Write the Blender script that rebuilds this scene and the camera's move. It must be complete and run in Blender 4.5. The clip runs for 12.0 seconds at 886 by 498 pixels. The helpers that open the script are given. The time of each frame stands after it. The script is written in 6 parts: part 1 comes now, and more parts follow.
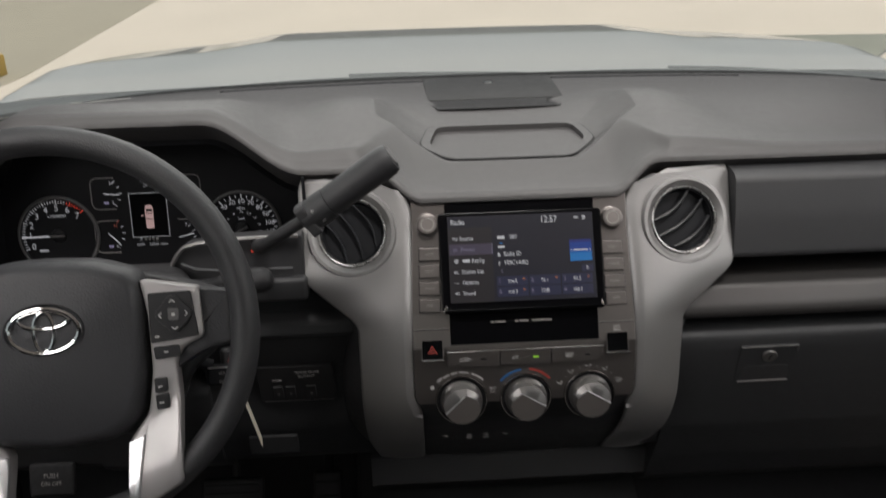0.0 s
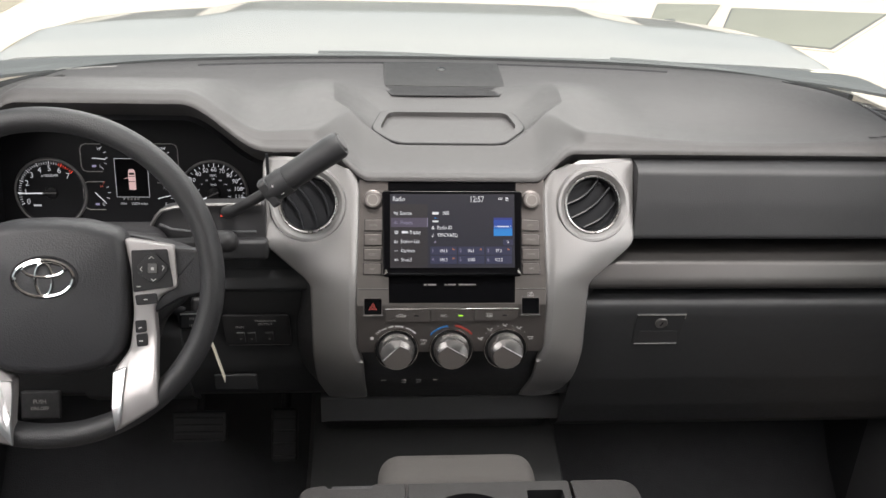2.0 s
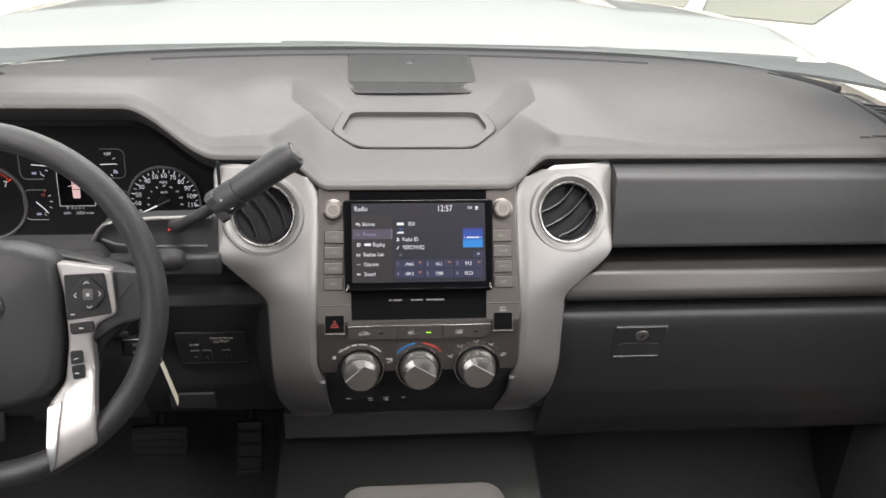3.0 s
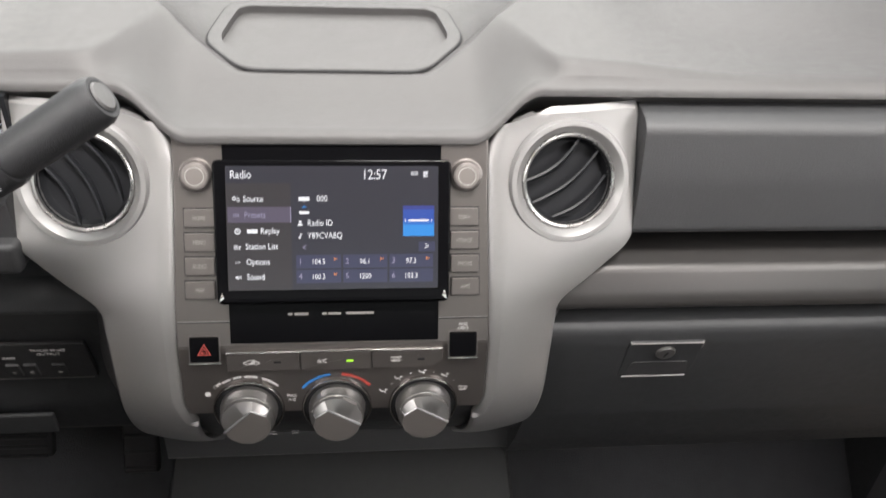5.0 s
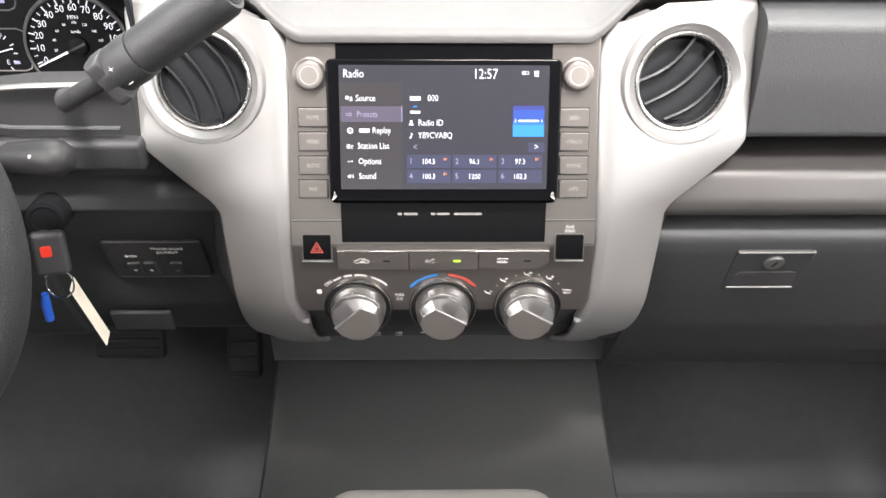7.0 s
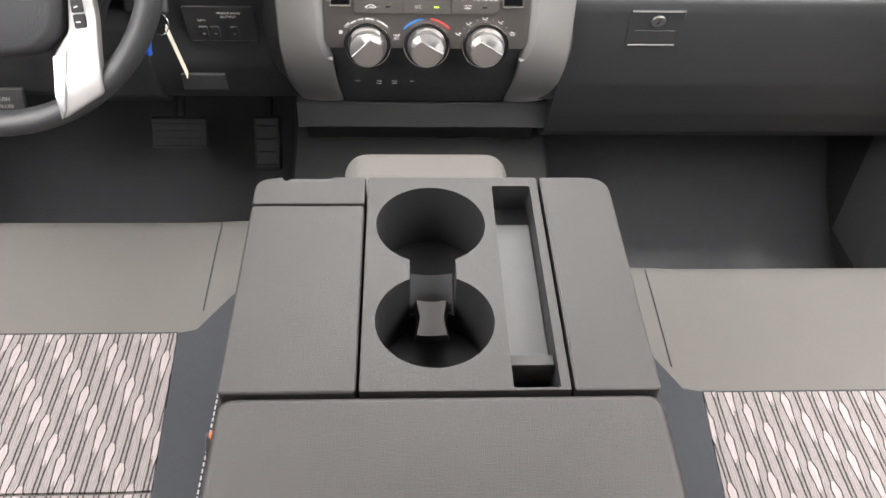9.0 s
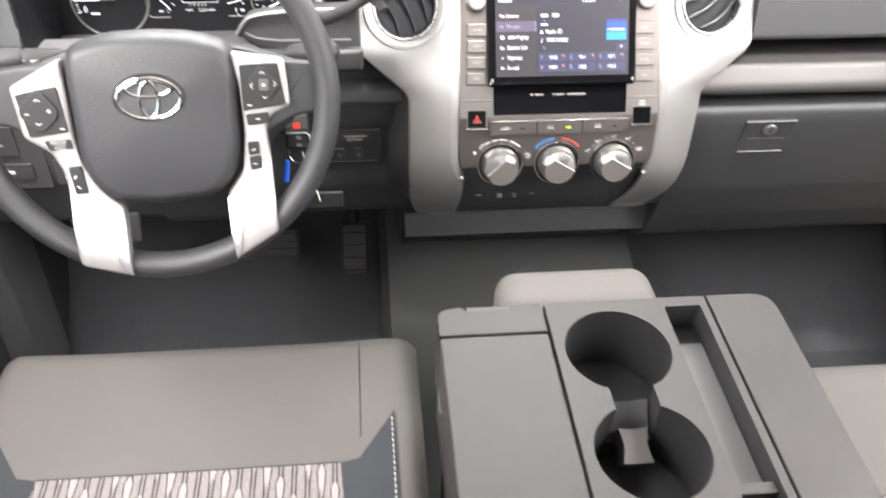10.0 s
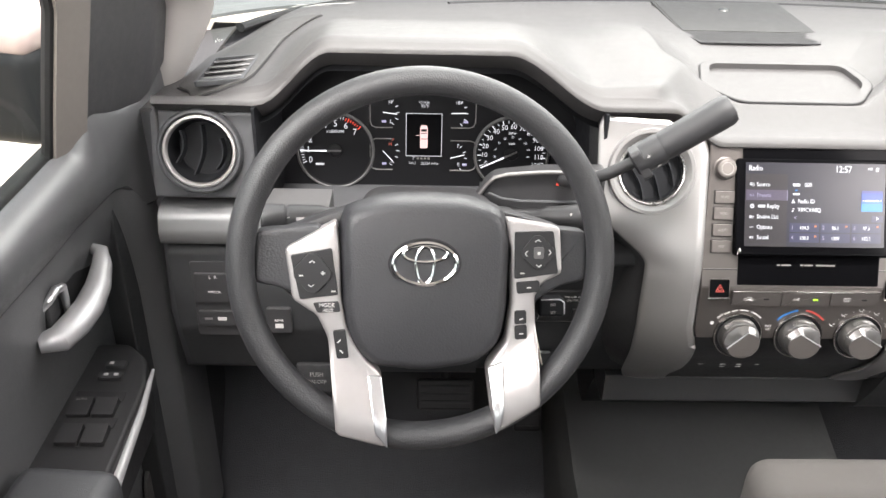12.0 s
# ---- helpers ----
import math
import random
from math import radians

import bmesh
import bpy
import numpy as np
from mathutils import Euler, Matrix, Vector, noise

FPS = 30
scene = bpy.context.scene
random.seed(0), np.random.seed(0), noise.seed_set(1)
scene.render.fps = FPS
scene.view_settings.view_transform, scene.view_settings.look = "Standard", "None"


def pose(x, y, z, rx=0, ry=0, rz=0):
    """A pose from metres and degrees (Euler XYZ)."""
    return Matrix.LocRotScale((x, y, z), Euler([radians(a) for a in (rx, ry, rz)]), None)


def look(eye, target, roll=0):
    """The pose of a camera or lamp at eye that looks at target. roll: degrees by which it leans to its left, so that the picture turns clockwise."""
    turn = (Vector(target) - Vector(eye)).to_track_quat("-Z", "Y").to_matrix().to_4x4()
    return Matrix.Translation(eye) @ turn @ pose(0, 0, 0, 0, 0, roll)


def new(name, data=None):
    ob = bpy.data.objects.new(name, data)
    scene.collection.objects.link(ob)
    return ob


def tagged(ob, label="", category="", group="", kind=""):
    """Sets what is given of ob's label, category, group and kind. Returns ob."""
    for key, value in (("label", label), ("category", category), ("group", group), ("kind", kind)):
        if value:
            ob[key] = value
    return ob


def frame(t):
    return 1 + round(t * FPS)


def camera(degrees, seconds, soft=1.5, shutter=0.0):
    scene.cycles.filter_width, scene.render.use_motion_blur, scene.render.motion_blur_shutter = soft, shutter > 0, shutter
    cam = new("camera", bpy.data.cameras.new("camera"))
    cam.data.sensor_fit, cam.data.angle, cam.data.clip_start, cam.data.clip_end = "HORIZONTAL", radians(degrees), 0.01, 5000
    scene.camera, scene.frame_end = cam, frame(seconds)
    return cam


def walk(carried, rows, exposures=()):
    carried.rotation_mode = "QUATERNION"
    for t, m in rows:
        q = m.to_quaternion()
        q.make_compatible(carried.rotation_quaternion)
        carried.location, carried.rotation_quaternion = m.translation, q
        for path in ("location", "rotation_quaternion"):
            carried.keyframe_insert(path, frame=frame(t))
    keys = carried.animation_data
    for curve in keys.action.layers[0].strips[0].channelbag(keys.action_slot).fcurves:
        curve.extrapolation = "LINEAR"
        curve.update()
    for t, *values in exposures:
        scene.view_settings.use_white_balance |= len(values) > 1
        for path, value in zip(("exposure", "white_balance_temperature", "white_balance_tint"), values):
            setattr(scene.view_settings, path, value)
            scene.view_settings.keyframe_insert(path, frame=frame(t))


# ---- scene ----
cam = camera(55.9, 12.0, shutter=0.22)
PATH = [
    (0, (-0.135, 0.031, 1.163), (-0.05, 1.888, 0.426), -1.4),
    (0.5, (-0.125, -0.033, 1.181), (0.041, 1.739, 0.269), -0.5),
    (1, (-0.118, -0.086, 1.211), (0.043, 1.693, 0.312), 0.1),
    (1.5, (-0.11, -0.116, 1.238), (0.027, 1.685, 0.378), 1.5),
    (2, (-0.094, -0.12, 1.248), (0.045, 1.692, 0.414), 1.8),
    (2.5, (-0.089, -0.09, 1.259), (0.068, 1.708, 0.397), 1.8),
    (3, (-0.065, -0.033, 1.26), (0.112, 1.752, 0.376), 1.8),
    (3.2, (-0.056, -0.004, 1.26), (0.131, 1.779, 0.374), 1.9),
    (4.8, (0.016, 0.313, 1.204), (0.24, 1.98, 0.121), 3.0),
    (5, (0.015, 0.366, 1.183), (0.231, 1.974, 0.013), 3.9),
    (5.5, (-0.007, 0.425, 1.101), (-0.023, 1.949, -0.194), -0.3),
    (6, (-0.009, 0.409, 1.126), (0.02, 1.936, -0.165), 0.5),
    (6.5, (-0.027, 0.396, 1.141), (0.008, 1.924, -0.149), 0.7),
    (7, (-0.014, 0.345, 1.161), (0.023, 1.869, -0.133), 0.8),
    (7.5, (0.003, 0.241, 1.179), (0.061, 1.748, -0.135), 1.1),
    (7.7, (-0.001, 0.179, 1.167), (0.073, 1.686, -0.147), 1.4),
    (9.3, (-0.049, -0.108, 1.176), (0.045, 1.358, -0.181), 2.4),
    (9.5, (-0.087, -0.102, 1.188), (0.022, 1.365, -0.167), 2.4),
    (10, (-0.256, -0.05, 1.23), (-0.083, 1.513, -0.007), 1.6),
    (10.5, (-0.383, 0.008, 1.231), (-0.221, 1.68, 0.146), 1.4),
    (11, (-0.442, 0.04, 1.243), (-0.348, 1.76, 0.227), 1.7),
    (11.5, (-0.465, 0.043, 1.235), (-0.409, 1.775, 0.236), 1.9),
    (12, (-0.483, 0.036, 1.239), (-0.427, 1.769, 0.242), 1.7),
]
EXPOSURES = [(0, -0.55), (0.5, 0.95), (1, 1.35), (1.5, 1.05), (2, 0.4), (2.5, 0.2), (3, 0.65), (5, 0.8), (5.5, 1.35), (6.5, 1.72), (7.5, 1.75), (9.5, 2.05), (10, 2.25), (10.5, 2.05), (11, 1.6), (12, 1.45)]
walk(cam, [(t, look(eye, target, roll)) for t, eye, target, roll in PATH], EXPOSURES)

# ---- world and light ----
world = bpy.data.worlds.new("sky")
scene.world = world
world.use_nodes = True
wn = world.node_tree.nodes
sky = wn.new("ShaderNodeTexSky")
sky.sky_type = "NISHITA"
sky.sun_disc = False
sky.sun_elevation, sky.sun_rotation = radians(67.6), radians(166)
sky.air_density, sky.dust_density = 1.2, 4.0
wn["Background"].inputs["Strength"].default_value = 0.15
pale = wn.new("ShaderNodeHueSaturation")
pale.inputs["Saturation"].default_value = 0.22
world.node_tree.links.new(sky.outputs[0], pale.inputs["Color"])
world.node_tree.links.new(pale.outputs[0], wn["Background"].inputs["Color"])
sun_data = bpy.data.lights.new("sun", "SUN")
sun_data.energy, sun_data.angle, sun_data.color = 4.5, radians(12), (1.0, 0.945, 0.91)
sun_lamp = new("sun", sun_data)
sun_lamp.matrix_basis = look((0, 0, 20), (-2, 8, 0))


def window_light(name, at, towards, sx, sy, watts):
    """Soft skylight in a window opening of the cab."""
    d = bpy.data.lights.new(name, "AREA")
    d.shape, d.size, d.size_y, d.energy, d.color = "RECTANGLE", sx, sy, watts, (1.0, 0.935, 0.925)
    ob = new(name, d)
    ob.matrix_basis = look(at, towards)
    return ob


window_light("windshield_daylight", (0, 1.36, 1.33), (0, 0.75, 0.75), 1.35, 0.55, 10)
window_light("driver_window_daylight", (-0.81, 0.42, 1.27), (0, 0.65, 0.5), 1.0, 0.38, 7.5)
window_light("passenger_window_daylight", (0.81, 0.42, 1.27), (0, 0.65, 0.5), 1.0, 0.38, 7.5)
window_light("rear_window_daylight", (0, -1.4, 1.35), (0, 0.4, 0.7), 1.2, 0.5, 1.5)

# ---- materials ----


def ramp_between(nt, fac, lo, hi):
    mix = nt.nodes.new("ShaderNodeMix")
    mix.data_type = "RGBA"
    mix.inputs["A"].default_value, mix.inputs["B"].default_value = (*lo, 1), (*hi, 1)
    nt.links.new(fac, mix.inputs["Factor"])
    return mix.outputs["Result"]


def tex_noise(nt, scale, detail=4.0, stretch=None):
    co = nt.nodes.new("ShaderNodeTexCoord")
    src = co.outputs["Object"]
    if stretch:
        mp = nt.nodes.new("ShaderNodeMapping")
        mp.inputs["Scale"].default_value = stretch
        nt.links.new(src, mp.inputs["Vector"])
        src = mp.outputs["Vector"]
    n = nt.nodes.new("ShaderNodeTexNoise")
    n.inputs["Scale"].default_value, n.inputs["Detail"].default_value = scale, detail
    nt.links.new(src, n.inputs["Vector"])
    return n.outputs["Fac"]


def material(name, colour, rough=0.5, metal=0.0, vary=0.12, grain=0.0, grain_scale=900.0, patch=9.0, coat=0.0, stretch=None, spec=0.5):
    """A surface with patchy tone and roughness at hand size and a fine moulded grain."""
    m = bpy.data.materials.new(name)
    m.use_nodes = True
    nt = m.node_tree
    b = nt.nodes["Principled BSDF"]
    b.inputs["Metallic"].default_value = metal
    b.inputs["Coat Weight"].default_value = coat
    b.inputs["Specular IOR Level"].default_value = spec
    big = tex_noise(nt, patch, 5.0)
    nt.links.new(ramp_between(nt, big, [c * (1 - vary) for c in colour], [min(1, c * (1 + vary)) for c in colour]), b.inputs["Base Color"])
    fine = tex_noise(nt, patch * 14, 3.0, stretch)
    mr = nt.nodes.new("ShaderNodeMapRange")
    mr.inputs["To Min"].default_value, mr.inputs["To Max"].default_value = max(0.02, rough * 0.82), min(1, rough * 1.18)
    nt.links.new(fine, mr.inputs["Value"])
    nt.links.new(mr.outputs["Result"], b.inputs["Roughness"])
    if grain:
        co = nt.nodes.new("ShaderNodeTexCoord")
        v = nt.nodes.new("ShaderNodeTexVoronoi")
        v.inputs["Scale"].default_value = grain_scale
        nt.links.new(co.outputs["Object"], v.inputs["Vector"])
        bp = nt.nodes.new("ShaderNodeBump")
        bp.inputs["Strength"].default_value, bp.inputs["Distance"].default_value = grain, 0.0006
        nt.links.new(v.outputs["Distance"], bp.inputs["Height"])
        nt.links.new(bp.outputs["Normal"], b.inputs["Normal"])
    return m


def glow(name, colour, strength):
    m = bpy.data.materials.new(name)
    m.use_nodes = True
    b = m.node_tree.nodes["Principled BSDF"]
    b.inputs["Base Color"].default_value = (0.01, 0.01, 0.01, 1)
    b.inputs["Roughness"].default_value = 0.25
    b.inputs["Emission Color"].default_value = (*colour, 1)
    b.inputs["Emission Strength"].default_value = strength
    return m


PAD = material("dash_pad_vinyl", (0.043, 0.0412, 0.041), 0.5, spec=0.5, grain=0.3, grain_scale=1300)
PLASTIC = material("dark_grey_plastic", (0.037, 0.0383, 0.041), 0.5, grain=0.3, grain_scale=800)
PANEL = material("slate_panel_vinyl", (0.031, 0.0315, 0.033), 0.5, grain=0.3, grain_scale=800, spec=0.4)
LOWER = material("lower_dash_plastic", (0.030, 0.031, 0.0325), 0.55, grain=0.3, grain_scale=800, spec=0.3)
DOOR = material("door_trim_plastic", (0.062, 0.063, 0.065), 0.35, grain=0.3, grain_scale=700)
PLASTIC_MID = material("mid_grey_plastic", (0.075, 0.074, 0.074), 0.48, grain=0.25, grain_scale=800)
BLACK = material("black_plastic", (0.028, 0.028, 0.0295), 0.5, grain=0.2)
SWITCH = material("black_switch_plastic", (0.018, 0.018, 0.019), 0.48, spec=0.35)
VENT_BLACK = material("satin_black_vent", (0.011, 0.0115, 0.013), 0.5, spec=0.14, vary=0.1)
SLAT = material("satin_black_slat", (0.011, 0.0118, 0.0135), 0.42, spec=0.25, vary=0.08)
GLOSS = material("gloss_black", (0.003, 0.003, 0.0035), 0.1, vary=0.05, spec=0.04)
GLOSS_SHINY = material("shiny_black", (0.012, 0.012, 0.013), 0.15, vary=0.05, spec=0.5)
GRILLE = material("charcoal_grille", (0.03, 0.03, 0.03), 0.55, spec=0.25, vary=0.1)
SILVER = material("satin_silver_paint", (0.235, 0.23, 0.228), 0.4, metal=0.5, vary=0.03, patch=14)
RING = material("satin_metal_ring", (0.36, 0.355, 0.35), 0.28, metal=0.9, vary=0.03)
SATIN = material("satin_handle_paint", (0.33, 0.33, 0.335), 0.42, metal=0.5, vary=0.03)
SILVER_BRIGHT = material("bright_silver_paint", (0.38, 0.365, 0.36), 0.4, metal=0.6, vary=0.03, patch=14)
# one dash trim: darker copy for the shaded passenger side, paler for driver's
BAND = material("metallic_trim_shaded_tone", (0.04, 0.038, 0.037), 0.38, metal=0.5, vary=0.05)
BAND_LIGHT = material("pale_trim_for_lit_side_and_slats", (0.13, 0.13, 0.132), 0.4, metal=0.4, vary=0.04)
STACK = material("graphite_metallic_plastic", (0.137, 0.125, 0.119), 0.36, metal=0.8, vary=0.05)
BUTTON = material("graphite_button", (0.138, 0.126, 0.12), 0.4, metal=0.75, vary=0.06)
KNOB = material("brushed_knob", (0.24, 0.232, 0.226), 0.36, metal=0.85, vary=0.05, stretch=(1, 6, 1))
FACE = material("warm_grey_knob_face", (0.17, 0.155, 0.145), 0.45, metal=0.6, vary=0.05)
CHROME_DARK = material("dark_chrome", (0.5, 0.49, 0.48), 0.15, metal=1.0, vary=0.03)
CHROME_SATIN = material("satin_chrome", (0.62, 0.62, 0.63), 0.3, metal=0.9, vary=0.03)
CHROME = material("chrome", (0.78, 0.78, 0.78), 0.08, metal=1.0, vary=0.02)
RUBBER = material("wheel_urethane", (0.0245, 0.025, 0.0265), 0.5, grain=0.5, grain_scale=620)
SEAL = material("black_seal_and_recess_shade", (0.012, 0.012, 0.0125), 0.75, spec=0.2, vary=0.1)
CLUSTER = material("matt_black_dial_face", (0.007, 0.007, 0.008), 0.45, spec=0.12, vary=0.05)
RUBBER_DARK = material("black_grip_rubber", (0.02, 0.0205, 0.022), 0.5, grain=0.35, grain_scale=900)
PADSKIN = material("airbag_cover_skin", (0.0265, 0.027, 0.0295), 0.48, grain=0.4, grain_scale=500)
CARPET = material("black_carpet", (0.058, 0.06, 0.064), 0.95, grain=1.0, grain_scale=500, patch=40, vary=0.12, spec=0.1)
TUNNEL = material("tunnel_rubber_mat", (0.047, 0.0485, 0.0485), 0.75, grain=0.4, vary=0.07, spec=0.2)
CLOTH = material("light_grey_cloth", (0.116, 0.11, 0.104), 0.9, grain=0.8, grain_scale=1100, vary=0.06, spec=0.15)
CLOTH_DARK = material("charcoal_cloth", (0.042, 0.045, 0.05), 0.9, grain=0.8, grain_scale=1100, spec=0.15)
VINYL = material("console_vinyl", (0.021, 0.0188, 0.0178), 0.42, spec=0.4, vary=0.2, grain=0.4, grain_scale=1300)
FRAME = material("brown_grey_guide", (0.115, 0.105, 0.096), 0.6, spec=0.3, vary=0.1)
HEADLINER = material("grey_headliner_felt", (0.42, 0.40, 0.38), 0.95, grain=0.5, grain_scale=700, spec=0.1)
PILLAR = material("beige_grey_pillar_trim", (0.38, 0.365, 0.35), 0.7, grain=0.3)
PAINT = material("silver_body_paint", (0.45, 0.435, 0.425), 0.3, metal=0.2, vary=0.03, coat=0.8)
COWL = material("cowl_grey_plastic", (0.11, 0.112, 0.115), 0.6, grain=0.3, vary=0.3)
CONCRETE = material("sunlit_concrete", (0.58, 0.5, 0.43), 0.9, vary=0.1, patch=0.7, grain=0.3, grain_scale=90)
ASPHALT = material("tan_asphalt", (0.33, 0.29, 0.23), 0.9, vary=0.15, patch=0.8, grain=0.3, grain_scale=60)
SLAB = material("olive_grey_reflection", (0.24, 0.235, 0.2), 0.8, vary=0.12, patch=2)
KERB = material("yellow_ochre_paint", (0.45, 0.3, 0.07), 0.7)
TAG = material("cream_card", (0.75, 0.70, 0.58), 0.7, vary=0.04)
BLUE_PLASTIC = material("blue_plastic", (0.02, 0.1, 0.5), 0.4)
RED_PLASTIC = material("red_plastic", (0.55, 0.03, 0.015), 0.4)
ORANGE = material("orange_red_plastic", (0.75, 0.12, 0.03), 0.45)
STITCH = material("pale_thread", (0.42, 0.41, 0.40), 0.8)
MARK = material("pale_grey_print", (0.48, 0.47, 0.46), 0.6)
MARK_DIM = material("faint_grey_print", (0.16, 0.155, 0.15), 0.6)
MARK_SOFT = material("soft_grey_print", (0.205, 0.195, 0.185), 0.6)
MARK_MID = material("grey_print", (0.27, 0.26, 0.25), 0.6)
MARK_BLUE = material("blue_print", (0.025, 0.13, 0.34), 0.5)
MARK_RED = material("red_print", (0.34, 0.05, 0.04), 0.5)
SEAM = material("dark_seam", (0.006, 0.006, 0.007), 0.8)

G_WHITE = glow("lit_white", (0.95, 0.95, 1.0), 0.605)
G_FIGURE = glow("lit_dial_figures", (0.85, 0.85, 0.9), 0.36)
G_DIM = glow("lit_dim_violet", (0.55, 0.5, 0.75), 0.33)
G_RED = glow("lit_red", (1.0, 0.08, 0.04), 0.495)
G_ORANGE = glow("lit_orange", (1.0, 0.35, 0.12), 0.385)
G_GREEN = glow("lit_green", (0.45, 1.0, 0.05), 0.66)
G_BLUE = glow("lit_blue", (0.02, 0.33, 0.95), 0.495)
G_NAVY = glow("lit_deep_blue", (0.04, 0.07, 0.5), 0.33)
G_NAVY2 = glow("lit_mid_blue", (0.02, 0.12, 0.7), 0.36)
G_AZURE = glow("lit_azure", (0.02, 0.22, 0.85), 0.42)
G_BG = glow("lit_screen_ground", (0.022, 0.022, 0.045), 0.38)
G_BG2 = glow("lit_screen_menu", (0.034, 0.028, 0.036), 0.42)
G_SEL = glow("lit_screen_selected", (0.13, 0.105, 0.17), 0.42)
G_TILE = glow("lit_screen_tile", (0.045, 0.05, 0.13), 0.4)

GLASS = bpy.data.materials.new("window_glass")
GLASS.use_nodes = True
gn = GLASS.node_tree
gn.nodes.remove(gn.nodes["Principled BSDF"])
g_mix, g_clear, g_shine = gn.nodes.new("ShaderNodeMixShader"), gn.nodes.new("ShaderNodeBsdfTransparent"), gn.nodes.new("ShaderNodeBsdfGlossy")
g_clear.inputs["Color"].default_value = (0.93, 0.96, 0.94, 1)
g_shine.inputs["Roughness"].default_value = 0.02
g_mix.inputs["Fac"].default_value = 0.04
gn.links.new(g_clear.outputs[0], g_mix.inputs[1])
gn.links.new(g_shine.outputs[0], g_mix.inputs[2])
gn.links.new(g_mix.outputs[0], gn.nodes["Material Output"].inputs["Surface"])


def striped_cloth():
    """Light cloth with lengthwise dark zigzag stripes and leaf-shaped pale flecks."""
    m = bpy.data.materials.new("striped_seat_cloth")
    m.use_nodes = True
    nt = m.node_tree
    L, N = nt.links.new, nt.nodes.new
    b = nt.nodes["Principled BSDF"]
    b.inputs["Roughness"].default_value, b.inputs["Specular IOR Level"].default_value = 0.9, 0.1
    co = N("ShaderNodeTexCoord")
    sep = N("ShaderNodeSeparateXYZ")
    L(co.outputs["Object"], sep.inputs[0])

    def math_node(op, a, c=None, d=None):
        n = N("ShaderNodeMath")
        n.operation = op
        for i, v in enumerate((a, c, d)):
            if v is None:
                continue
            if isinstance(v, (int, float)):
                n.inputs[i].default_value = v
            else:
                L(v, n.inputs[i])
        return n.outputs[0]

    x, y = sep.outputs[0], sep.outputs[1]
    PITCH, REPEAT = 0.0158, 0.088

    def mixed(fac, lo, hi):
        n = N("ShaderNodeMix")
        n.data_type = "RGBA"
        L(fac, n.inputs["Factor"])
        for sock, v in (("A", lo), ("B", hi)):
            if isinstance(v, tuple):
                n.inputs[sock].default_value = (*v, 1)
            else:
                L(v, n.inputs[sock])
        return n.outputs["Result"]

    wob = math_node("MULTIPLY", math_node("SUBTRACT", tex_noise(nt, 260, 2), 0.5), 0.0014)
    xs = math_node("MULTIPLY", math_node("ADD", x, wob), 1 / PITCH)
    col = math_node("FLOOR", xs)
    inx = math_node("SUBTRACT", math_node("FRACT", xs), 0.5)
    off = math_node("ABSOLUTE", inx)
    along = math_node("FRACT", math_node("ADD", math_node("MULTIPLY", y, 1 / REPEAT), math_node("MULTIPLY", col, 0.285)))
    taper = math_node("MULTIPLY", math_node("SUBTRACT", along, 0.06), 2.3)
    tip = math_node("MULTIPLY", math_node("SUBTRACT", 0.6, along), 10.0)
    swell = math_node("MAXIMUM", math_node("MINIMUM", math_node("MINIMUM", taper, tip), 1.0), 0.0)
    edge = math_node("ADD", math_node("MULTIPLY", swell, 0.17), 0.15)
    dist = math_node("SUBTRACT", off, edge)
    inside = math_node("LESS_THAN", dist, 0.0)
    line = math_node("LESS_THAN", math_node("ABSOLUTE", dist), 0.042)
    # pale fleck with a ragged tail
    comb = math_node("MULTIPLY", math_node("PINGPONG", math_node("MULTIPLY", x, 1 / 0.0026), 1.0), 0.13)
    ragged = math_node("ADD", math_node("SUBTRACT", along, comb), math_node("MULTIPLY", math_node("SUBTRACT", tex_noise(nt, 420, 2), 0.5), 0.16))
    fleck = math_node("MULTIPLY", inside, math_node("MULTIPLY", math_node("GREATER_THAN", ragged, 0.12), math_node("LESS_THAN", along, 0.6)))
    rib = math_node("LESS_THAN", math_node("FRACT", math_node("MULTIPLY", y, 1 / 0.0019)), 0.5)
    core = math_node("LESS_THAN", off, 0.06)
    ribbed = mixed(math_node("MULTIPLY", core, rib), (0.25, 0.23, 0.224), (0.52, 0.47, 0.46))
    side = math_node("GREATER_THAN", math_node("SINE", math_node("MULTIPLY", off, 46.0)), 0.25)
    between = mixed(side, (0.29, 0.265, 0.258), (0.54, 0.485, 0.476))
    base = mixed(inside, between, ribbed)
    base = mixed(fleck, base, (0.58, 0.515, 0.505))
    base = mixed(line, base, (0.045, 0.041, 0.041))
    fibre = math_node("MULTIPLY_ADD", tex_noise(nt, 900, 3, (1.0, 0.12, 1.0)), 0.34, 0.33)
    tint = N("ShaderNodeVectorMath")
    tint.operation = "SCALE"
    L(base, tint.inputs[0])
    L(fibre, tint.inputs["Scale"])
    L(tint.outputs[0], b.inputs["Base Color"])
    bp = N("ShaderNodeBump")
    bp.inputs["Strength"].default_value, bp.inputs["Distance"].default_value = 0.6, 0.0008
    L(tex_noise(nt, 1200, 2), bp.inputs["Height"])
    L(bp.outputs["Normal"], b.inputs["Normal"])
    return m


STRIPE = striped_cloth()

# ---- mesh helpers ----
WORLD_OF = {}
I4 = Matrix.Identity(4)


def frame_at(o, up, nrm):
    """A frame with x to the right, y along up and z along nrm."""
    up, nrm = Vector(up).normalized(), Vector(nrm).normalized()
    x = up.cross(nrm)
    return Matrix(((x.x, up.x, nrm.x, o[0]), (x.y, up.y, nrm.y, o[1]), (x.z, up.z, nrm.z, o[2]), (0, 0, 0, 1)))


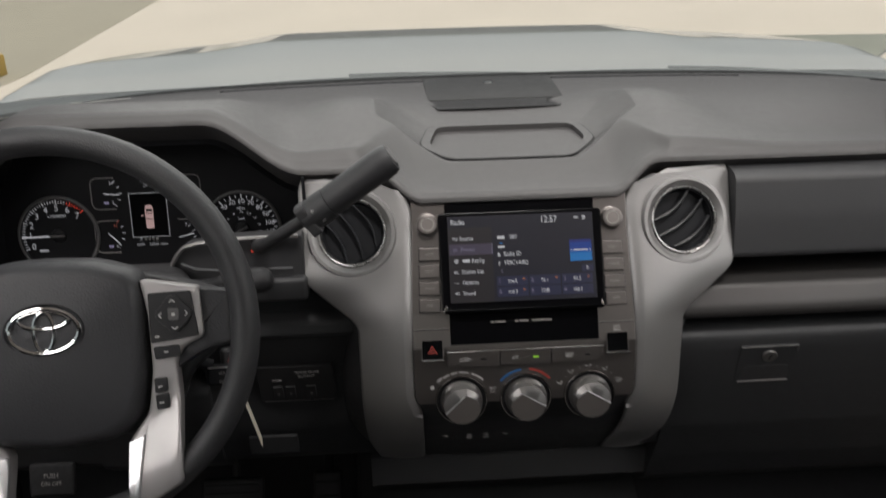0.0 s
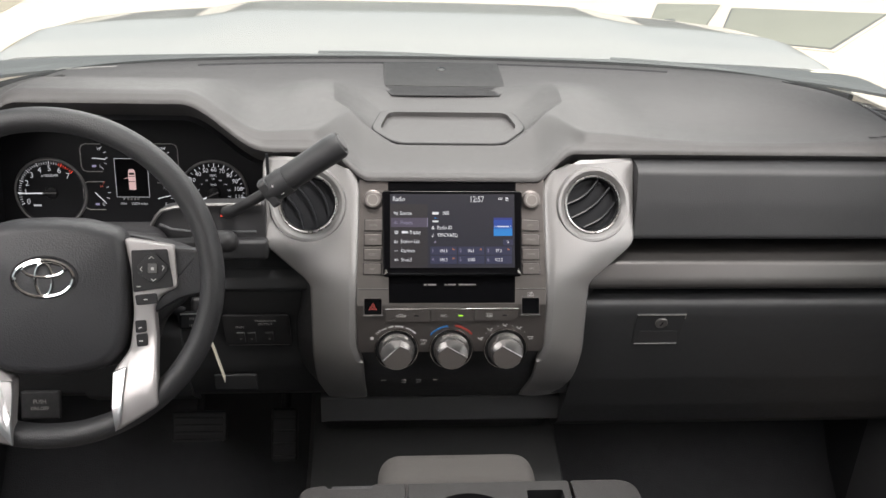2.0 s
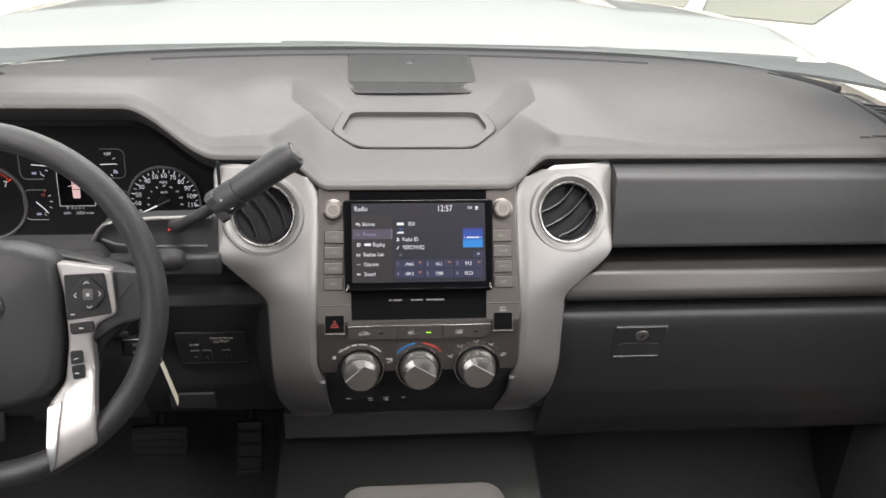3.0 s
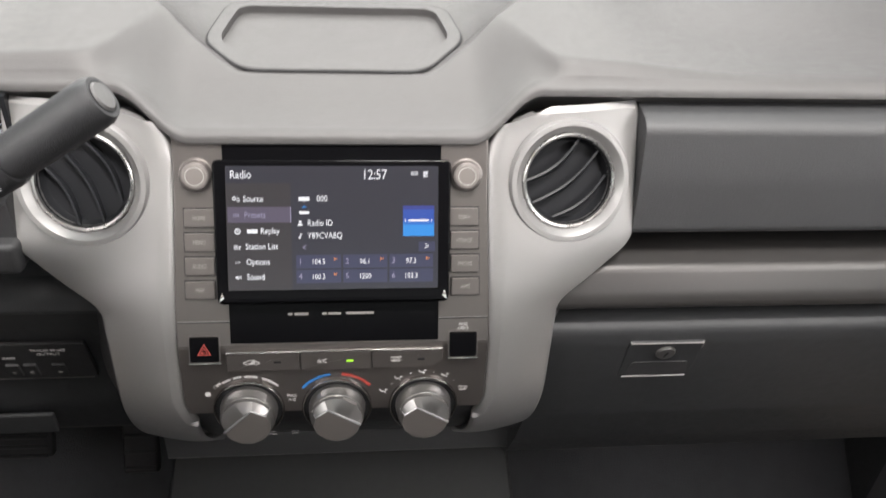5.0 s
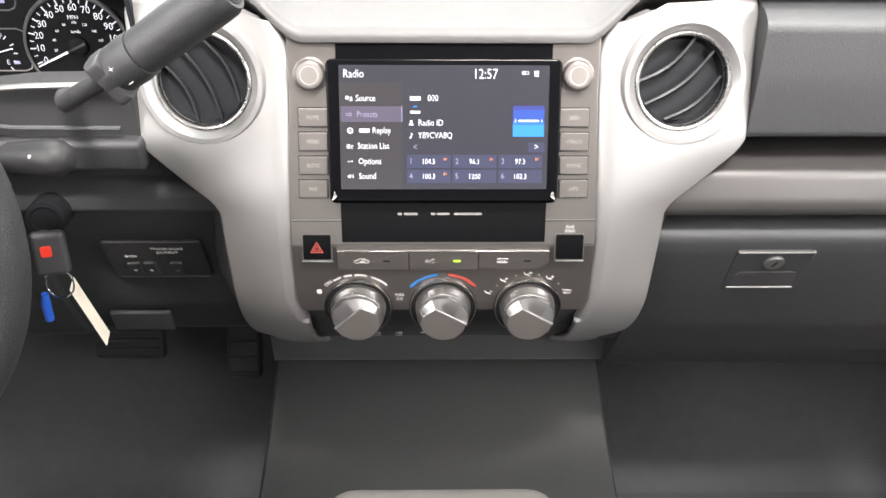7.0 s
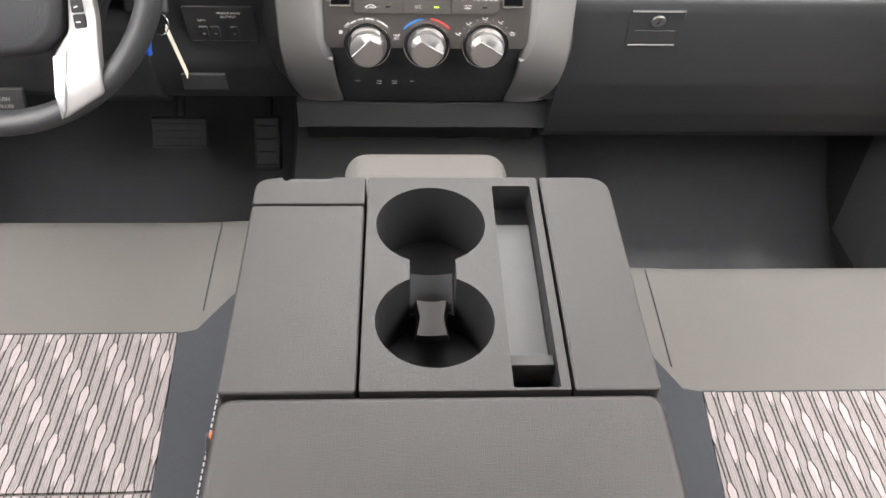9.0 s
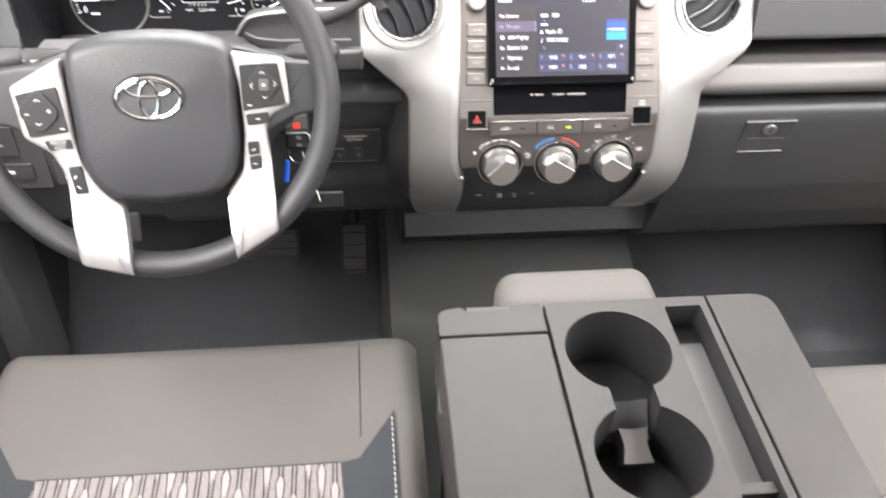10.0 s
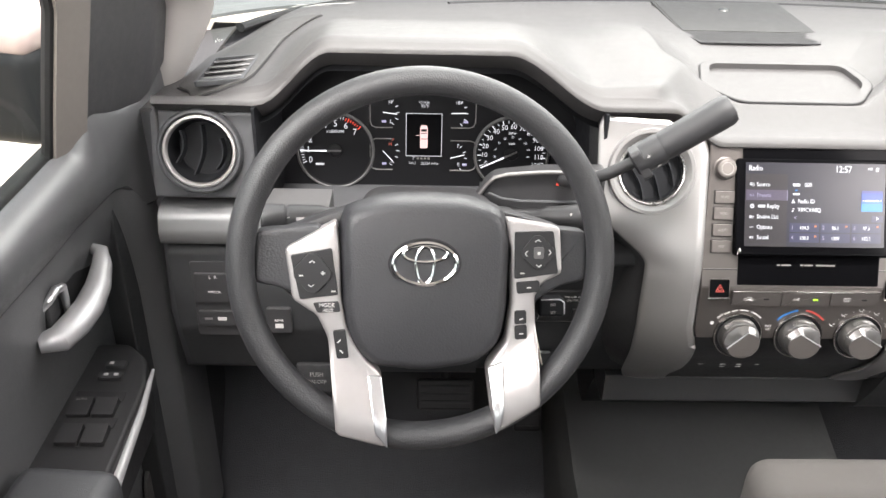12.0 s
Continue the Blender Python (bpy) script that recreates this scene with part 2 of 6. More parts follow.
def thing(name, at, label, category, group="", kind=""):
    ob = new(name)
    ob.empty_display_size = 0.05
    ob.location = at
    WORLD_OF[ob.name] = Matrix.Translation(at)
    return tagged(ob, label, category, group, kind)


def mesh_of(bm, name, mat, sharp=38):
    bmesh.ops.recalc_face_normals(bm, faces=bm.faces[:])
    me = bpy.data.meshes.new(name)
    bm.to_mesh(me)
    bm.free()
    me.materials.append(mat)
    me.shade_smooth()
    me.set_sharp_from_angle(angle=radians(sharp))
    return me


def part(name, bm, mat, parent=None, label="", m=I4, sharp=38):
    """One mesh object under a thing or a part; m places it in the world."""
    me = bm if isinstance(bm, bpy.types.Mesh) else mesh_of(bm, name, mat, sharp)
    ob = new(name, me)
    if 20 < len(me.polygons) < 700 and name not in ("stitch", "slat", "tick", "lettering"):
        wnm = ob.modifiers.new("even_shading", "WEIGHTED_NORMAL")
        wnm.keep_sharp = True
    if parent is None:
        ob.matrix_basis = m
    else:
        ob.parent = parent
        ob.matrix_basis = WORLD_OF[parent.name].inverted() @ m
    WORLD_OF[ob.name] = m.copy()
    if label:
        tagged(ob, label)
    return ob


def box(sx, sy, sz, bev=0.002, segs=2, at=(0, 0, 0)):
    bm = bmesh.new()
    bmesh.ops.create_cube(bm, size=1)
    bmesh.ops.scale(bm, vec=(sx, sy, sz), verts=bm.verts)
    bmesh.ops.translate(bm, vec=at, verts=bm.verts)
    if bev:
        bmesh.ops.bevel(bm, geom=bm.edges[:], offset=bev, segments=segs, affect="EDGES", profile=0.5)
    return bm


def prism(poly, depth, bev=0.0015, segs=2, z0=0.0):
    """A flat polygon in x, y raised to a plate, with rounded front edges."""
    bm = bmesh.new()
    vs = [bm.verts.new((x, y, z0)) for x, y in poly]
    f = bm.faces.new(vs)
    r = bmesh.ops.extrude_face_region(bm, geom=[f])
    top = [v for v in r["geom"] if isinstance(v, bmesh.types.BMVert)]
    bmesh.ops.translate(bm, vec=(0, 0, depth), verts=top)
    if bev:
        es = [e for e in bm.edges if all(abs(v.co.z - z0 - depth) < 1e-7 for v in e.verts)]
        bmesh.ops.bevel(bm, geom=es, offset=bev, segments=segs, affect="EDGES", profile=0.5)
    return bm


def round_poly(poly, r, n=5):
    """The polygon with its corners rounded; r is one radius or one for each corner."""
    out = []
    k = len(poly)
    for i in range(k):
        p, a, c = Vector(poly[i]), Vector(poly[i - 1]), Vector(poly[(i + 1) % k])
        rr = r[i] if isinstance(r, (list, tuple)) else r
        da, dc = (a - p), (c - p)
        q = min(rr, da.length * 0.48, dc.length * 0.48)
        s, e = p + da.normalized() * q, p + dc.normalized() * q
        for j in range(n + 1):
            t = j / n
            out.append(tuple(s * (1 - t) ** 2 + p * 2 * t * (1 - t) + e * t * t))
    return out


def rect(w, h, r=0.0, cx=0.0, cy=0.0, n=4):
    pts = [(cx - w / 2, cy - h / 2), (cx + w / 2, cy - h / 2), (cx + w / 2, cy + h / 2), (cx - w / 2, cy + h / 2)]
    return round_poly(pts, r, n) if r else pts


def lathe(profile, n=48, cap=False, sx=1.0, sy=1.0):
    """A profile of (radius, z) turned round z."""
    bm = bmesh.new()
    rings = [[bm.verts.new((r * sx * math.cos(2 * math.pi * i / n), r * sy * math.sin(2 * math.pi * i / n), z)) for i in range(n)] for r, z in profile]
    for a, b in zip(rings, rings[1:]):
        for i in range(n):
            bm.faces.new((a[i], a[(i + 1) % n], b[(i + 1) % n], b[i]))
    if cap:
        bm.faces.new(rings[0][::-1])
        bm.faces.new(rings[-1])
    return bm


def tube(pts, r, n=12, closed=False, flat=1.0):
    """A round bar along the points; r is one radius or one for each point."""
    bm = bmesh.new()
    pts = [Vector(p) for p in pts]
    k = len(pts)
    rings = []
    ref = Vector((0, 0, 1))
    for i, p in enumerate(pts):
        a = pts[(i - 1) % k] if closed or i else p
        c = pts[(i + 1) % k] if closed or i < k - 1 else p
        d = (c - a).normalized()
        if abs(d.dot(ref)) > 0.95:
            ref = Vector((0, 1, 0))
        s = d.cross(ref).normalized()
        u = s.cross(d).normalized()
        rr = r[i] if isinstance(r, (list, tuple)) else r
        rings.append([bm.verts.new(p + (s * math.cos(2 * math.pi * j / n) + u * flat * math.sin(2 * math.pi * j / n)) * rr) for j in range(n)])
    for i in range(k if closed else k - 1):
        a, b = rings[i], rings[(i + 1) % k]
        for j in range(n):
            bm.faces.new((a[j], a[(j + 1) % n], b[(j + 1) % n], b[j]))
    if not closed:
        bm.faces.new(rings[0][::-1])
        bm.faces.new(rings[-1])
    return bm


def sheet(fn, us, vs, thick=0.0, keep=None):
    """A surface through fn(u, v), thickened if asked; keep(u, v) leaves out cells."""
    bm = bmesh.new()
    g = [[bm.verts.new(fn(u, v)) for v in vs] for u in us]
    for i in range(len(us) - 1):
        for j in range(len(vs) - 1):
            if keep is None or keep((us[i] + us[i + 1]) / 2, (vs[j] + vs[j + 1]) / 2):
                bm.faces.new((g[i][j], g[i + 1][j], g[i + 1][j + 1], g[i][j + 1]))
    if thick:
        bmesh.ops.recalc_face_normals(bm, faces=bm.faces[:])
        bmesh.ops.solidify(bm, geom=bm.faces[:], thickness=thick)
    return bm


def extrude_profile(prof, x0, x1, nx=2):
    """A closed (y, z) profile drawn out along x."""
    bm = bmesh.new()
    xs = [x0 + (x1 - x0) * i / (nx - 1) for i in range(nx)]
    rows = [[bm.verts.new((x, y, z)) for y, z in prof] for x in xs]
    k = len(prof)
    for a, b in zip(rows, rows[1:]):
        for j in range(k):
            bm.faces.new((a[j], a[(j + 1) % k], b[(j + 1) % k], b[j]))
    bm.faces.new(rows[0])
    bm.faces.new(rows[-1][::-1])
    return bm


def lerp_table(t, table):
    """Piecewise linear value from (key, value) pairs in rising order."""
    if t <= table[0][0]:
        return table[0][1]
    for (a, va), (b, vb) in zip(table, table[1:]):
        if t <= b:
            return va + (vb - va) * (t - a) / (b - a)
    return table[-1][1]


def smooth(t):
    t = max(0.0, min(1.0, t))
    return t * t * (3 - 2 * t)


def steps(a, b, n):
    return [a + (b - a) * i / (n - 1) for i in range(n)]


def moved(bm, m):
    bmesh.ops.transform(bm, matrix=m, verts=bm.verts)
    return bm


def cut(bm, cutters):
    """The mesh less the cutters, by exact booleans."""
    me = bpy.data.meshes.new("cut_base")
    bmesh.ops.recalc_face_normals(bm, faces=bm.faces[:])
    bm.to_mesh(me)
    bm.free()
    base = new("cut_base", me)
    tools = []
    for c in cutters:
        cm = bpy.data.meshes.new("cut_tool")
        bmesh.ops.recalc_face_normals(c, faces=c.faces[:])
        c.to_mesh(cm)
        c.free()
        tools.append(new("cut_tool", cm))
        md = base.modifiers.new("cut", "BOOLEAN")
        md.operation, md.solver, md.object = "DIFFERENCE", "EXACT", tools[-1]
    bpy.context.view_layer.update()
    res = bpy.data.meshes.new_from_object(base.evaluated_get(bpy.context.evaluated_depsgraph_get()))
    out = bmesh.new()
    out.from_mesh(res)
    for o in (base, *tools):
        bpy.data.objects.remove(o)
    return out


def words(name, text, size, mat, parent, m, label="", align="CENTER", thick=0.0002, narrow=0.92):
    """Raised lettering in the built-in font; size is the letter height."""
    cu = bpy.data.curves.new(name, "FONT")
    cu.body, cu.size, cu.extrude, cu.align_x, cu.align_y = text, size * 1.38, thick, align, "CENTER"
    cu.resolution_u = 2
    tmp = new("lettering_tmp", cu)
    tmp.scale = (narrow, 1, 1)
    bpy.context.view_layer.update()
    me = bpy.data.meshes.new_from_object(tmp.evaluated_get(bpy.context.evaluated_depsgraph_get()))
    bpy.data.objects.remove(tmp)
    bpy.data.curves.remove(cu)
    me.transform(Matrix.Diagonal((narrow, 1, 1, 1)))
    me.materials.clear()
    me.materials.append(mat)
    return part(name, me, mat, parent, label, m)


def T(x, y, z=0.0):
    return Matrix.Translation((x, y, z))


def RZ(deg):
    return Matrix.Rotation(radians(deg), 4, "Z")


def bar(name, w, h, mat, parent, m, t=0.0006, r=0.0):
    return part(name, prism(rect(w, h, r), t, 0), mat, parent, "", m)

# ---- cab shell ----
GROUND_Z = -0.65
part("floor", box(1.76, 2.6, 0.03, 0, 1, (0, 0.15, -0.015)), CARPET)
tagged(bpy.data.objects["floor"], "black carpeted cab floor in deep shade", "floor", kind="structure")


def firewall_point(x, t):
    return (x, lerp_table(t, [(0, 1.0), (0.12, 1.12), (0.22, 1.22), (0.35, 1.33), (0.8, 1.42), (0.9, 1.45), (1, 1.6)]), lerp_table(t, [(0, -0.028), (0.12, 0.0), (0.22, 0.05), (0.35, 0.17), (0.8, 0.72), (0.9, 0.80), (1, 0.82)]))


tagged(part("wall_front", sheet(firewall_point, steps(-0.87, 0.87, 9), steps(0, 1, 12), 0.02), CARPET), "black carpeted firewall under the dashboard", "wall", kind="structure")
for side in (-1, 1):
    tagged(part("wall_kick", box(0.05, 0.5, 0.8, 0.004, 2, (side * 0.885, 1.2, 0.40)), LOWER), "dark kick panel beside the footwell", "wall", kind="structure")
tagged(part("wall_rear", cut(box(1.86, 0.03, 1.56, 0, 2, (0, -1.17, 0.76)), [moved(box(1.36, 0.2, 0.44, 0), T(0, -1.17, 1.2))]), PLASTIC), "dark trimmed cab back wall below the rear window", "wall", kind="structure")
rear_pane = part("window_1", box(1.36, 0.005, 0.44, 0, 1, (0, -1.17, 1.2)), GLASS)
rear_pane.visible_shadow = False
tagged(rear_pane, "clear rear cab window", "window", kind="structure")
tagged(part("ceiling", box(1.52, 1.75, 0.03, 0.01, 2, (0, -0.28, 1.53)), HEADLINER), "grey felt cab headliner", "ceiling", kind="structure")


for side in (-1, 1):
    rail = part("trim_roof_rail", sheet(lambda u, v, side=side: (side * (0.75 + 0.18 * u), -1.17 + 1.8 * v, 1.53 - 0.05 * u - 0.03 * u * u), steps(0, 1, 6), steps(0, 1, 4), 0.02), HEADLINER)
    tagged(rail, "grey felt roof rail above the doors", "roof rail", kind="structure")


def tunnel_point(u, v):
    """Hump along the cab's middle, rising to the firewall."""
    y = 0.1 + 1.28 * v
    top = lerp_table(y, [(0.1, 0.2), (0.7, 0.235), (1.05, 0.26), (1.2, 0.31), (1.38, 0.5)])
    half = 0.225
    if u < 0.2:
        return (-half - 0.012, y, 0.002 + (top - 0.02) * u / 0.2)
    if u > 0.8:
        return (half + 0.012, y, 0.002 + (top - 0.02) * (1 - u) / 0.2)
    s = (u - 0.2) / 0.6 * 2 - 1
    return (s * half, y, top - 0.018 * abs(s) ** 6)


tagged(part("floor_tunnel", sheet(tunnel_point, steps(0, 1, 31), steps(0, 1, 24)), TUNNEL), "dark grey rubber covered transmission hump", "floor hump", kind="structure")

MESH = material("speaker_mesh", (0.036, 0.035, 0.034), 0.6, grain=1.0, grain_scale=450)
# ---- dashboard ----
dash = thing("dashboard", (0, 1.2, 0.4), "wide charcoal vinyl dashboard with silver and graphite trim", "dashboard")


def screen_base_y(x):
    """Foot of the windshield across the dash."""
    return 1.63 - 0.075 * (x / 0.6) ** 2 - 0.125 * (abs(x) / 0.75) ** 8


def front_z(x):
    a = abs(x)
    if a < 0.19:
        z = 0.858 + 0.033 * smooth((a - 0.115) / 0.06)
    else:
        z = 0.891
    return z + 0.058 * hump(x)


def hump(x):
    """Cowl over the instruments."""
    return smooth((x + 0.683) / 0.088) * smooth((-0.255 - x) / 0.122)


def front_y(x):
    a = abs(x)
    y = 0.972 + 0.024 * smooth((a - 0.115) / 0.06)
    return y + 0.030 * hump(x)


TRAY = [(-0.078, 1.045), (0.080, 1.045), (0.120, 1.10), (0.107, 1.162), (-0.099, 1.162), (-0.115, 1.092)]
HOLLOW = [(-0.084, 1.041), (0.086, 1.041), (0.176, 1.116), (0.179, 1.2), (0.166, 1.29), (-0.15, 1.29), (-0.175, 1.2), (-0.169, 1.116)]


def tray_z(y):
    """The tray rises a little towards the windshield."""
    return 0.8785 + 0.14 * (y - 1.045)


def outside_of(poly, x, y):
    """How far a place lies outside the straight edges of a convex outline."""
    far = -1.0
    for (ax, ay), (bx, by) in zip(poly, poly[1:] + poly[:1]):
        far = max(far, ((x - ax) * (by - ay) - (y - ay) * (bx - ax)) / math.hypot(bx - ax, by - ay))
    return far


def pad_z(x, y):
    """Height of the dash top."""
    back = screen_base_y(x)
    z = 0.9 + 0.005 * math.exp(-((y - 1.33) / 0.2) ** 4) - 0.02 * smooth((y - back + 0.22) / 0.22)
    z += 0.055 * hump(x) * (1 - smooth((y - 1.06) / 0.30))
    z -= 0.012 * math.exp(-((x - 0.46) / 0.17) ** 2 - ((y - 1.10) / 0.09) ** 2)
    z -= 0.03 * smooth((abs(x) - 0.68) / 0.12)
    z += 0.032 * math.exp(-((abs(x) - 0.2) / 0.085) ** 2 - ((y - 1.16) / 0.12) ** 2)
    # roll down to the front edge
    fy, fz = front_y(x), front_z(x)
    k = smooth((y - fy) / (0.022 + 0.118 * (1 - smooth((abs(x) - 0.12) / 0.08))))
    z = fz + (z - fz) * k
    # bowl with straight cheeks round the oddments tray
    d = outside_of(TRAY, x, y)
    if d <= 0:
        return min(z, tray_z(y) if d > -0.003 else max(tray_z(y) - 0.013, tray_z(y) + 3 * (d + 0.003)))
    rim = outside_of(HOLLOW, x, y)
    if rim < 0:
        z = min(z, tray_z(y) + (z - tray_z(y)) * (d / (d - rim)) ** 1.05)
    return z


def pad_point(x, v):
    """v below 0 runs down the front lip, 0 to 1 over the top."""
    fy, back = front_y(x), screen_base_y(x)
    if v < 0:
        a = min(1.0, -v / 0.5) * math.pi / 2
        r = 0.009
        p = (x, fy + r - r * math.sin(a), front_z(x) - r * (1 - math.cos(a)))
        if v < -0.5:
            return (x, fy + 0.03 * (-v - 0.5) / 0.5, front_z(x) - r - 0.026 * (-v - 0.5) / 0.5)
        return (p[0], p[1], p[2])
    y = fy + 0.009 + (back - fy - 0.009) * v ** 1.15
    return (x, y, pad_z(x, y))


xs_pad = sorted(set(steps(-0.808, 0.808, 170) + steps(-0.19, 0.19, 231)))
part("top_pad", sheet(pad_point, xs_pad, [-1, -0.75, -0.5, -0.35, -0.2, -0.1] + steps(0, 1, 230)), PAD, dash, "grained charcoal vinyl top pad")
for sx in (-0.808, 0.808):
    part("pad_end", sheet(lambda u, v, sx=sx: (sx, front_y(sx) + 0.006 + u * (screen_base_y(sx) - front_y(sx) - 0.006), pad_z(sx, front_y(sx) + 0.006 + u * (screen_base_y(sx) - front_y(sx) - 0.006)) - 0.06 * v), steps(0, 1, 30), [0, 1], 0.003), PAD, dash)
for sg in (-1, 1):
    part("pad_corner", sheet(lambda u, v, sg=sg: (sg * (0.80 + 0.075 * u), 1.03 + 0.43 * v, pad_z(0.80, 1.03 + 0.43 * v) - 0.003 - 0.012 * u), steps(0, 1, 6), steps(0, 1, 24), 0.004), PAD, dash, "pad corner under the windshield pillar")


def lay(poly, lift, thick, bev=0.001):
    """A plate in the xy plane moved up to z = lift."""
    return moved(prism(poly, thick, bev), T(0, 0, lift))


tray_out = round_poly(TRAY, 0.018)
tray_in = round_poly([(-0.071, 1.054), (0.073, 1.054), (0.107, 1.102), (0.096, 1.154), (-0.088, 1.154), (-0.102, 1.094)], 0.014)


def inset_tray():
    bm = cut(lay(tray_out, -0.019, 0.0225, 0.002), [lay(tray_in, -0.0035, 0.03, 0)])
    for v in bm.verts:
        v.co.z += tray_z(v.co.y)
    return bm


tray_mat = part("tray_mat", inset_tray(), PAD, dash, "shallow moulded tray mat on the dash top")
part("tray_groove", tube([(x, y, tray_z(y) + 0.0012) for x, y in tray_out], 0.0016, 6, True), SEAM, tray_mat, "dark groove round the mat")
spk = [(-0.083, 1.219), (0.093, 1.223), (0.112, 1.266), (0.121, 1.468), (-0.097, 1.463), (-0.0955, 1.258)]
speaker = part("speaker_grille", lay(round_poly(spk, 0.004), 0.877, 0.0305, 0.002), GRILLE, dash, "perforated charcoal centre speaker grille")


def dots(xs, ys, z, r, skip=None):
    bm = bmesh.new()
    for j, y in enumerate(ys):
        for x in xs:
            xx = x + (xs[1] - xs[0]) * 0.5 * (j % 2)
            if skip and skip(xx, y):
                continue
            vs = [bm.verts.new((xx + r * math.cos(a), y + r * math.sin(a), z)) for a in (0, 1.05, 2.09, 3.14, 4.19, 5.24)]
            bm.faces.new(vs)
    return bm


def off_grille(x, y):
    return outside_of(spk, x, y) > -0.004


part("perforation", dots(steps(-0.095, 0.115, 58), steps(1.2235, 1.274, 15), 0.9078, 0.00145, off_grille), SEAM, speaker)
part("mesh_plate", lay([(-0.0925, 1.279), (0.1095, 1.279), (0.1175, 1.463), (-0.0935, 1.459)], 0.9076, 0.0012, 0.0004), GRILLE, speaker)
part("perforation", dots(steps(-0.0905, 0.108, 60), steps(1.283, 1.455, 42), 0.9091, 0.0008), SEAM, speaker)
part("grille_edge", tube([(x, y, 0.9068) for x, y in ((-0.0945, 1.256), (-0.0825, 1.2185), (0.0935, 1.2225), (0.112, 1.264))], 0.0014, 6), SEAM, speaker)
part("grille_edge", tube([(-0.098, 1.4665, 0.9055), (0.122, 1.4715, 0.9055)], 0.0014, 6), SEAM, speaker)
part("light_sensor", lathe([(0.0001, 0.004), (0.005, 0.0036), (0.008, 0.002), (0.0095, 0)], 24), GLOSS_SHINY, dash, "small domed light sensor", T(0.009, 1.405, 0.9082))
# defroster slot along the foot of the glass
slot_pts = [(x, 1.55 - 0.09 * (x / 0.44) ** 2, pad_z(x, 1.55 - 0.09 * (x / 0.44) ** 2) + 0.001) for x in steps(-0.44, 0.45, 40)]
part("defroster_slot", tube(slot_pts, 0.006, 8, flat=0.3), SEAM, dash, "long black defroster slot")


def side_grille(sign):
    """Woven speaker cover with a demister vent, at one end of the dash."""
    pl = [(0.638, 1.334), (0.6776, 1.19), (0.694, 1.055), (0.702, 1.035), (0.728, 1.028), (0.767, 1.03), (0.779, 1.062), (0.799, 1.085), (0.80, 1.27)]
    if sign < 0:
        bm = prism(round_poly([(-x, y) for x, y in pl], 0.008), 0.003, 0.001)
        bmesh.ops.triangulate(bm, faces=[f for f in bm.faces if len(f.verts) > 4])
        for _ in range(3):
            bmesh.ops.subdivide_edges(bm, edges=[e for e in bm.edges if e.calc_length() > 0.02], cuts=1)
            bmesh.ops.triangulate(bm, faces=[f for f in bm.faces if len(f.verts) > 3])
        for v in bm.verts:
            v.co.z += pad_z(v.co.x, v.co.y) + 0.001
        part("side_speaker_cover", bm, MESH, dash, "fine mesh speaker cover")
    line = [(0.795, 1.273), (0.638, 1.334), (0.6776, 1.19), (0.694, 1.055), (0.702, 1.035), (0.728, 1.026), (0.767, 1.028), (0.779, 1.062), (0.8, 1.085)]
    if sign > 0:
        line = [(0.670, 1.43), (0.679, 1.396), (0.692, 1.335), (0.70, 1.283), (0.707, 1.22), (0.7088, 1.186), (0.708, 1.13), (0.70, 1.07)]
    bm = tube([(sign * x, y, pad_z(sign * x, y) + 0.0008) for x, y in line], 0.0012, 6)
    part("seam", bm, SEAM, dash)
    vx, vy = (0.7315, 1.088) if sign < 0 else (0.742, 1.15)
    z = pad_z(sign * vx, vy) + 0.004
    tilt = Matrix.Rotation(radians(sign * 7), 4, "Y")
    m = T(sign * vx, vy, z) @ tilt @ RZ(sign * 3)
    vent = part("demister_vent", cut(prism(rect(0.064, 0.1, 0.005), 0.007, 0.002), [prism(rect(0.055, 0.089, 0.003), 0.02, 0, z0=0.001)]), PLASTIC, dash, "slotted side demister vent", m)
    part("vent_well", prism(rect(0.056, 0.09, 0.003), 0.0004, 0, z0=0.0012), SEAM, vent, "", m)
    for i in range(4):
        part("slat", box(0.055, 0.0075, 0.003, 0.0008, 1), BAND_LIGHT, vent, "", m @ T(0, -0.033 + i * 0.022, 0.0045) @ Matrix.Rotation(radians(-20), 4, "X"))


side_grille(-1)
side_grille(1)

# closed dark body behind all the fronts
body_prof = [(1.03, 0.86), (1.035, 0.76), (1.045, 0.70), (1.03, 0.56), (1.06, 0.44), (1.16, 0.40), (1.38, 0.45), (1.38, 0.84)]
part("dash_body", extrude_profile(body_prof, -0.835, -0.69, 2), PLASTIC, dash)
part("dash_body", extrude_profile([(1.16, 0.86), (1.13, 0.72), (1.045, 0.69), (1.03, 0.56), (1.06, 0.44), (1.16, 0.40), (1.38, 0.45), (1.38, 0.84)], -0.69, -0.262, 2), PLASTIC, dash)
part("dash_body", extrude_profile(body_prof, -0.262, 0.835, 2), PLASTIC, dash)

# passenger front: padded panel, metallic band, glovebox


def rounded_profile(pts, r=0.004):
    return round_poly(pts, r, 4)


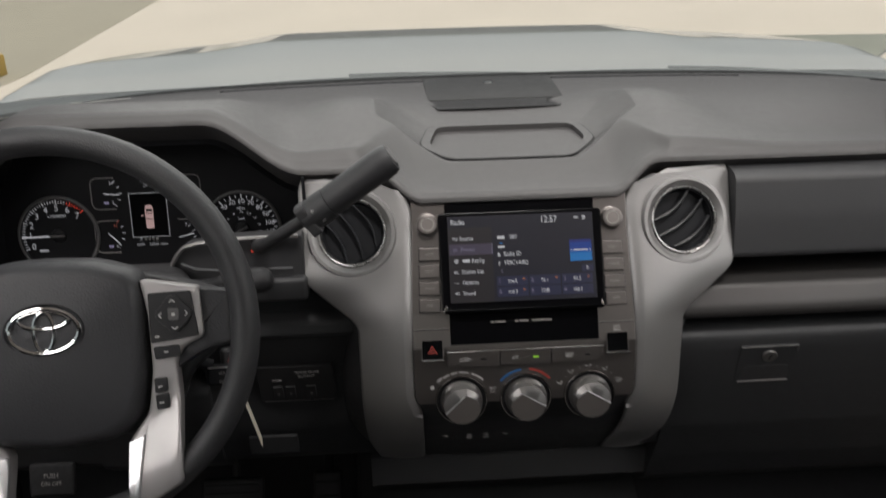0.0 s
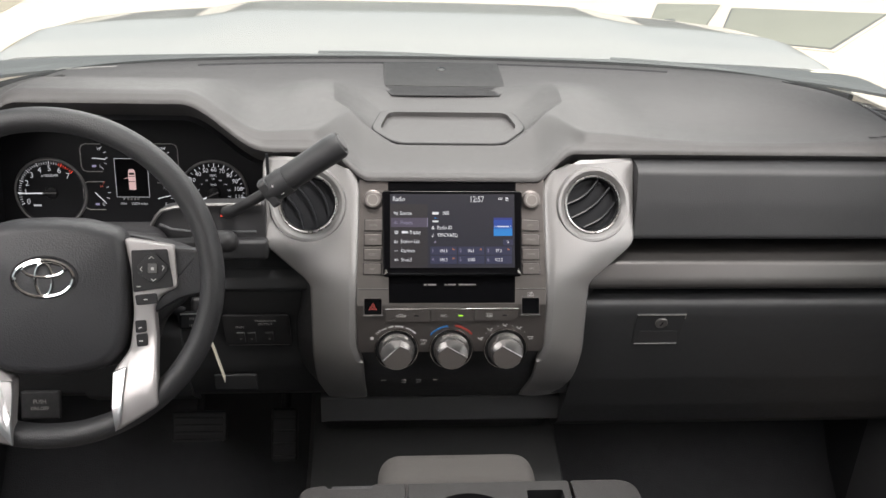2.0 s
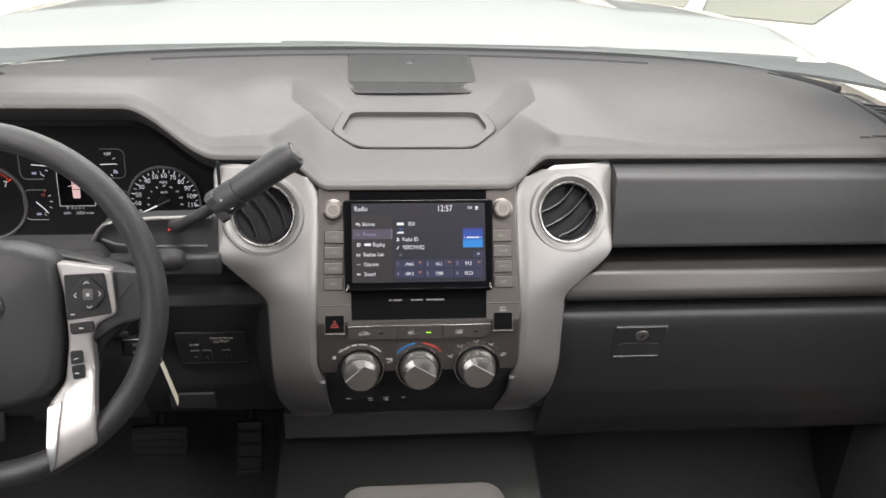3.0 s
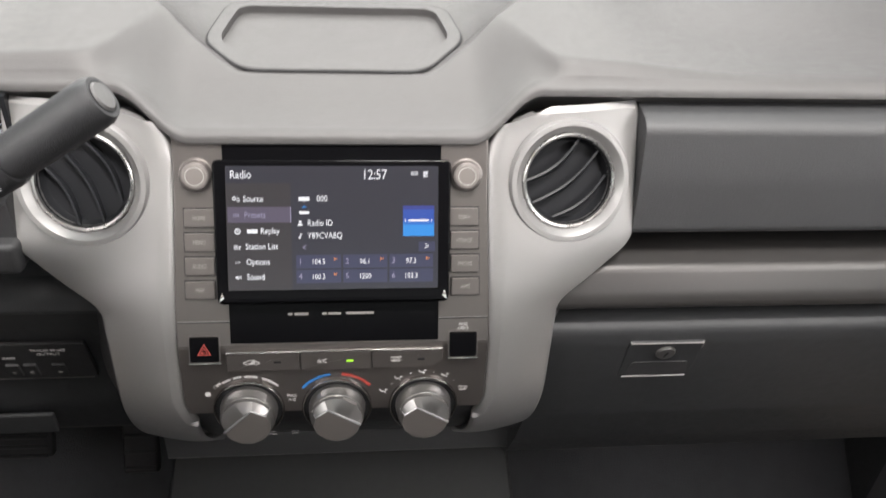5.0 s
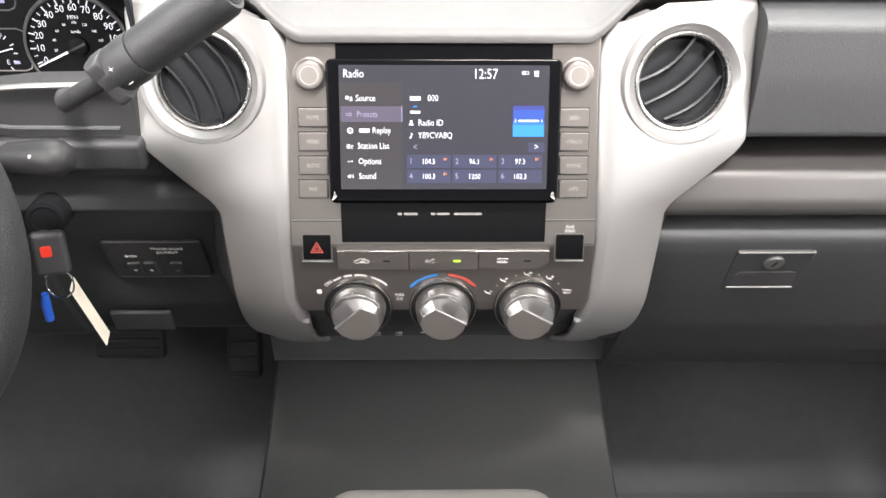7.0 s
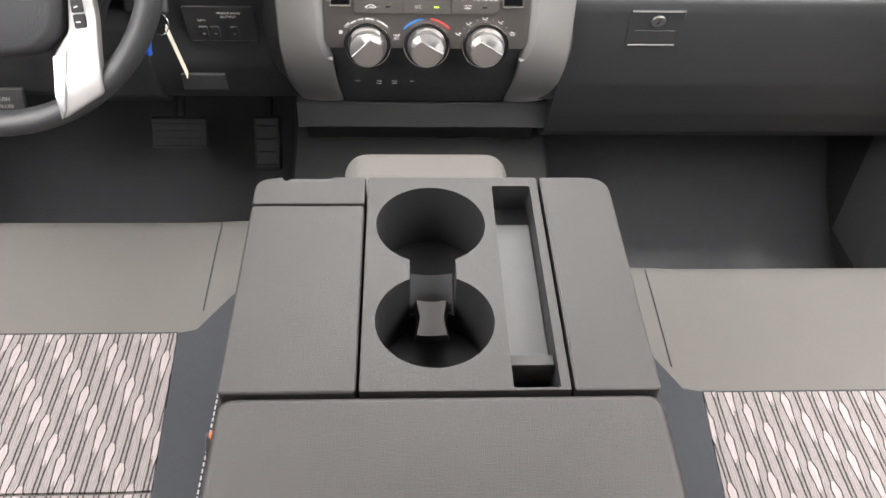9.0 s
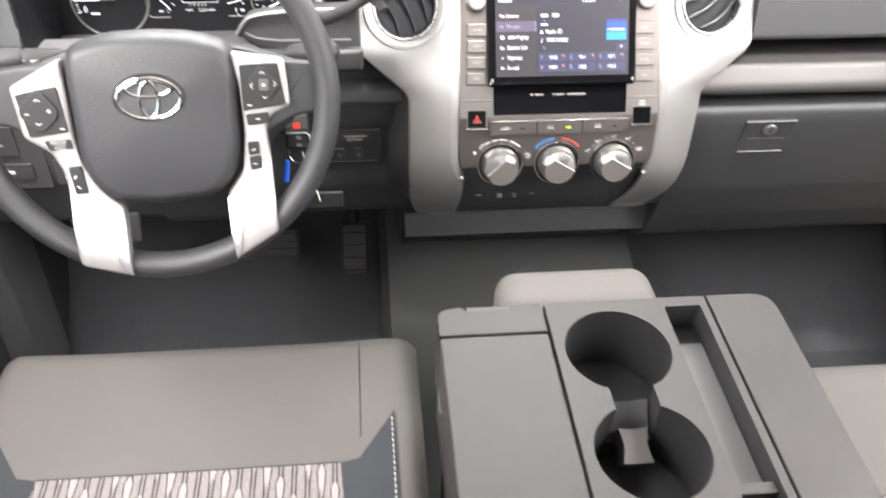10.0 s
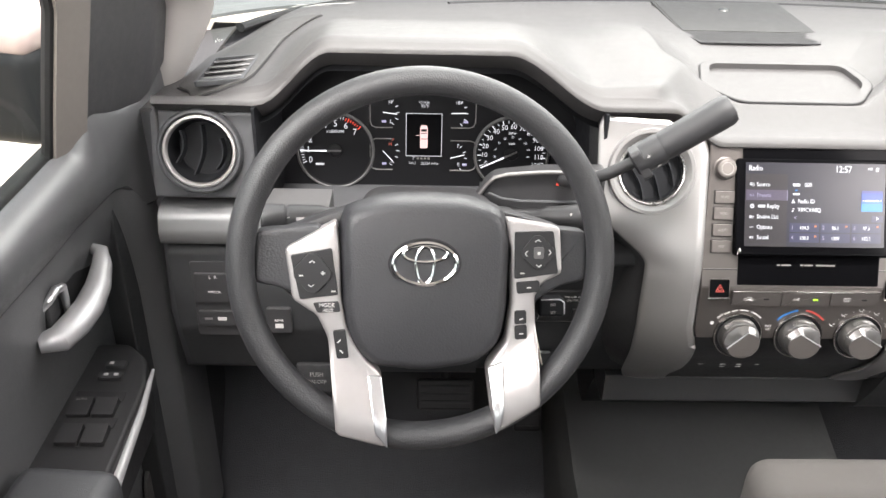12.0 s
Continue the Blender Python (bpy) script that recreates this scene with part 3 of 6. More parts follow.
part("passenger_panel", extrude_profile(rounded_profile([(0.988, 0.872), (0.972, 0.866), (0.962, 0.82), (0.955, 0.768), (0.985, 0.761), (1.035, 0.761), (1.035, 0.872)], 0.008), 0.262, 0.835, 2), PANEL, dash, "plain charcoal padded passenger panel")
part("trim_band", extrude_profile(rounded_profile([(0.975, 0.742), (0.950, 0.735), (0.936, 0.712), (0.933, 0.701), (0.942, 0.694), (1.03, 0.694), (1.03, 0.742)], 0.006), 0.2, 0.835, 2), BAND, dash, "grey metallic trim band toned for the light on its side")
glove = part("glovebox_door", extrude_profile(rounded_profile([(0.95, 0.679), (0.936, 0.673), (0.937, 0.655), (0.95, 0.60), (0.972, 0.52), (1.0, 0.45), (1.03, 0.395), (1.07, 0.36), (1.12, 0.36), (1.12, 0.679)], 0.008), 0.197, 0.835, 2), LOWER, dash, "dark grey glovebox door with a lock")
part("dash_body", extrude_profile([(0.942, 0.679), (0.939, 0.655), (0.952, 0.60), (0.974, 0.52), (0.99, 0.482), (1.12, 0.482), (1.12, 0.679)], 0.165, 0.1965, 2), LOWER, dash)
part("dash_body", extrude_profile([(1.02, 0.765), (0.99, 0.7), (1.0, 0.6), (1.04, 0.5), (1.06, 0.76)], 0.15, 0.262, 2), PLASTIC, dash)
GL = frame_at((0.318, 0.9435, 0.636), (0, -0.25, 0.97), (0, -0.97, -0.25))
LATCH = [(-0.040, -0.0405), (0.0345, -0.0405), (0.0335, 0.0215), (-0.041, 0.0215)]
part("latch_gap", prism(round_poly([(x * 1.025, y * 1.03) for x, y in LATCH], 0.004), 0.0012, 0), SEAM, glove, "", GL)
latch = part("glovebox_latch", prism(round_poly(LATCH, 0.004), 0.0035, 0.0015), LOWER, glove, "paddle latch of the glovebox", GL)
part("latch_scoop", prism(round_poly([(-0.036, -0.036), (0.031, -0.036), (0.0255, -0.012), (-0.031, -0.012)], 0.004), 0.0006, 0.0003), BLACK, latch, "", GL @ T(0, 0, 0.0036))
part("latch_edge", prism(rect(0.066, 0.0022, 0.0008, -0.0025, -0.0385), 0.0050, 0.0006), SILVER, latch, "thin bright lower lip", GL)
part("latch_edge", prism(rect(0.073, 0.0012, 0.0004, -0.0035, 0.0204), 0.0046, 0.0003), KNOB, latch, "", GL)
part("latch_edge", prism(rect(0.0012, 0.009, 0.0004, 0.0325, 0.0165), 0.0044, 0.0003), KNOB, latch, "", GL)
part("lock", lathe([(0.0001, 0.0105), (0.0085, 0.0105), (0.0095, 0.0095), (0.0095, 0.006)], 28), KNOB, glove, "round keyhole lock", GL @ T(-0.002, 0.005, -0.004))
part("keyhole", prism(rect(0.002, 0.008, 0), 0.0004, 0), SEAM, glove, "", GL @ T(-0.002, 0.005, 0.0066) @ RZ(-20))

# driver's end: vent panel, band, switch panel
VENT = frame_at((-0.7545, 0.990, 0.824), (0, 0.25, 0.97), (0, -0.97, 0.25))
part("vent_panel", cut(extrude_profile(rounded_profile([(1.01, 0.868), (1.008, 0.86), (0.995, 0.81), (0.984, 0.762), (1.05, 0.76), (1.05, 0.868)], 0.005), -0.815, -0.686, 2), [moved(lathe([(0.0405, -0.09), (0.0405, 0.05)], 48, True), VENT)]), PLASTIC, dash, "charcoal panel round the outer air vent")
part("trim_band", extrude_profile(rounded_profile([(0.992, 0.748), (0.978, 0.74), (0.970, 0.718), (0.974, 0.70), (1.05, 0.696), (1.05, 0.748)], 0.006), -0.815, -0.60, 2), BAND_LIGHT, dash, "grey metallic trim band toned for the light on its side")
part("knee_panel", extrude_profile(rounded_profile([(1.0, 0.694), (0.986, 0.684), (0.985, 0.62), (0.99, 0.56), (1.02, 0.47), (1.06, 0.44), (1.08, 0.685)], 0.008), -0.812, -0.56, 2), LOWER, dash, "dark lower driver knee panel")
part("knee_panel", extrude_profile(rounded_profile([(1.01, 0.74), (0.985, 0.73), (0.962, 0.70), (0.97, 0.66), (0.99, 0.60), (1.0, 0.53), (1.02, 0.47), (1.06, 0.44), (1.1, 0.74)], 0.01), -0.40, -0.17, 2), LOWER, dash, "dark lower driver knee panel")
part("knee_panel", extrude_profile(rounded_profile([(1.0, 0.62), (0.98, 0.60), (0.985, 0.55), (1.01, 0.47), (1.06, 0.43), (1.08, 0.62)], 0.008), -0.562, -0.398, 2), LOWER, dash, "dark lower driver knee panel")
part("knee_strip", extrude_profile(rounded_profile([(0.97, 0.716), (0.956, 0.706), (0.952, 0.69), (0.966, 0.682), (1.0, 0.682), (1.0, 0.716)], 0.005), -0.40, -0.165, 2), LOWER, dash, "grey moulded strip beside the column")

SWL = frame_at((-0.735, 0.9865, 0.62), (0, 0.0, 1), (0, -1, 0))
sw_panel = part("switch_panel", prism(rect(0.086, 0.118, 0.004), 0.002, 0.001), BLACK, dash, "black mirror and lamp switch panel", SWL @ T(-0.008, -0.010))
part("mirror_switch", prism(rect(0.05, 0.045, 0.003), 0.004, 0.001), BLACK, sw_panel, "", SWL @ T(-0.0215, 0.010, 0.002))
words("lettering", "L  R", 0.005, MARK, sw_panel, SWL @ T(-0.0215, 0.0275, 0.0064))
words("lettering", "MIRROR", 0.0035, MARK, sw_panel, SWL @ T(-0.0215, 0.0043, 0.0064))
part("rotary_switch", prism(rect(0.062, 0.024, 0.003), 0.004, 0.001), BLACK, sw_panel, "", SWL @ T(-0.0155, -0.0388, 0.002))
bar("mark", 0.012, 0.005, MARK, sw_panel, SWL @ T(-0.0155, -0.0388, 0.006))
bar("mark", 0.010, 0.003, MARK_DIM, sw_panel, SWL @ T(-0.034, -0.0388, 0.006))
rear_sw = part("rear_window_switch", prism(rect(0.034, 0.04, 0.003), 0.006, 0.0015), BLACK, dash, "small switch marked for the rear window", SWL @ T(0.0612, -0.042, 0.0))
words("lettering", "REAR", 0.0042, MARK, rear_sw, SWL @ T(0.0612, -0.0405, 0.0064))
bar("mark", 0.011, 0.007, MARK, rear_sw, SWL @ T(0.0612, -0.0495, 0.0062))

TBC = frame_at((-0.285, 0.9855, 0.607), (0, -0.28, 0.96), (0, -0.96, -0.28))
brake_box = part("trailer_brake_panel", prism(rect(0.098, 0.064, 0.004), 0.004, 0.0012), BLACK, dash, "black trailer brake control panel", TBC)
words("lettering", "TRAILER BRAKE", 0.0036, MARK, brake_box, TBC @ T(0.014, 0.0212, 0.0042))
words("lettering", "OUTPUT", 0.0044, MARK, brake_box, TBC @ T(0.013, 0.0142, 0.0042))
words("lettering", "GAIN", 0.004, MARK, brake_box, TBC @ T(-0.025, 0.008, 0.0042))
for sx in (-0.025, -0.009, 0.0175):
    rk = part("rocker", prism(rect(0.012, 0.02, 0.001), 0.003, 0.0008), BLACK, brake_box, "", TBC @ T(sx, -0.012, 0.004))
    bar("mark", 0.003, 0.003, MARK_DIM, rk, TBC @ T(sx, -0.014, 0.0072))
bar("panel_edge", 0.09, 0.0012, KNOB, brake_box, TBC @ T(0, -0.0305, 0.0036), 0.0008)
part("coin_pocket", box(0.066, 0.006, 0.03, 0.0025, 3), LOWER, dash, "closed coin pocket lid", frame_at((-0.326, 0.9985, 0.505), (0, -0.12, 0.99), (0, -0.99, -0.12)) @ Matrix.Rotation(radians(90), 4, "X"))

# lower lip under the centre stack
part("lower_lip", extrude_profile(rounded_profile([(1.042, 0.4525), (1.030, 0.449), (1.030, 0.402), (1.04, 0.397), (1.1, 0.397), (1.1, 0.4525)], 0.004), -0.199, 0.197, 2), DOOR, dash, "flat grey lip under the centre stack")
part("dash_body", extrude_profile([(1.09, 0.398), (1.15, 0.30), (1.25, 0.3), (1.3, 0.43)], -0.2, 0.197, 2), BLACK, dash)


def air_vent(m, slat_turn, ring_mat, r=0.047, lean=0.0, slats=3):
    """Round vent: bright ring, dark barrel and curved slats."""
    v = part("air_vent", lathe(([(r - 0.0085, -0.001), (r - 0.0088, -0.008), (r - 0.012, -0.012), (0.0005, -0.0125)] if lean else [(r - 0.003, 0.002), (r - 0.005, -0.012), (r - 0.007, -0.034), (0.0005, -0.036)]), 56), VENT_BLACK, dash, "round air vent with angled slats", m)
    inner = r - 0.009
    if lean:
        part("ring", lathe([(r + 0.0075, -0.005), (r + 0.0072, 0.0022), (r + 0.0058, 0.0052), (r + 0.0018, 0.0052), (r - 0.0045, 0.0), (r - 0.0062, -0.006)], 64), ring_mat, v, "dished satin silver ring", m)
        part("bead", lathe([(r - 0.0045, -0.005), (r - 0.005, 0.0008), (r - 0.0062, 0.0018), (r - 0.0078, 0.0012), (r - 0.009, -0.006)], 64), RING, v, "thin bright bead", m)
    else:
        part("ring", lathe([(r + 0.0038, -0.004), (r + 0.0038, 0.0025), (r + 0.0026, 0.0045), (r + 0.0004, 0.0049), (r - 0.0012, 0.003), (r - 0.0028, -0.004)], 64), ring_mat, v, "satin silver ring", m)
    for i in range(slats):
        x = (i - (slats - 1) / 2) * inner * (0.58 if lean else 0.78)
        half = math.sqrt(max(inner ** 2 - x ** 2, 0.0001)) * 0.97

        def blade(u, w, x=x, half=half):
            return (x + 0.0012 * (w - 0.5) * 2 + 0.006 * math.cos(u * math.pi / 2) - 0.002 + lean * w, half * u * (1 - 0.12 * w * (lean != 0)), -0.003 - 0.010 * w)

        part("slat", sheet(blade, steps(-1, 1, 13), steps(0, 1, 3), 0.002), SLAT, v, "", m @ RZ(slat_turn))
    return v


outer_vent = air_vent(VENT, -10, SILVER_BRIGHT, 0.0415)
part("vent_bezel", lathe([(0.0525, -0.004), (0.0525, 0.001), (0.0505, 0.005), (0.0475, 0.0055), (0.0455, 0.002), (0.0455, -0.006)], 64), PLASTIC, outer_vent, "raised dark bezel round the vent", VENT)

# ---- centre stack ----
stack = thing("centre_stack", (0, 0.96, 0.48), "centre stack with touchscreen radio, climate dials and silver wings", "centre stack")
UP = frame_at((0, 0.905, 0.69), (0, 0.411, 0.912), (0, -0.912, 0.411))
LO = frame_at((0, 0.905, 0.69), (0, 0.122, 0.9925), (0, -0.9925, 0.122))
S_IN = [(0.474, 1.0), (0.49, 0.985), (0.52, 0.952), (0.56, 0.915), (0.595, 0.898), (0.625, 0.893), (0.717, 0.908), (0.85, 0.976), (0.875, 0.988)]
S_OUT = [(0.474, 1.003), (0.49, 0.99), (0.54, 0.948), (0.592, 0.926), (0.711, 0.93), (0.762, 0.951), (0.875, 1.004)]
X_IN = [(0.474, 0.122), (0.60, 0.124), (0.63, 0.1325), (0.717, 0.1325), (0.845, 0.1275), (0.870, 0.133), (0.875, 0.137)]
X_OUT = [(0.474, 0.182), (0.49, 0.189), (0.53, 0.1955), (0.60, 0.1985), (0.711, 0.1985), (0.764, 0.264), (0.868, 0.264), (0.873, 0.261), (0.875, 0.256)]
VENT_Z, VENT_X = 0.818, 0.2


def soft_table(z, table, w=0.016):
    """The table's value, eased round its corners."""
    return sum(lerp_table(z + w * k, table) for k in (-1.5, -1, -0.5, 0, 0.5, 1, 1.5)) / 7


def wing(sign):
    vy = 0.5 * (lerp_table(VENT_Z, S_IN) + lerp_table(VENT_Z, S_OUT))

    def pt(u, z):
        a, b = lerp_table(z, X_IN), soft_table(z, X_OUT, 0.006)
        x = a + (b - a) * u
        if z > 0.8:
            z = 0.8 + (z - 0.8) * (0.075 - 0.017 * (1 - max(0.0, min(1.0, (x - 0.13) / 0.052)))) / 0.075
        y = soft_table(z, S_IN) * (1 - u) + soft_table(z, S_OUT) * u
        y -= 0.004 * math.sin(math.pi * u)
        e = min(u, 1 - u) * (b - a)
        if e < 0.004:
            y += 0.004 - math.sqrt(max(0.0, 0.004 ** 2 - (0.004 - e) ** 2))
        if z > 0.60:
            y += 0.005 * max(0.0, 1 - u * (b - a) / 0.011)
        zz = min(z - 0.474, 0.875 - z)
        if zz < 0.004:
            y += 0.004 * (1 - zz / 0.004)
        return (sign * x, y, z)

    def keep(u, z):
        p = pt(u, z)
        return math.hypot(abs(p[0]) - VENT_X, (z - VENT_Z) / 0.93) > 0.0485

    us = [0, 0.008, 0.02, 0.04, 0.07, 0.1, 0.13] + steps(0.15, 0.94, 42) + [0.96, 0.98, 0.992, 1]
    zs = [0.474, 0.476, 0.478] + steps(0.482, 0.868, 130) + [0.871, 0.873, 0.875]
    ob = part("silver_wing", sheet(pt, us, zs, 0.012, keep), SILVER, stack, "satin silver side wing of the stack", sharp=22)
    part("wing_side", sheet(lambda z, v: (sign * (soft_table(z, X_OUT, 0.006) - 0.003 + 0.004 * v + 0.026 * v * smooth((0.79 - z) / 0.06)), soft_table(z, S_OUT) + 0.006 + 0.05 * v, z - 0.008 * v), steps(0.50, 0.86, 40), steps(0, 1, 5), 0.003), PANEL, stack, "dark side of the wing")
    m = frame_at((sign * VENT_X, vy - 0.004, VENT_Z), (sign * 0.0, 0.36, 0.933), (sign * 0.08, -0.93, 0.36))
    return m


WL, WR = wing(-1), wing(1)
air_vent(WL, 28, SILVER, 0.046, -0.003)
air_vent(WR, -52, SILVER, 0.046, 0.003)

panel_poly = round_poly([(-0.133, -0.002), (0.133, -0.002), (0.1335, 0.03), (0.129, 0.14), (0.1295, 0.1825), (-0.1295, 0.1825), (-0.129, 0.14), (-0.1335, 0.03)], 0.002)
panel = part("control_panel", prism(panel_poly, 0.014, 0.0015, z0=-0.014), STACK, stack, "graphite control panel", UP)
low_poly = round_poly([(-0.133, 0.002), (-0.133, -0.06), (-0.129, -0.072), (0.129, -0.072), (0.133, -0.06), (0.133, 0.002)], 0.003)
low_panel = part("climate_panel", prism(low_poly, 0.014, 0.0012, z0=-0.014), STACK, stack, "graphite climate control panel", LO)
part("seam", prism(rect(0.045, 0.0009, 0, -0.109, 0.022), 0.0005, 0), SEAM, panel, "", UP)
part("seam", prism(rect(0.045, 0.0009, 0, 0.109, 0.022), 0.0005, 0), SEAM, panel, "", UP)
# black pocket with the sockets
part("socket_panel", sheet(lambda u, v: (u * (0.13 - 0.01 * v), lerp_table(v, [(0, 0.8975), (0.2, 0.9065), (0.45, 0.93), (0.72, 0.964), (1, 1.003)]) + 0.016, 0.6195 - 0.148 * v), steps(-1, 1, 5), steps(0, 1, 14), 0.01), BLACK, stack, "black socket panel under the dials")
SOCK = frame_at((0, 0.945, 0.541), (0, -0.66, 0.75), (0, -0.75, -0.66))
for sx, w in ((-0.096, 0.011), (-0.0655, 0.010), (-0.0435, 0.010), (-0.0185, 0.008)):
    bar("mark", w * 0.7, 0.002, MARK, stack, SOCK @ T(sx, 0.0025, 0.0015))
    if -0.08 < sx < -0.02:
        bar("mark", w * 0.7, 0.002, MARK, stack, SOCK @ T(sx, -0.0025, 0.0035))

part("screen_recess", prism(round_poly([(-0.0885, 0.003), (0.0885, 0.003), (0.0895, 0.1815), (-0.0895, 0.1815)], 0.001), 0.0012, 0.0004), GLOSS, stack, "gloss black recess round the screen", UP)
# bright top line of the climate buttons and small metal lips under the two square switches
part("button_edge", prism(rect(0.186, 0.0009, 0, 0, -0.0042), 0.0042, 0.0003), CHROME_DARK, stack, "thin bright line above the climate buttons", LO)
for sx in (-1, 1):
    part("switch_lip", prism(rect(0.027, 0.0011, 0.0004, sx * 0.1105, -0.0142), 0.0018, 0.0003), CHROME_DARK, stack, "", UP)
    part("panel_line", prism(rect(0.045, 0.0007, 0, sx * 0.109, 0.0228), 0.0008, 0), KNOB, stack, "", UP)
# tilted touchscreen
SC = UP @ T(0, 0.1022, 0.006) @ Matrix.Rotation(radians(-4), 4, "X")
bezel = part("screen_bezel", prism(round_poly([(-0.0965, -0.0625), (0.0965, -0.0625), (0.098, 0.0575), (-0.098, 0.0575)], 0.006), 0.0135, 0.0025, z0=-0.012), GLOSS, stack, "gloss black screen bezel", SC)
part("bezel_ledge", prism(round_poly([(-0.0935, -0.0605), (0.0935, -0.0605), (0.089, -0.0575), (-0.089, -0.0575)], 0.0008), 0.0014, 0.0006), GLOSS, bezel, "", SC @ T(0, 0, 0.0012))
for sx in (-1, 1):
    part("bezel_corner", prism([(sx * 0.0955, -0.061), (sx * 0.0898, -0.0565), (sx * 0.0922, -0.051)][:: sx], 0.0018, 0.0004), CHROME_DARK, bezel, "", SC @ T(0, 0, 0.0012))
scr = part("touchscreen", prism(rect(0.1735, 0.1025), 0.0006, 0), G_BG, stack, "lit touchscreen showing a radio menu", SC @ T(0, 0.0012, 0.0018))
A = SC @ T(-0.08675, 0.05245, 0.0026)


def at_uv(u, v, lift=0.0):
    """Place on the lit screen, u to the right and v down, each 0 to 1."""
    return A @ T(u * 0.1735, -v * 0.1025, lift)


def patch(u0, v0, u1, v1, mat, lift=0.0):
    return bar("tile", (u1 - u0) * 0.1735, (v1 - v0) * 0.1025, mat, scr, at_uv((u0 + u1) / 2, (v0 + v1) / 2, lift), 0.0002)


patch(0, 0.135, 0.30, 1.0, G_BG2)
patch(0.006, 0.325, 0.30, 0.45, G_SEL, 0.0003)
patch(0.296, 0.325, 0.30, 0.45, G_DIM, 0.0006)
for u, v, s, size, mt, al in ((0.02, 0.07, "Radio", 0.0068, G_WHITE, "LEFT"), (0.695, 0.072, "12:57", 0.0084, G_WHITE, "CENTER"),
                              (0.078, 0.262, "Source", 0.0053, G_WHITE, "LEFT"), (0.082, 0.39, "Presets", 0.0053, G_DIM, "LEFT"),
                              (0.155, 0.52, "Replay", 0.0053, G_WHITE, "LEFT"), (0.084, 0.645, "Station List", 0.0053, G_WHITE, "LEFT"),
                              (0.086, 0.77, "Options", 0.0053, G_WHITE, "LEFT"), (0.087, 0.892, "Sound", 0.0053, G_WHITE, "LEFT"),
                              (0.42, 0.262, "000", 0.0055, G_WHITE, "LEFT"), (0.375, 0.458, "Radio ID", 0.0053, G_WHITE, "LEFT"),
                              (0.375, 0.56, "Y89CVA8Q", 0.0053, G_WHITE, "LEFT"), (0.36, 0.655, "<", 0.0055, G_DIM, "CENTER"),
                              (0.945, 0.655, ">", 0.006, G_WHITE, "CENTER")):
    words("lettering", s, size, mt, scr, at_uv(u, v, 0.0004), align=al, narrow=0.8)


def icon(u, v, polys, mt=G_WHITE):
    """Small lit symbol from polygons in millimetres."""
    for p in polys:
        part("icon", prism([(x * 0.001, y * 0.001) for x, y in p], 0.0002, 0), mt, scr, "", at_uv(u, v, 0.0004))


def oblong(x, y, w, h):
    return [(x - w / 2, y - h / 2), (x + w / 2, y - h / 2), (x + w / 2, y + h / 2), (x - w / 2, y + h / 2)]


def blob(x, y, r, n=10):
    return [(x + r * math.cos(6.2832 * i / n), y + r * math.sin(6.2832 * i / n)) for i in range(n)]


icon(0.045, 0.262, [blob(-1.2, 0.6, 1.6), oblong(2.0, -0.5, 2.0, 3.6)])
icon(0.045, 0.262, [blob(-1.2, 0.6, 1.0)], G_BG2)
icon(0.045, 0.262, [oblong(2.0, -0.5, 1.2, 2.8)], G_BG2)
icon(0.045, 0.39, [oblong(x, y, 1.1, 0.9) for x in (-1.8, 0, 1.8) for y in (-0.8, 0.8)], G_DIM)
icon(0.05, 0.52, [blob(0, 0, 2.5, 16)])
icon(0.05, 0.52, [blob(0.1, 0.1, 1.7, 16)], G_BG2)
icon(0.05, 0.52, [[(-0.4, -1.0), (1.6, 1.2), (1.1, 1.6), (-0.9, -0.5)]])
icon(0.118, 0.52, [oblong(0, 0, 8.5, 3.2)])
icon(0.045, 0.645, [oblong(-0.8, y, 3.0, 0.7) for y in (-1.6, -0.3, 1.0)] + [oblong(2.0, -1.0, 0.6, 3.0), [(1.7, 0.6), (3.4, -0.2), (3.4, 0.6)]])
icon(0.047, 0.77, [oblong(x, 0, 0.8, 0.8) for x in (-1.7, 0, 1.7)])
icon(0.047, 0.892, [[(-2.2, -0.7), (-1.2, -0.7), (0.2, -1.9), (0.2, 1.9), (-1.2, 0.7), (-2.2, 0.7)], oblong(1.2, 0, 0.5, 1.8), oblong(2.3, 0, 0.5, 3.0)])
icon(0.362, 0.262, [oblong(0, 0, 8.8, 3.4)])
icon(0.362, 0.372, [oblong(0, 0, 8.2, 2.3)])
icon(0.362, 0.33, [oblong(0, 0, 3.6, 0.6), oblong(0, 0.9, 2.0, 0.5)], G_BLUE)
icon(0.342, 0.458, [blob(0, 1.2, 1.1), [(-2.0, -2.0), (2.0, -2.0), (1.5, -0.1), (-1.5, -0.1)]])
icon(0.342, 0.56, [blob(-0.6, -1.5, 0.9), oblong(0.2, 0.4, 0.5, 3.6), [(0.2, 2.2), (1.5, 1.2), (1.5, 0.6), (0.2, 1.4)]])
icon(0.885, 0.06, [oblong(0, 0, 5.6, 2.6)])
icon(0.885, 0.06, [oblong(0, 0, 4.6, 1.7)], G_BG)
icon(0.938, 0.065, [oblong(0, 1.0, 3.6, 2.4), oblong(0, -1.6, 3.6, 1.6)])
icon(0.938, 0.065, [oblong(0, -1.6, 2.6, 0.5), oblong(0, 1.0, 0.4, 2.4)], G_BG)
for k in range(8):
    v0 = 0.32 + 0.031 * k
    patch(0.83, v0, 0.98, v0 + 0.031, (G_NAVY, G_NAVY2, G_NAVY2, G_NAVY2, G_AZURE, G_BLUE, G_BLUE, G_BLUE)[k], 0.0002)
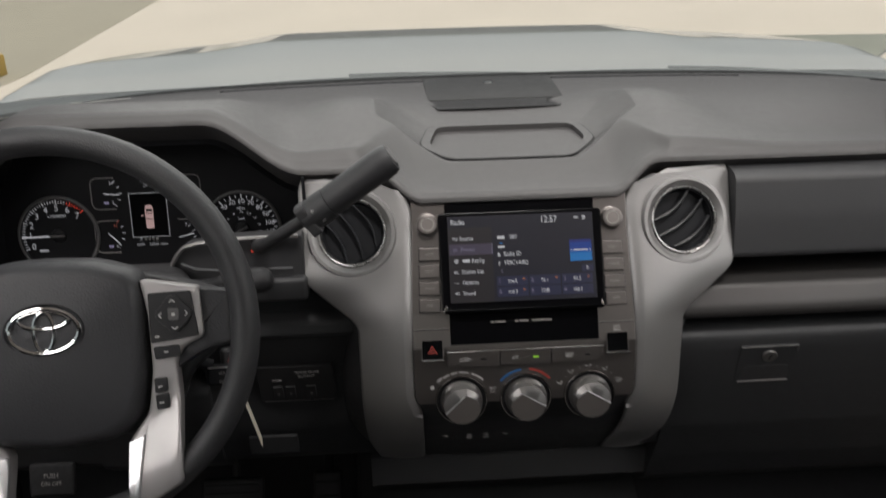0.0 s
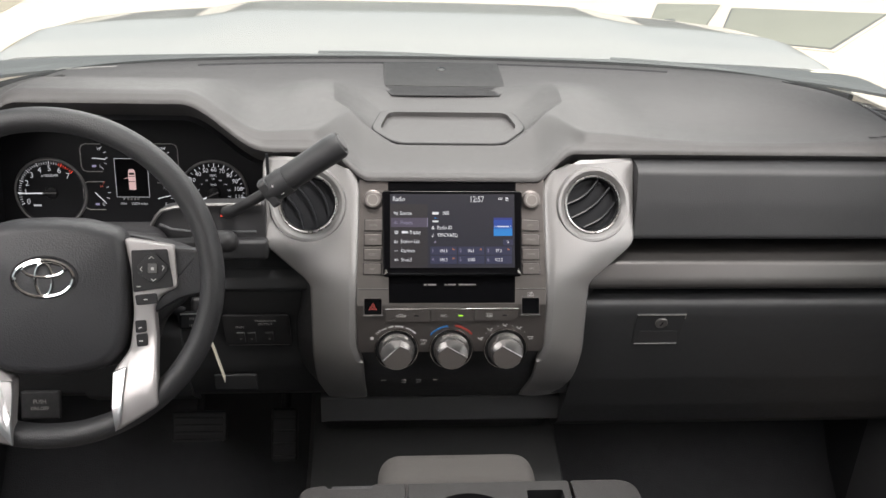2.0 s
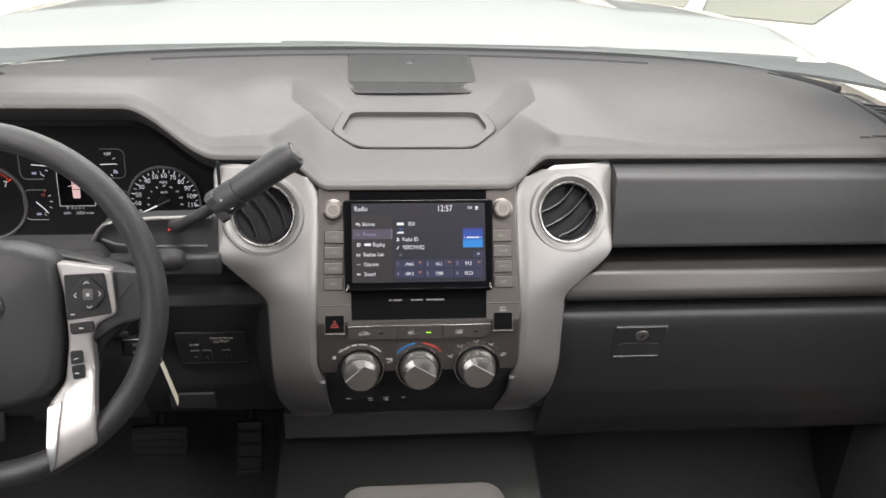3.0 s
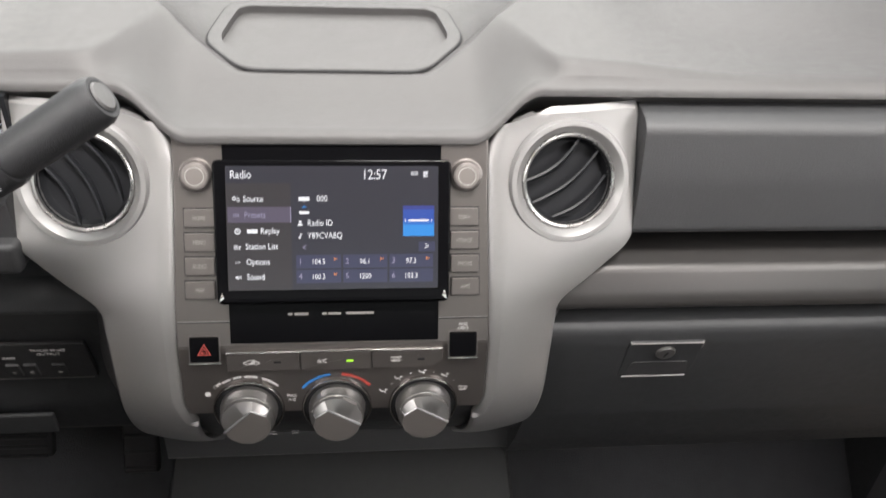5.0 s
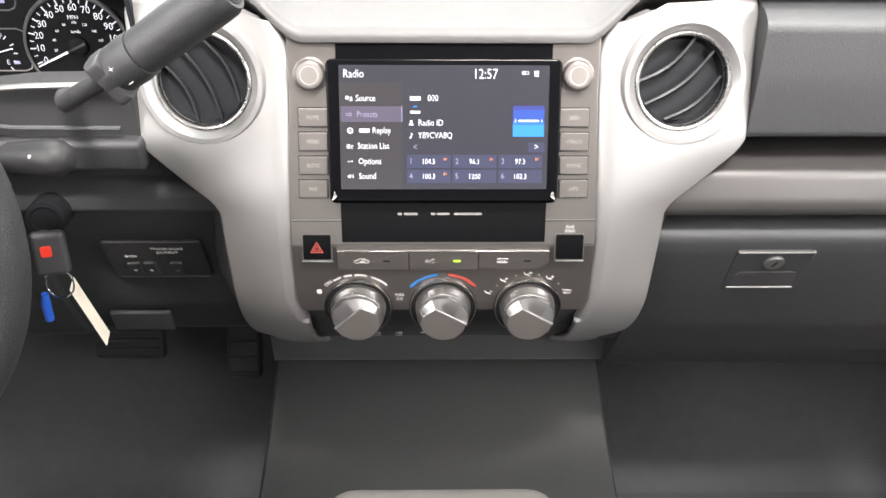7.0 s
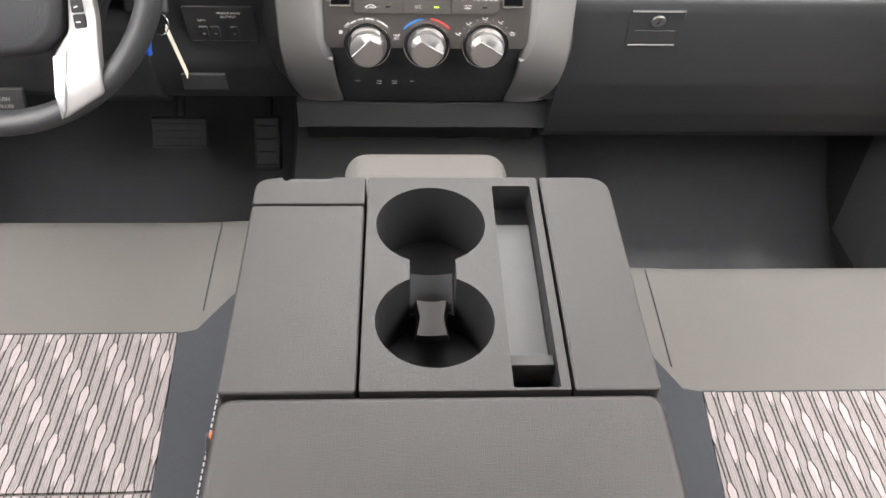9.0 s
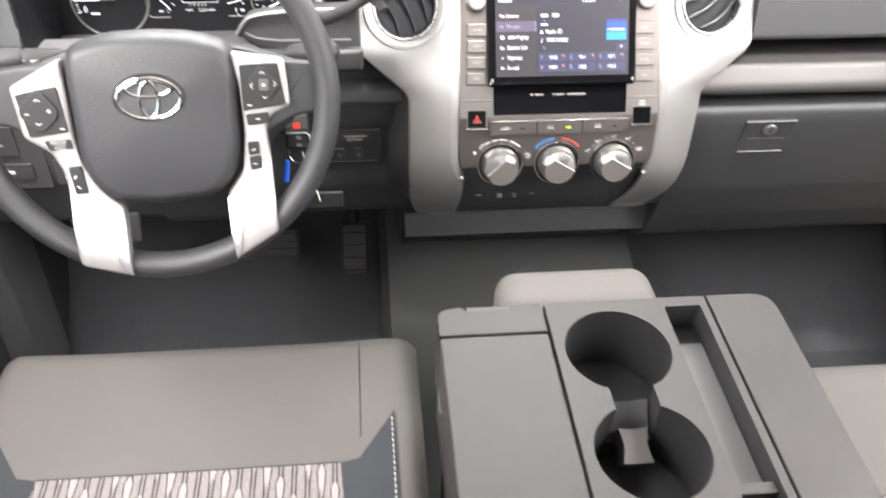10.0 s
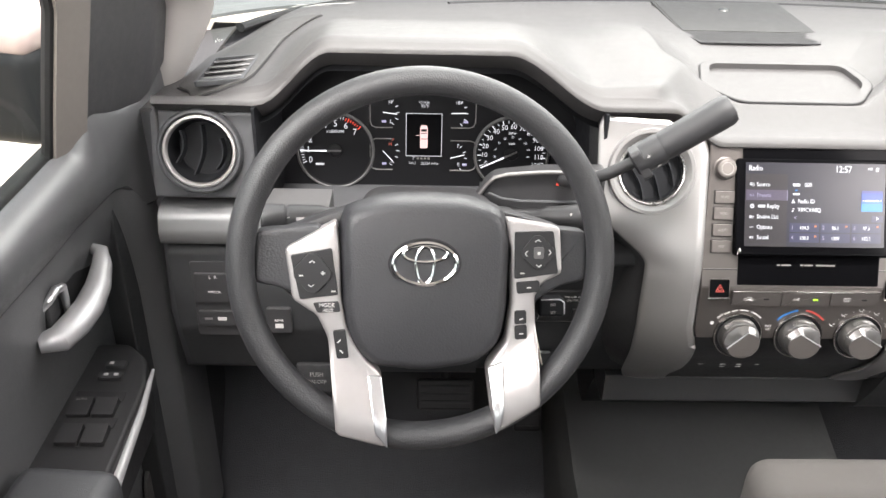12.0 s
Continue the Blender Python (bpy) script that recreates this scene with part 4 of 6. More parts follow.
icon(0.905, 0.44, [oblong(0, 0, 17, 1.6)] + [oblong(sx * 11.0, 0, 0.6, 2.6) for sx in (-1, 1)])
patch(0.905, 0.615, 0.985, 0.695, G_TILE, 0.0002)
for i, s in enumerate(("104.5", "96.1", "97.3", "100.3", "1200", "102.3")):
    u, v = 0.32 + (i % 3) * 0.222, 0.715 + (i // 3) * 0.122
    patch(u, v, u + 0.212, v + 0.11, G_TILE, 0.0002)
    words("lettering", str(i + 1), 0.005, G_DIM, scr, at_uv(u + 0.02, v + 0.055, 0.0005))
    words("lettering", s, 0.0046, G_WHITE, scr, at_uv(u + 0.105, v + 0.058, 0.0005), narrow=0.82)
    if i < 4:
        icon(u + 0.184, v + 0.036, [oblong(-0.7, 0, 0.7, 2.6), [(-0.2, -0.4), (0.5, -1.3), (0.5, 1.3), (-0.2, 0.4)], oblong(1.3, 0, 0.5, 1.8)], G_ORANGE)
# small printed marks under the screen
for sx, w in ((-0.038, 0.004), (-0.0285, 0.012), (-0.009, 0.004), (-0.0005, 0.011), (0.021, 0.024)):
    bar("mark", w, 0.0019, MARK_SOFT, stack, UP @ T(sx, 0.0285, 0.0014), 0.0003, 0.0009)

for sx, names in ((-1, ("HOME", "MENU", "AUDIO", "MAP")), (1, ("SEEK>", "<TRACK", "PHONE", "APPS"))):
    for i, s in enumerate(names):
        m = UP @ T(sx * (0.1095 + 0.0006 * i), 0.1115 - 0.0203 * i)
        part("seam", prism(rect(0.0258, 0.0168, 0.0012), 0.0004, 0), SEAM, stack, "", m)
        b = part("button", prism(rect(0.0242, 0.015, 0.0012), 0.003, 0.0008), BUTTON, stack, "", m)
        words("lettering", s, 0.0036, MARK_SOFT, b, m @ T(0, 0, 0.0032), narrow=0.75)
    m = UP @ T(sx * 0.1105, 0.1465)
    k = part("tuning_knob", lathe([(0.0001, 0.0088), (0.0098, 0.0088), (0.0112, 0.0083), (0.0120, 0.0068), (0.0124, 0.003), (0.0128, 0.0012), (0.0142, 0.0008), (0.0144, 0)], 40), BUTTON, stack, "round satin tuning knob", m)
    part("knob_face", lathe([(0.0001, 0.0004), (0.0094, 0.0004), (0.0099, 0)], 32), FACE, k, "", m @ T(0, 0, 0.009))
    part("knob_line", lathe([(0.0078, 0.0002), (0.0075, 0.0007), (0.0071, 0.0007), (0.0068, 0.0002)], 36), MARK_MID, k, "", m @ T(0, 0, 0.0091))

# hazard switch and airbag lamp
m = UP @ T(-0.1105, -0.0015)
part("seam", prism(rect(0.0262, 0.0242, 0.002), 0.0008, 0), BUTTON, stack, "", m)
hz = part("hazard_switch", prism(rect(0.024, 0.022, 0.0015), 0.003, 0.0008), GLOSS, stack, "black hazard switch with a red triangle", m)
for sc_, mt in ((0.95, MARK_RED), (0.75, GLOSS), (0.5, MARK_RED), (0.33, GLOSS)):
    part("triangle", prism([(-0.006 * sc_, -0.0036 * sc_), (0.006 * sc_, -0.0036 * sc_), (0, 0.0068 * sc_)], 0.0002 + 0.0001 / sc_, 0), mt, hz, "", m @ T(0, -0.001, 0.003))
m = UP @ T(0.1105, -0.0015)
part("seam", prism(rect(0.0262, 0.0242, 0.002), 0.0008, 0), BUTTON, stack, "", m)
al_ = part("airbag_lamp", prism(rect(0.024, 0.022, 0.0015), 0.003, 0.0008), GLOSS, stack, "dark passenger airbag lamp", m)
words("lettering", "PASS", 0.0028, MARK, al_, m @ T(0, 0.0178, 0.0006))
words("lettering", "AIRBAG", 0.0028, MARK, al_, m @ T(0, 0.0142, 0.0006), narrow=0.7)

# push buttons of the climate panel
for i, (x0, x1) in enumerate(((-0.093, -0.0312), (-0.0302, 0.0302), (0.0312, 0.093))):
    poly = [(x0, -0.0235), (x1 - (0.008 if i == 2 else 0), -0.0235), (x1, -0.0235 if i < 2 else -0.0165), (x1, -0.005), (x0, -0.005)]
    b = part("climate_button", prism(round_poly(poly, 0.0005, 2), 0.0035, 0.0007), BUTTON, stack, "", LO)
    cx = (x0 + x1) / 2
    q = LO @ T(cx - 0.01, -0.0145, 0.0036)
    if i == 1:
        words("lettering", "A/C", 0.0042, MARK, b, LO @ T(cx - 0.012, -0.0145, 0.0037))
    elif i == 0:
        car = [(-0.0066, -0.0012, 0), (-0.0064, 0.0004, 0), (-0.0036, 0.0009, 0), (-0.0016, 0.0025, 0), (0.0024, 0.0025, 0), (0.0044, 0.0008, 0), (0.0066, 0.0003, 0), (0.0066, -0.0012, 0), (0.0052, -0.0014, 0), (0.004, -0.0024, 0), (0.0028, -0.0014, 0), (-0.0026, -0.0014, 0), (-0.0038, -0.0024, 0), (-0.005, -0.0014, 0)]
        part("symbol", tube(car, 0.00032, 5, True), MARK, b, "car outline symbol", q)
        part("symbol", tube([(-0.001, -0.0004, 0), (0.002, -0.0004, 0), (0.003, 0.0006, 0), (0.0018, 0.0014, 0), (0.0002, 0.0012, 0)], 0.0003, 5), MARK, b, "", q)
    else:
        part("symbol", tube([(-0.0046, 0.0024, 0), (0.0046, 0.0024, 0), (0.0046, -0.0012, 0), (-0.0046, -0.0012, 0)], 0.00032, 5, True), MARK, b, "rear window symbol", q)
        for sx in (-0.0022, 0, 0.0022):
            part("symbol", tube([(sx, -0.0026, 0), (sx + 0.0006, -0.0014, 0), (sx - 0.0005, -0.0002, 0), (sx, 0.0012, 0)], 0.0003, 5), MARK, b, "", q)
    bar("indicator", 0.0062, 0.0019, G_GREEN if i == 1 else SEAM, b, LO @ T(cx + 0.012, -0.0145, 0.0036), 0.0004)


def ring_arc(r, a0, a1, w, n=16):
    pts = [(r * math.cos(radians(a)), r * math.sin(radians(a))) for a in steps(a0, a1, n)]
    pts += [((r - w) * math.cos(radians(a)), (r - w) * math.sin(radians(a))) for a in steps(a1, a0, n)]
    return prism(pts, 0.0003, 0)


def dial(x, turn, flip, mid_knurl):
    """Knurled skirt and a tapered grip with a pointer edge, in a chrome ring."""
    m = LO @ T(x, -0.0668)
    d = part("climate_dial", lathe([(0.0255, -0.02), (0.0252, 0.004), (0.0246, 0.006), (0.0240, 0.0135), (0.0230, 0.0148), (0.0215, 0.0150)], 64), KNOB, stack, "satin metal climate dial", m)
    part("dial_ring", lathe([(0.0312, -0.02), (0.0312, 0.002), (0.0304, 0.0034), (0.0293, 0.0034), (0.0287, 0.001)], 72), CHROME_DARK, d, "thin chrome dial surround", m)
    part("dial_gap", lathe([(0.0290, 0.0012), (0.0250, 0.0012)], 64), SEAM, d, "", m)
    ribs = bmesh.new()
    for row in range(5):
        for i in range(22):
            a = radians(mid_knurl - 48 + 96 * (i + 0.5 * (row % 2)) / 22)
            q = Matrix.Rotation(a, 4, "Z") @ T(0.0247 - 0.0001 * row, 0, 0.0055 + 0.0017 * row)
            vs = [ribs.verts.new(q @ Vector(c)) for c in ((0, -0.0007, -0.0006), (0, 0.0007, -0.0006), (0, 0.0007, 0.0006), (0, -0.0007, 0.0006), (0.0008, 0, 0))]
            for k in range(4):
                ribs.faces.new((vs[k], vs[(k + 1) % 4], vs[4]))
    part("knurl", ribs, KNOB, d, "finely knurled patch", m)
    # flat face, round below and cut by a long and a short edge above, over a tapered body
    corners = [(118, 0.0158), (-8, 0.0210), (-35, 0.0213), (-62, 0.0214), (-90, 0.0214), (-118, 0.0214), (-146, 0.0213), (-172, 0.0211), (162, 0.0192)]
    pts = [Vector((r * math.cos(radians(a)), r * math.sin(radians(a)))) for a, r in corners]
    face = []
    for i, p in enumerate(pts):
        q = pts[(i + 1) % len(pts)]
        face += [p.lerp(q, k / 6) for k in range(6)]
    grip = bmesh.new()
    mm = m @ RZ(turn)
    if flip:
        face = [Vector((-p.x, p.y)) for p in face][::-1]
        pts = [Vector((-p.x, p.y)) for p in pts]
    rings = [[grip.verts.new((*(p.normalized() * 0.0226), 0.0146)) for p in face], [grip.verts.new((*(p.normalized() * 0.0222), 0.018)) for p in face], [grip.verts.new((*p, 0.0235)) for p in face]]
    for lo_, hi_ in zip(rings, rings[1:]):
        for i in range(len(face)):
            j = (i + 1) % len(face)
            grip.faces.new((lo_[i], lo_[j], hi_[j], hi_[i]))
    grip.faces.new(rings[-1])
    part("grip", grip, KNOB, d, "tapered grip cut by a pointer edge", mm, 24)
    part("grip_face", prism([tuple(p * 0.955) for p in face], 0.0004, 0.0002, 1, z0=0.0235), FACE, d, "", mm)
    part("grip_edge", tube([(*pts[0], 0.0236), (*pts[1], 0.0236)], [0.0006, 0.0012], 8), CHROME_SATIN, d, "bright pointer edge", mm)
    part("grip_edge", tube([(*pts[0], 0.0236), (*pts[8], 0.0236)], 0.0006, 6), CHROME_SATIN, d, "", mm)
    part("grip_edge", tube([(*pts[8], 0.0236), (*(pts[8].normalized() * 0.0226), 0.015)], 0.0006, 6), CHROME_SATIN, d, "", mm)
    return LO @ T(x, -0.0692)


M1, M2, M3 = dial(-0.0775, 12, True, 98), dial(0.0, 0, False, 76), dial(0.0775, 0, False, 76)
for a0, a1 in ((124, 112), (108, 103 - 6), (93, 76), (70, 45)):
    part("scale_mark", ring_arc(0.0385, a0, a1, 0.0018, 8), MARK, stack, "", M1 @ T(0, 0, 0.0004))
words("lettering", "OFF", 0.0038, MARK, stack, M1 @ T(-0.0255, 0.0285, 0.0006) @ RZ(38))
bar("mark", 0.0045, 0.0045, MARK, stack, M1 @ T(-0.0345, 0.0195, 0.0004), 0.0003, 0.001)
part("scale_mark", ring_arc(0.0395, 141, 98, 0.0026), MARK_BLUE, stack, "", M2 @ T(0, 0, 0.0004))
part("scale_mark", ring_arc(0.0395, 83, 40, 0.0026), MARK_RED, stack, "", M2 @ T(0, 0, 0.0004))
words("lettering", "MAX", 0.0032, MARK, stack, M2 @ T(-0.0395, 0.0155, 0.0006))
words("lettering", "A/C", 0.0032, MARK, stack, M2 @ T(-0.0395, 0.0110, 0.0006))
for a in (152, 124, 92, 62, 29):
    q = M3 @ T(0.0405 * math.cos(radians(a)), 0.0385 * math.sin(radians(a)), 0.0004)
    if a == 29:
        part("symbol", tube([(-0.0042, 0.0018, 0), (0.0042, 0.0018, 0), (0.0030, -0.0016, 0), (-0.0030, -0.0016, 0)], 0.0003, 5, True), MARK, stack, "windshield symbol", q)
        for sx in (-0.0014, 0.0014):
            part("symbol", tube([(sx, -0.0028, 0), (sx, 0.0006, 0)], 0.0003, 5), MARK, stack, "", q)
        continue
    part("symbol", tube([(-0.0036, 0.0018, 0), (-0.0022, -0.0008, 0), (0.0004, -0.0008, 0), (0.0016, -0.0024, 0)], 0.00045, 5), MARK, stack, "seated figure symbol", q)
    part("symbol", prism(round_poly([(0.0008, 0.0), (0.004, 0.0012), (0.0014, 0.0022)], 0.0002, 1), 0.0003, 0), MARK, stack, "", q)
for a in (138, 108, 77, 46):
    bar("mark", 0.001, 0.001, MARK, stack, M3 @ T(0.0385 * math.cos(radians(a)), 0.0385 * math.sin(radians(a)), 0.0004), 0.0003)

# ---- instrument cluster ----
cluster = thing("instrument_cluster", (-0.47, 1.11, 0.71), "black instrument cluster with lit dials behind the wheel", "instrument cluster")
CL = frame_at((-0.472, 1.112, 0.80), (0, 0.16, 0.987), (0, -0.987, 0.16))
part("face", prism(round_poly([(-0.215, -0.085), (0.205, -0.085), (0.212, 0.0), (0.16, 0.105), (-0.165, 0.105), (-0.218, 0.0)], 0.02), 0.004, 0, z0=-0.004), CLUSTER, cluster, "matt black dial face", CL)


def hood_point(u, v):
    """Tunnel from the cowl's edge to the dials."""
    x = -0.688 + 0.43 * u
    top = front_z(x) - 0.035
    return (x, front_y(x) + 0.011 + v * (1.125 - front_y(x)), top + v * 0.012 - 0.0)


part("cluster_hood", sheet(hood_point, steps(0, 1, 60), steps(0, 1, 8)), VENT_BLACK, cluster, "black underside of the cowl")
for sx in (-0.688, -0.258):
    part("cluster_cheek", sheet(lambda u, v, sx=sx: (sx + (0.012 if sx < -0.5 else -0.012) * v, 0.99 + 0.13 * v, 0.70 + 0.18 * u), steps(0, 1, 4), steps(0, 1, 4), 0.004), VENT_BLACK, cluster)
part("cluster_ledge", sheet(lambda u, v: (-0.68 + 0.42 * u, 1.115 - 0.125 * v, 0.732 - 0.018 * v - 0.03 * v * v), steps(0, 1, 12), steps(0, 1, 8), 0.006), PLASTIC, cluster, "grey ledge under the dials")


def gauge(x, y, r, a0, a1, nums, needle, numr=0.74, size=0.0058, ticks=41, red_from=None):
    m = CL @ T(x, y)
    g = part("gauge", lathe([(r + 0.004, 0), (r + 0.003, 0.003), (r, 0.0036), (r - 0.002, 0.0012), (0.0001, 0.0008)], 72), CLUSTER, cluster, "round dial with lit figures", m)
    part("gauge_ring", lathe([(r + 0.0038, 0.0014), (r + 0.0032, 0.0032), (r + 0.0014, 0.0042), (r - 0.0002, 0.0036)], 72), PLASTIC_MID, g, "thin grey bezel ring", m)
    for i in range(ticks):
        t = i / (ticks - 1)
        a = radians(a0 + (a1 - a0) * t)
        long = i % (5 if ticks > 30 else 2) == 0
        mt = G_RED if red_from is not None and t >= red_from else G_FIGURE
        part("tick", prism(rect(0.006 if long else 0.004, 0.0014 if long else 0.0009), 0.0002, 0), mt, g, "", m @ T((r - 0.0045) * math.cos(a), (r - 0.0045) * math.sin(a), 0.0016) @ Matrix.Rotation(a, 4, "Z"))
    for i, s in enumerate(nums):
        a = radians(a0 + (a1 - a0) * i / (len(nums) - 1))
        words("lettering", s, size, G_FIGURE, g, m @ T(r * numr * math.cos(a), r * numr * math.sin(a), 0.0016))
    a = radians(needle)
    part("needle", prism([(0.012, -0.0011), (r * 0.95, -0.0006), (r * 0.95, 0.0006), (0.012, 0.0011)], 0.0008, 0), G_WHITE, g, "lit white needle", m @ T(0, 0, 0.004) @ Matrix.Rotation(a, 4, "Z"))
    part("needle_tail", prism([(-0.008, -0.0012), (0.012, -0.0011), (0.012, 0.0011), (-0.008, 0.0012)], 0.0008, 0), PLASTIC_MID, g, "", m @ T(0, 0, 0.0042) @ Matrix.Rotation(a, 4, "Z"))
    part("needle_hub", lathe([(0.0001, 0.004), (0.006, 0.004), (0.009, 0.003), (0.010, 0.001)], 24), CLUSTER, g, "", m)
    return m


GT = gauge(-0.129, -0.0226, 0.0505, 202, 44, ["0", "1", "2", "3", "4", "5", "6", "7"], 180.5, size=0.0092, ticks=36, red_from=0.82)
words("lettering", "x1000RPM", 0.0044, G_FIGURE, cluster, GT @ T(0, 0.0265, 0.0018))
bar("mark", 0.012, 0.003, G_FIGURE, cluster, GT @ T(-0.022, -0.0195, 0.0018), 0.0002)
GS = gauge(0.115, -0.0235, 0.0495, 202, -26, ["0", "10", "20", "30", "40", "50", "60", "70", "80", "90", "100", "110", "120"], 205, numr=0.77, size=0.0072, ticks=25)
words("lettering", "MPH", 0.0042, G_FIGURE, cluster, GS @ T(0, 0.0285, 0.0018))
words("lettering", "km/h", 0.0036, G_FIGURE, cluster, GS @ T(0, 0.0145, 0.0018))
for i, s in enumerate(("20", "40", "60", "80", "100", "120", "140", "160", "180")):
    a = radians(190 - i * 25)
    words("lettering", s, 0.0027, G_FIGURE, cluster, GS @ T(0.0235 * math.cos(a), 0.0235 * math.sin(a), 0.0018))
for k in range(3):
    bar("mark", 0.007, 0.001, G_DIM, cluster, GS @ T(0.02, -0.0195 - 0.0018 * k, 0.0018), 0.0002)
DM = CL @ T(-0.0072, 0.001, 0.0004)
info = part("trip_display", prism(rect(0.049, 0.0595), 0.0005, 0), GLOSS, cluster, "small lit display with a truck outline", DM)
for w, h, cx, cy in ((0.049, 0.0009, 0, 0.0297), (0.049, 0.0009, 0, -0.0297), (0.0009, 0.0595, -0.0245, 0), (0.0009, 0.0595, 0.0245, 0)):
    bar("display_edge", w, h, G_FIGURE, info, DM @ T(cx, cy, 0.0006), 0.0002)
TRUCK = glow("lit_rose", (0.95, 0.62, 0.6), 0.5)
part("truck_symbol", prism(round_poly([(-0.0052, -0.0165), (0.0052, -0.0165), (0.0054, 0.010), (0.004, 0.0155), (-0.004, 0.0155), (-0.0054, 0.010)], 0.002), 0.0002, 0), TRUCK, info, "rose lit truck outline", DM @ T(0, -0.002, 0.0006))
for w, h, cy in ((0.0078, 0.0034, 0.0065), (0.009, 0.0009, 0.0025), (0.009, 0.0009, -0.0055)):
    bar("truck_window", w, h, SEAM, info, DM @ T(0, cy, 0.0009), 0.0001)
bar("truck_door", 0.006, 0.0008, TRUCK, info, DM @ T(-0.008, -0.0005, 0.0009) @ RZ(12), 0.0001)
words("lettering", "Outside", 0.0036, G_FIGURE, info, DM @ T(0, 0.0452, 0.0006))
words("lettering", "70°F", 0.0046, G_FIGURE, info, DM @ T(0.001, 0.0395, 0.0006))
words("lettering", "P", 0.0044, G_FIGURE, info, DM @ T(-0.014, -0.033, 0.0006))
for k in range(4):
    bar("mark", 0.003, 0.003, MARK_DIM, info, DM @ T(-0.008 + 0.005 * k, -0.033, 0.0006), 0.0002)
words("lettering", "ODO", 0.0034, G_FIGURE, info, DM @ T(-0.0155, -0.0402, 0.0006))
words("lettering", "22226 miles", 0.0040, G_FIGURE, info, DM @ T(0.0085, -0.0402, 0.0006))


def small_gauge(x0, x1, y0, y1, hi, lo, hub, ang, sign, hi_mat):
    """Quarter dial in an open rounded frame beside the display; sign: the frame's closed side."""
    shut, free = (x0, x1) if sign < 0 else (x1, x0)
    k = 0.008 * sign
    sub = part("small_gauge", tube([(free, y1, 0), (shut - k, y1, 0), (shut - k * 0.3, y1 - 0.0024, 0), (shut, y1 - 0.008, 0), (shut, y0 + 0.008, 0), (shut - k * 0.3, y0 + 0.0024, 0), (shut - k, y0, 0), (free, y0, 0)], 0.0008, 6), MARK_DIM, cluster, "small lit gauge", CL @ T(0, 0, 0.0006))
    hx, hy = hub
    for i in range(5):
        a = radians(48 - 24 * i)
        part("tick", prism(rect(0.0044, 0.0011), 0.0002, 0), hi_mat if i == 0 else G_FIGURE, sub, "", CL @ T(hx + 0.021 * math.cos(a), hy + 0.021 * math.sin(a), 0.0007) @ Matrix.Rotation(a, 4, "Z"))
    part("needle", prism(rect(0.02, 0.0011, 0, 0.010, 0), 0.0004, 0), G_WHITE, sub, "", CL @ T(hx, hy, 0.0012) @ RZ(ang))
    words("lettering", hi, 0.0052, hi_mat, sub, CL @ T(hx + 0.0105, y1 - 0.0075, 0.0006))
    if lo:
        words("lettering", lo, 0.0052, G_FIGURE, sub, CL @ T(hx + 0.0115, y0 + 0.0085, 0.0006))
    bar("mark", 0.0062, 0.0034, G_DIM, sub, CL @ T(hx + (0.002 if sign < 0 else 0.020), y0 + 0.0085, 0.0006), 0.0002)


G_HOT = glow("lit_dull_red", (0.6, 0.14, 0.1), 0.3)
small_gauge(-0.081, -0.050, 0.0105, 0.0526, "H", "L", (-0.064, 0.0315), -6, -1, G_FIGURE)
small_gauge(-0.0813, -0.050, -0.0488, -0.0051, "H", "C", (-0.064, -0.022), -46, -1, G_HOT)
small_gauge(0.030, 0.0635, 0.0115, 0.0535, "18V", "", (0.030, 0.0315), 2, 1, G_FIGURE)
small_gauge(0.030, 0.0655, -0.0488, -0.0065, "F", "E", (0.030, -0.031), 14, 1, G_FIGURE)

# ---- steering wheel and column ----
wheel = thing("steering_wheel", (-0.476, 0.79, 0.75), "dark grey four-spoke steering wheel with silver trim and airbag cover", "steering wheel")
WM = frame_at((-0.478, 0.7634, 0.8145), (0, 0.338, 0.941), (0.0856, -0.9376, 0.337)) @ Matrix.Scale(1.035, 4)
K = 0.00056


def wpx(pts):
    """Wheel-face points given in a drawing of 344 units radius, y down, centre 748, 451."""
    return [((x - 748) * K, (451 - y) * K) for x, y in pts]


rim_pts = [(0.1763 * math.cos(a), 0.1763 * math.sin(a) - 0.0106, 0) for a in [2 * math.pi * i / 120 for i in range(120)]]
part("rim", tube(rim_pts, 0.0136, 24, True, 1.3), RUBBER, wheel, "grained dark grey rim", WM)


def domed(poly, rise, rim, n=7, z0=0.0, dome=0.0):
    """A rounded cushion over a polygon: rings shrink towards the middle and rise."""
    bm = bmesh.new()
    c = Vector((sum(p[0] for p in poly) / len(poly), sum(p[1] for p in poly) / len(poly)))
    rings = []
    for i in range(n + 1):
        a = i / n * math.pi / 2
        inset, h = rim * (1 - math.cos(a)), rise * math.sin(a)
        ring = []
        for p in poly:
            d = Vector(p) - c
            ring.append(bm.verts.new((*(c + d * max(0.0, 1 - inset / max(d.length, 1e-6))), z0 + h)))
        rings.append(ring)
    for f in (0.75, 0.5, 0.25, 0.1):
        ring = []
        for v in rings[n]:
            d = Vector((v.co.x, v.co.y)) - c
            ring.append(bm.verts.new((*(c + d * f), z0 + rise + dome * (1 - f * f))))
        rings.append(ring)
    k = len(poly)
    for a, b in zip(rings, rings[1:]):
        for j in range(k):
            bm.faces.new((a[j], a[(j + 1) % k], b[(j + 1) % k], b[j]))
    bm.faces.new(rings[-1])
    return bm


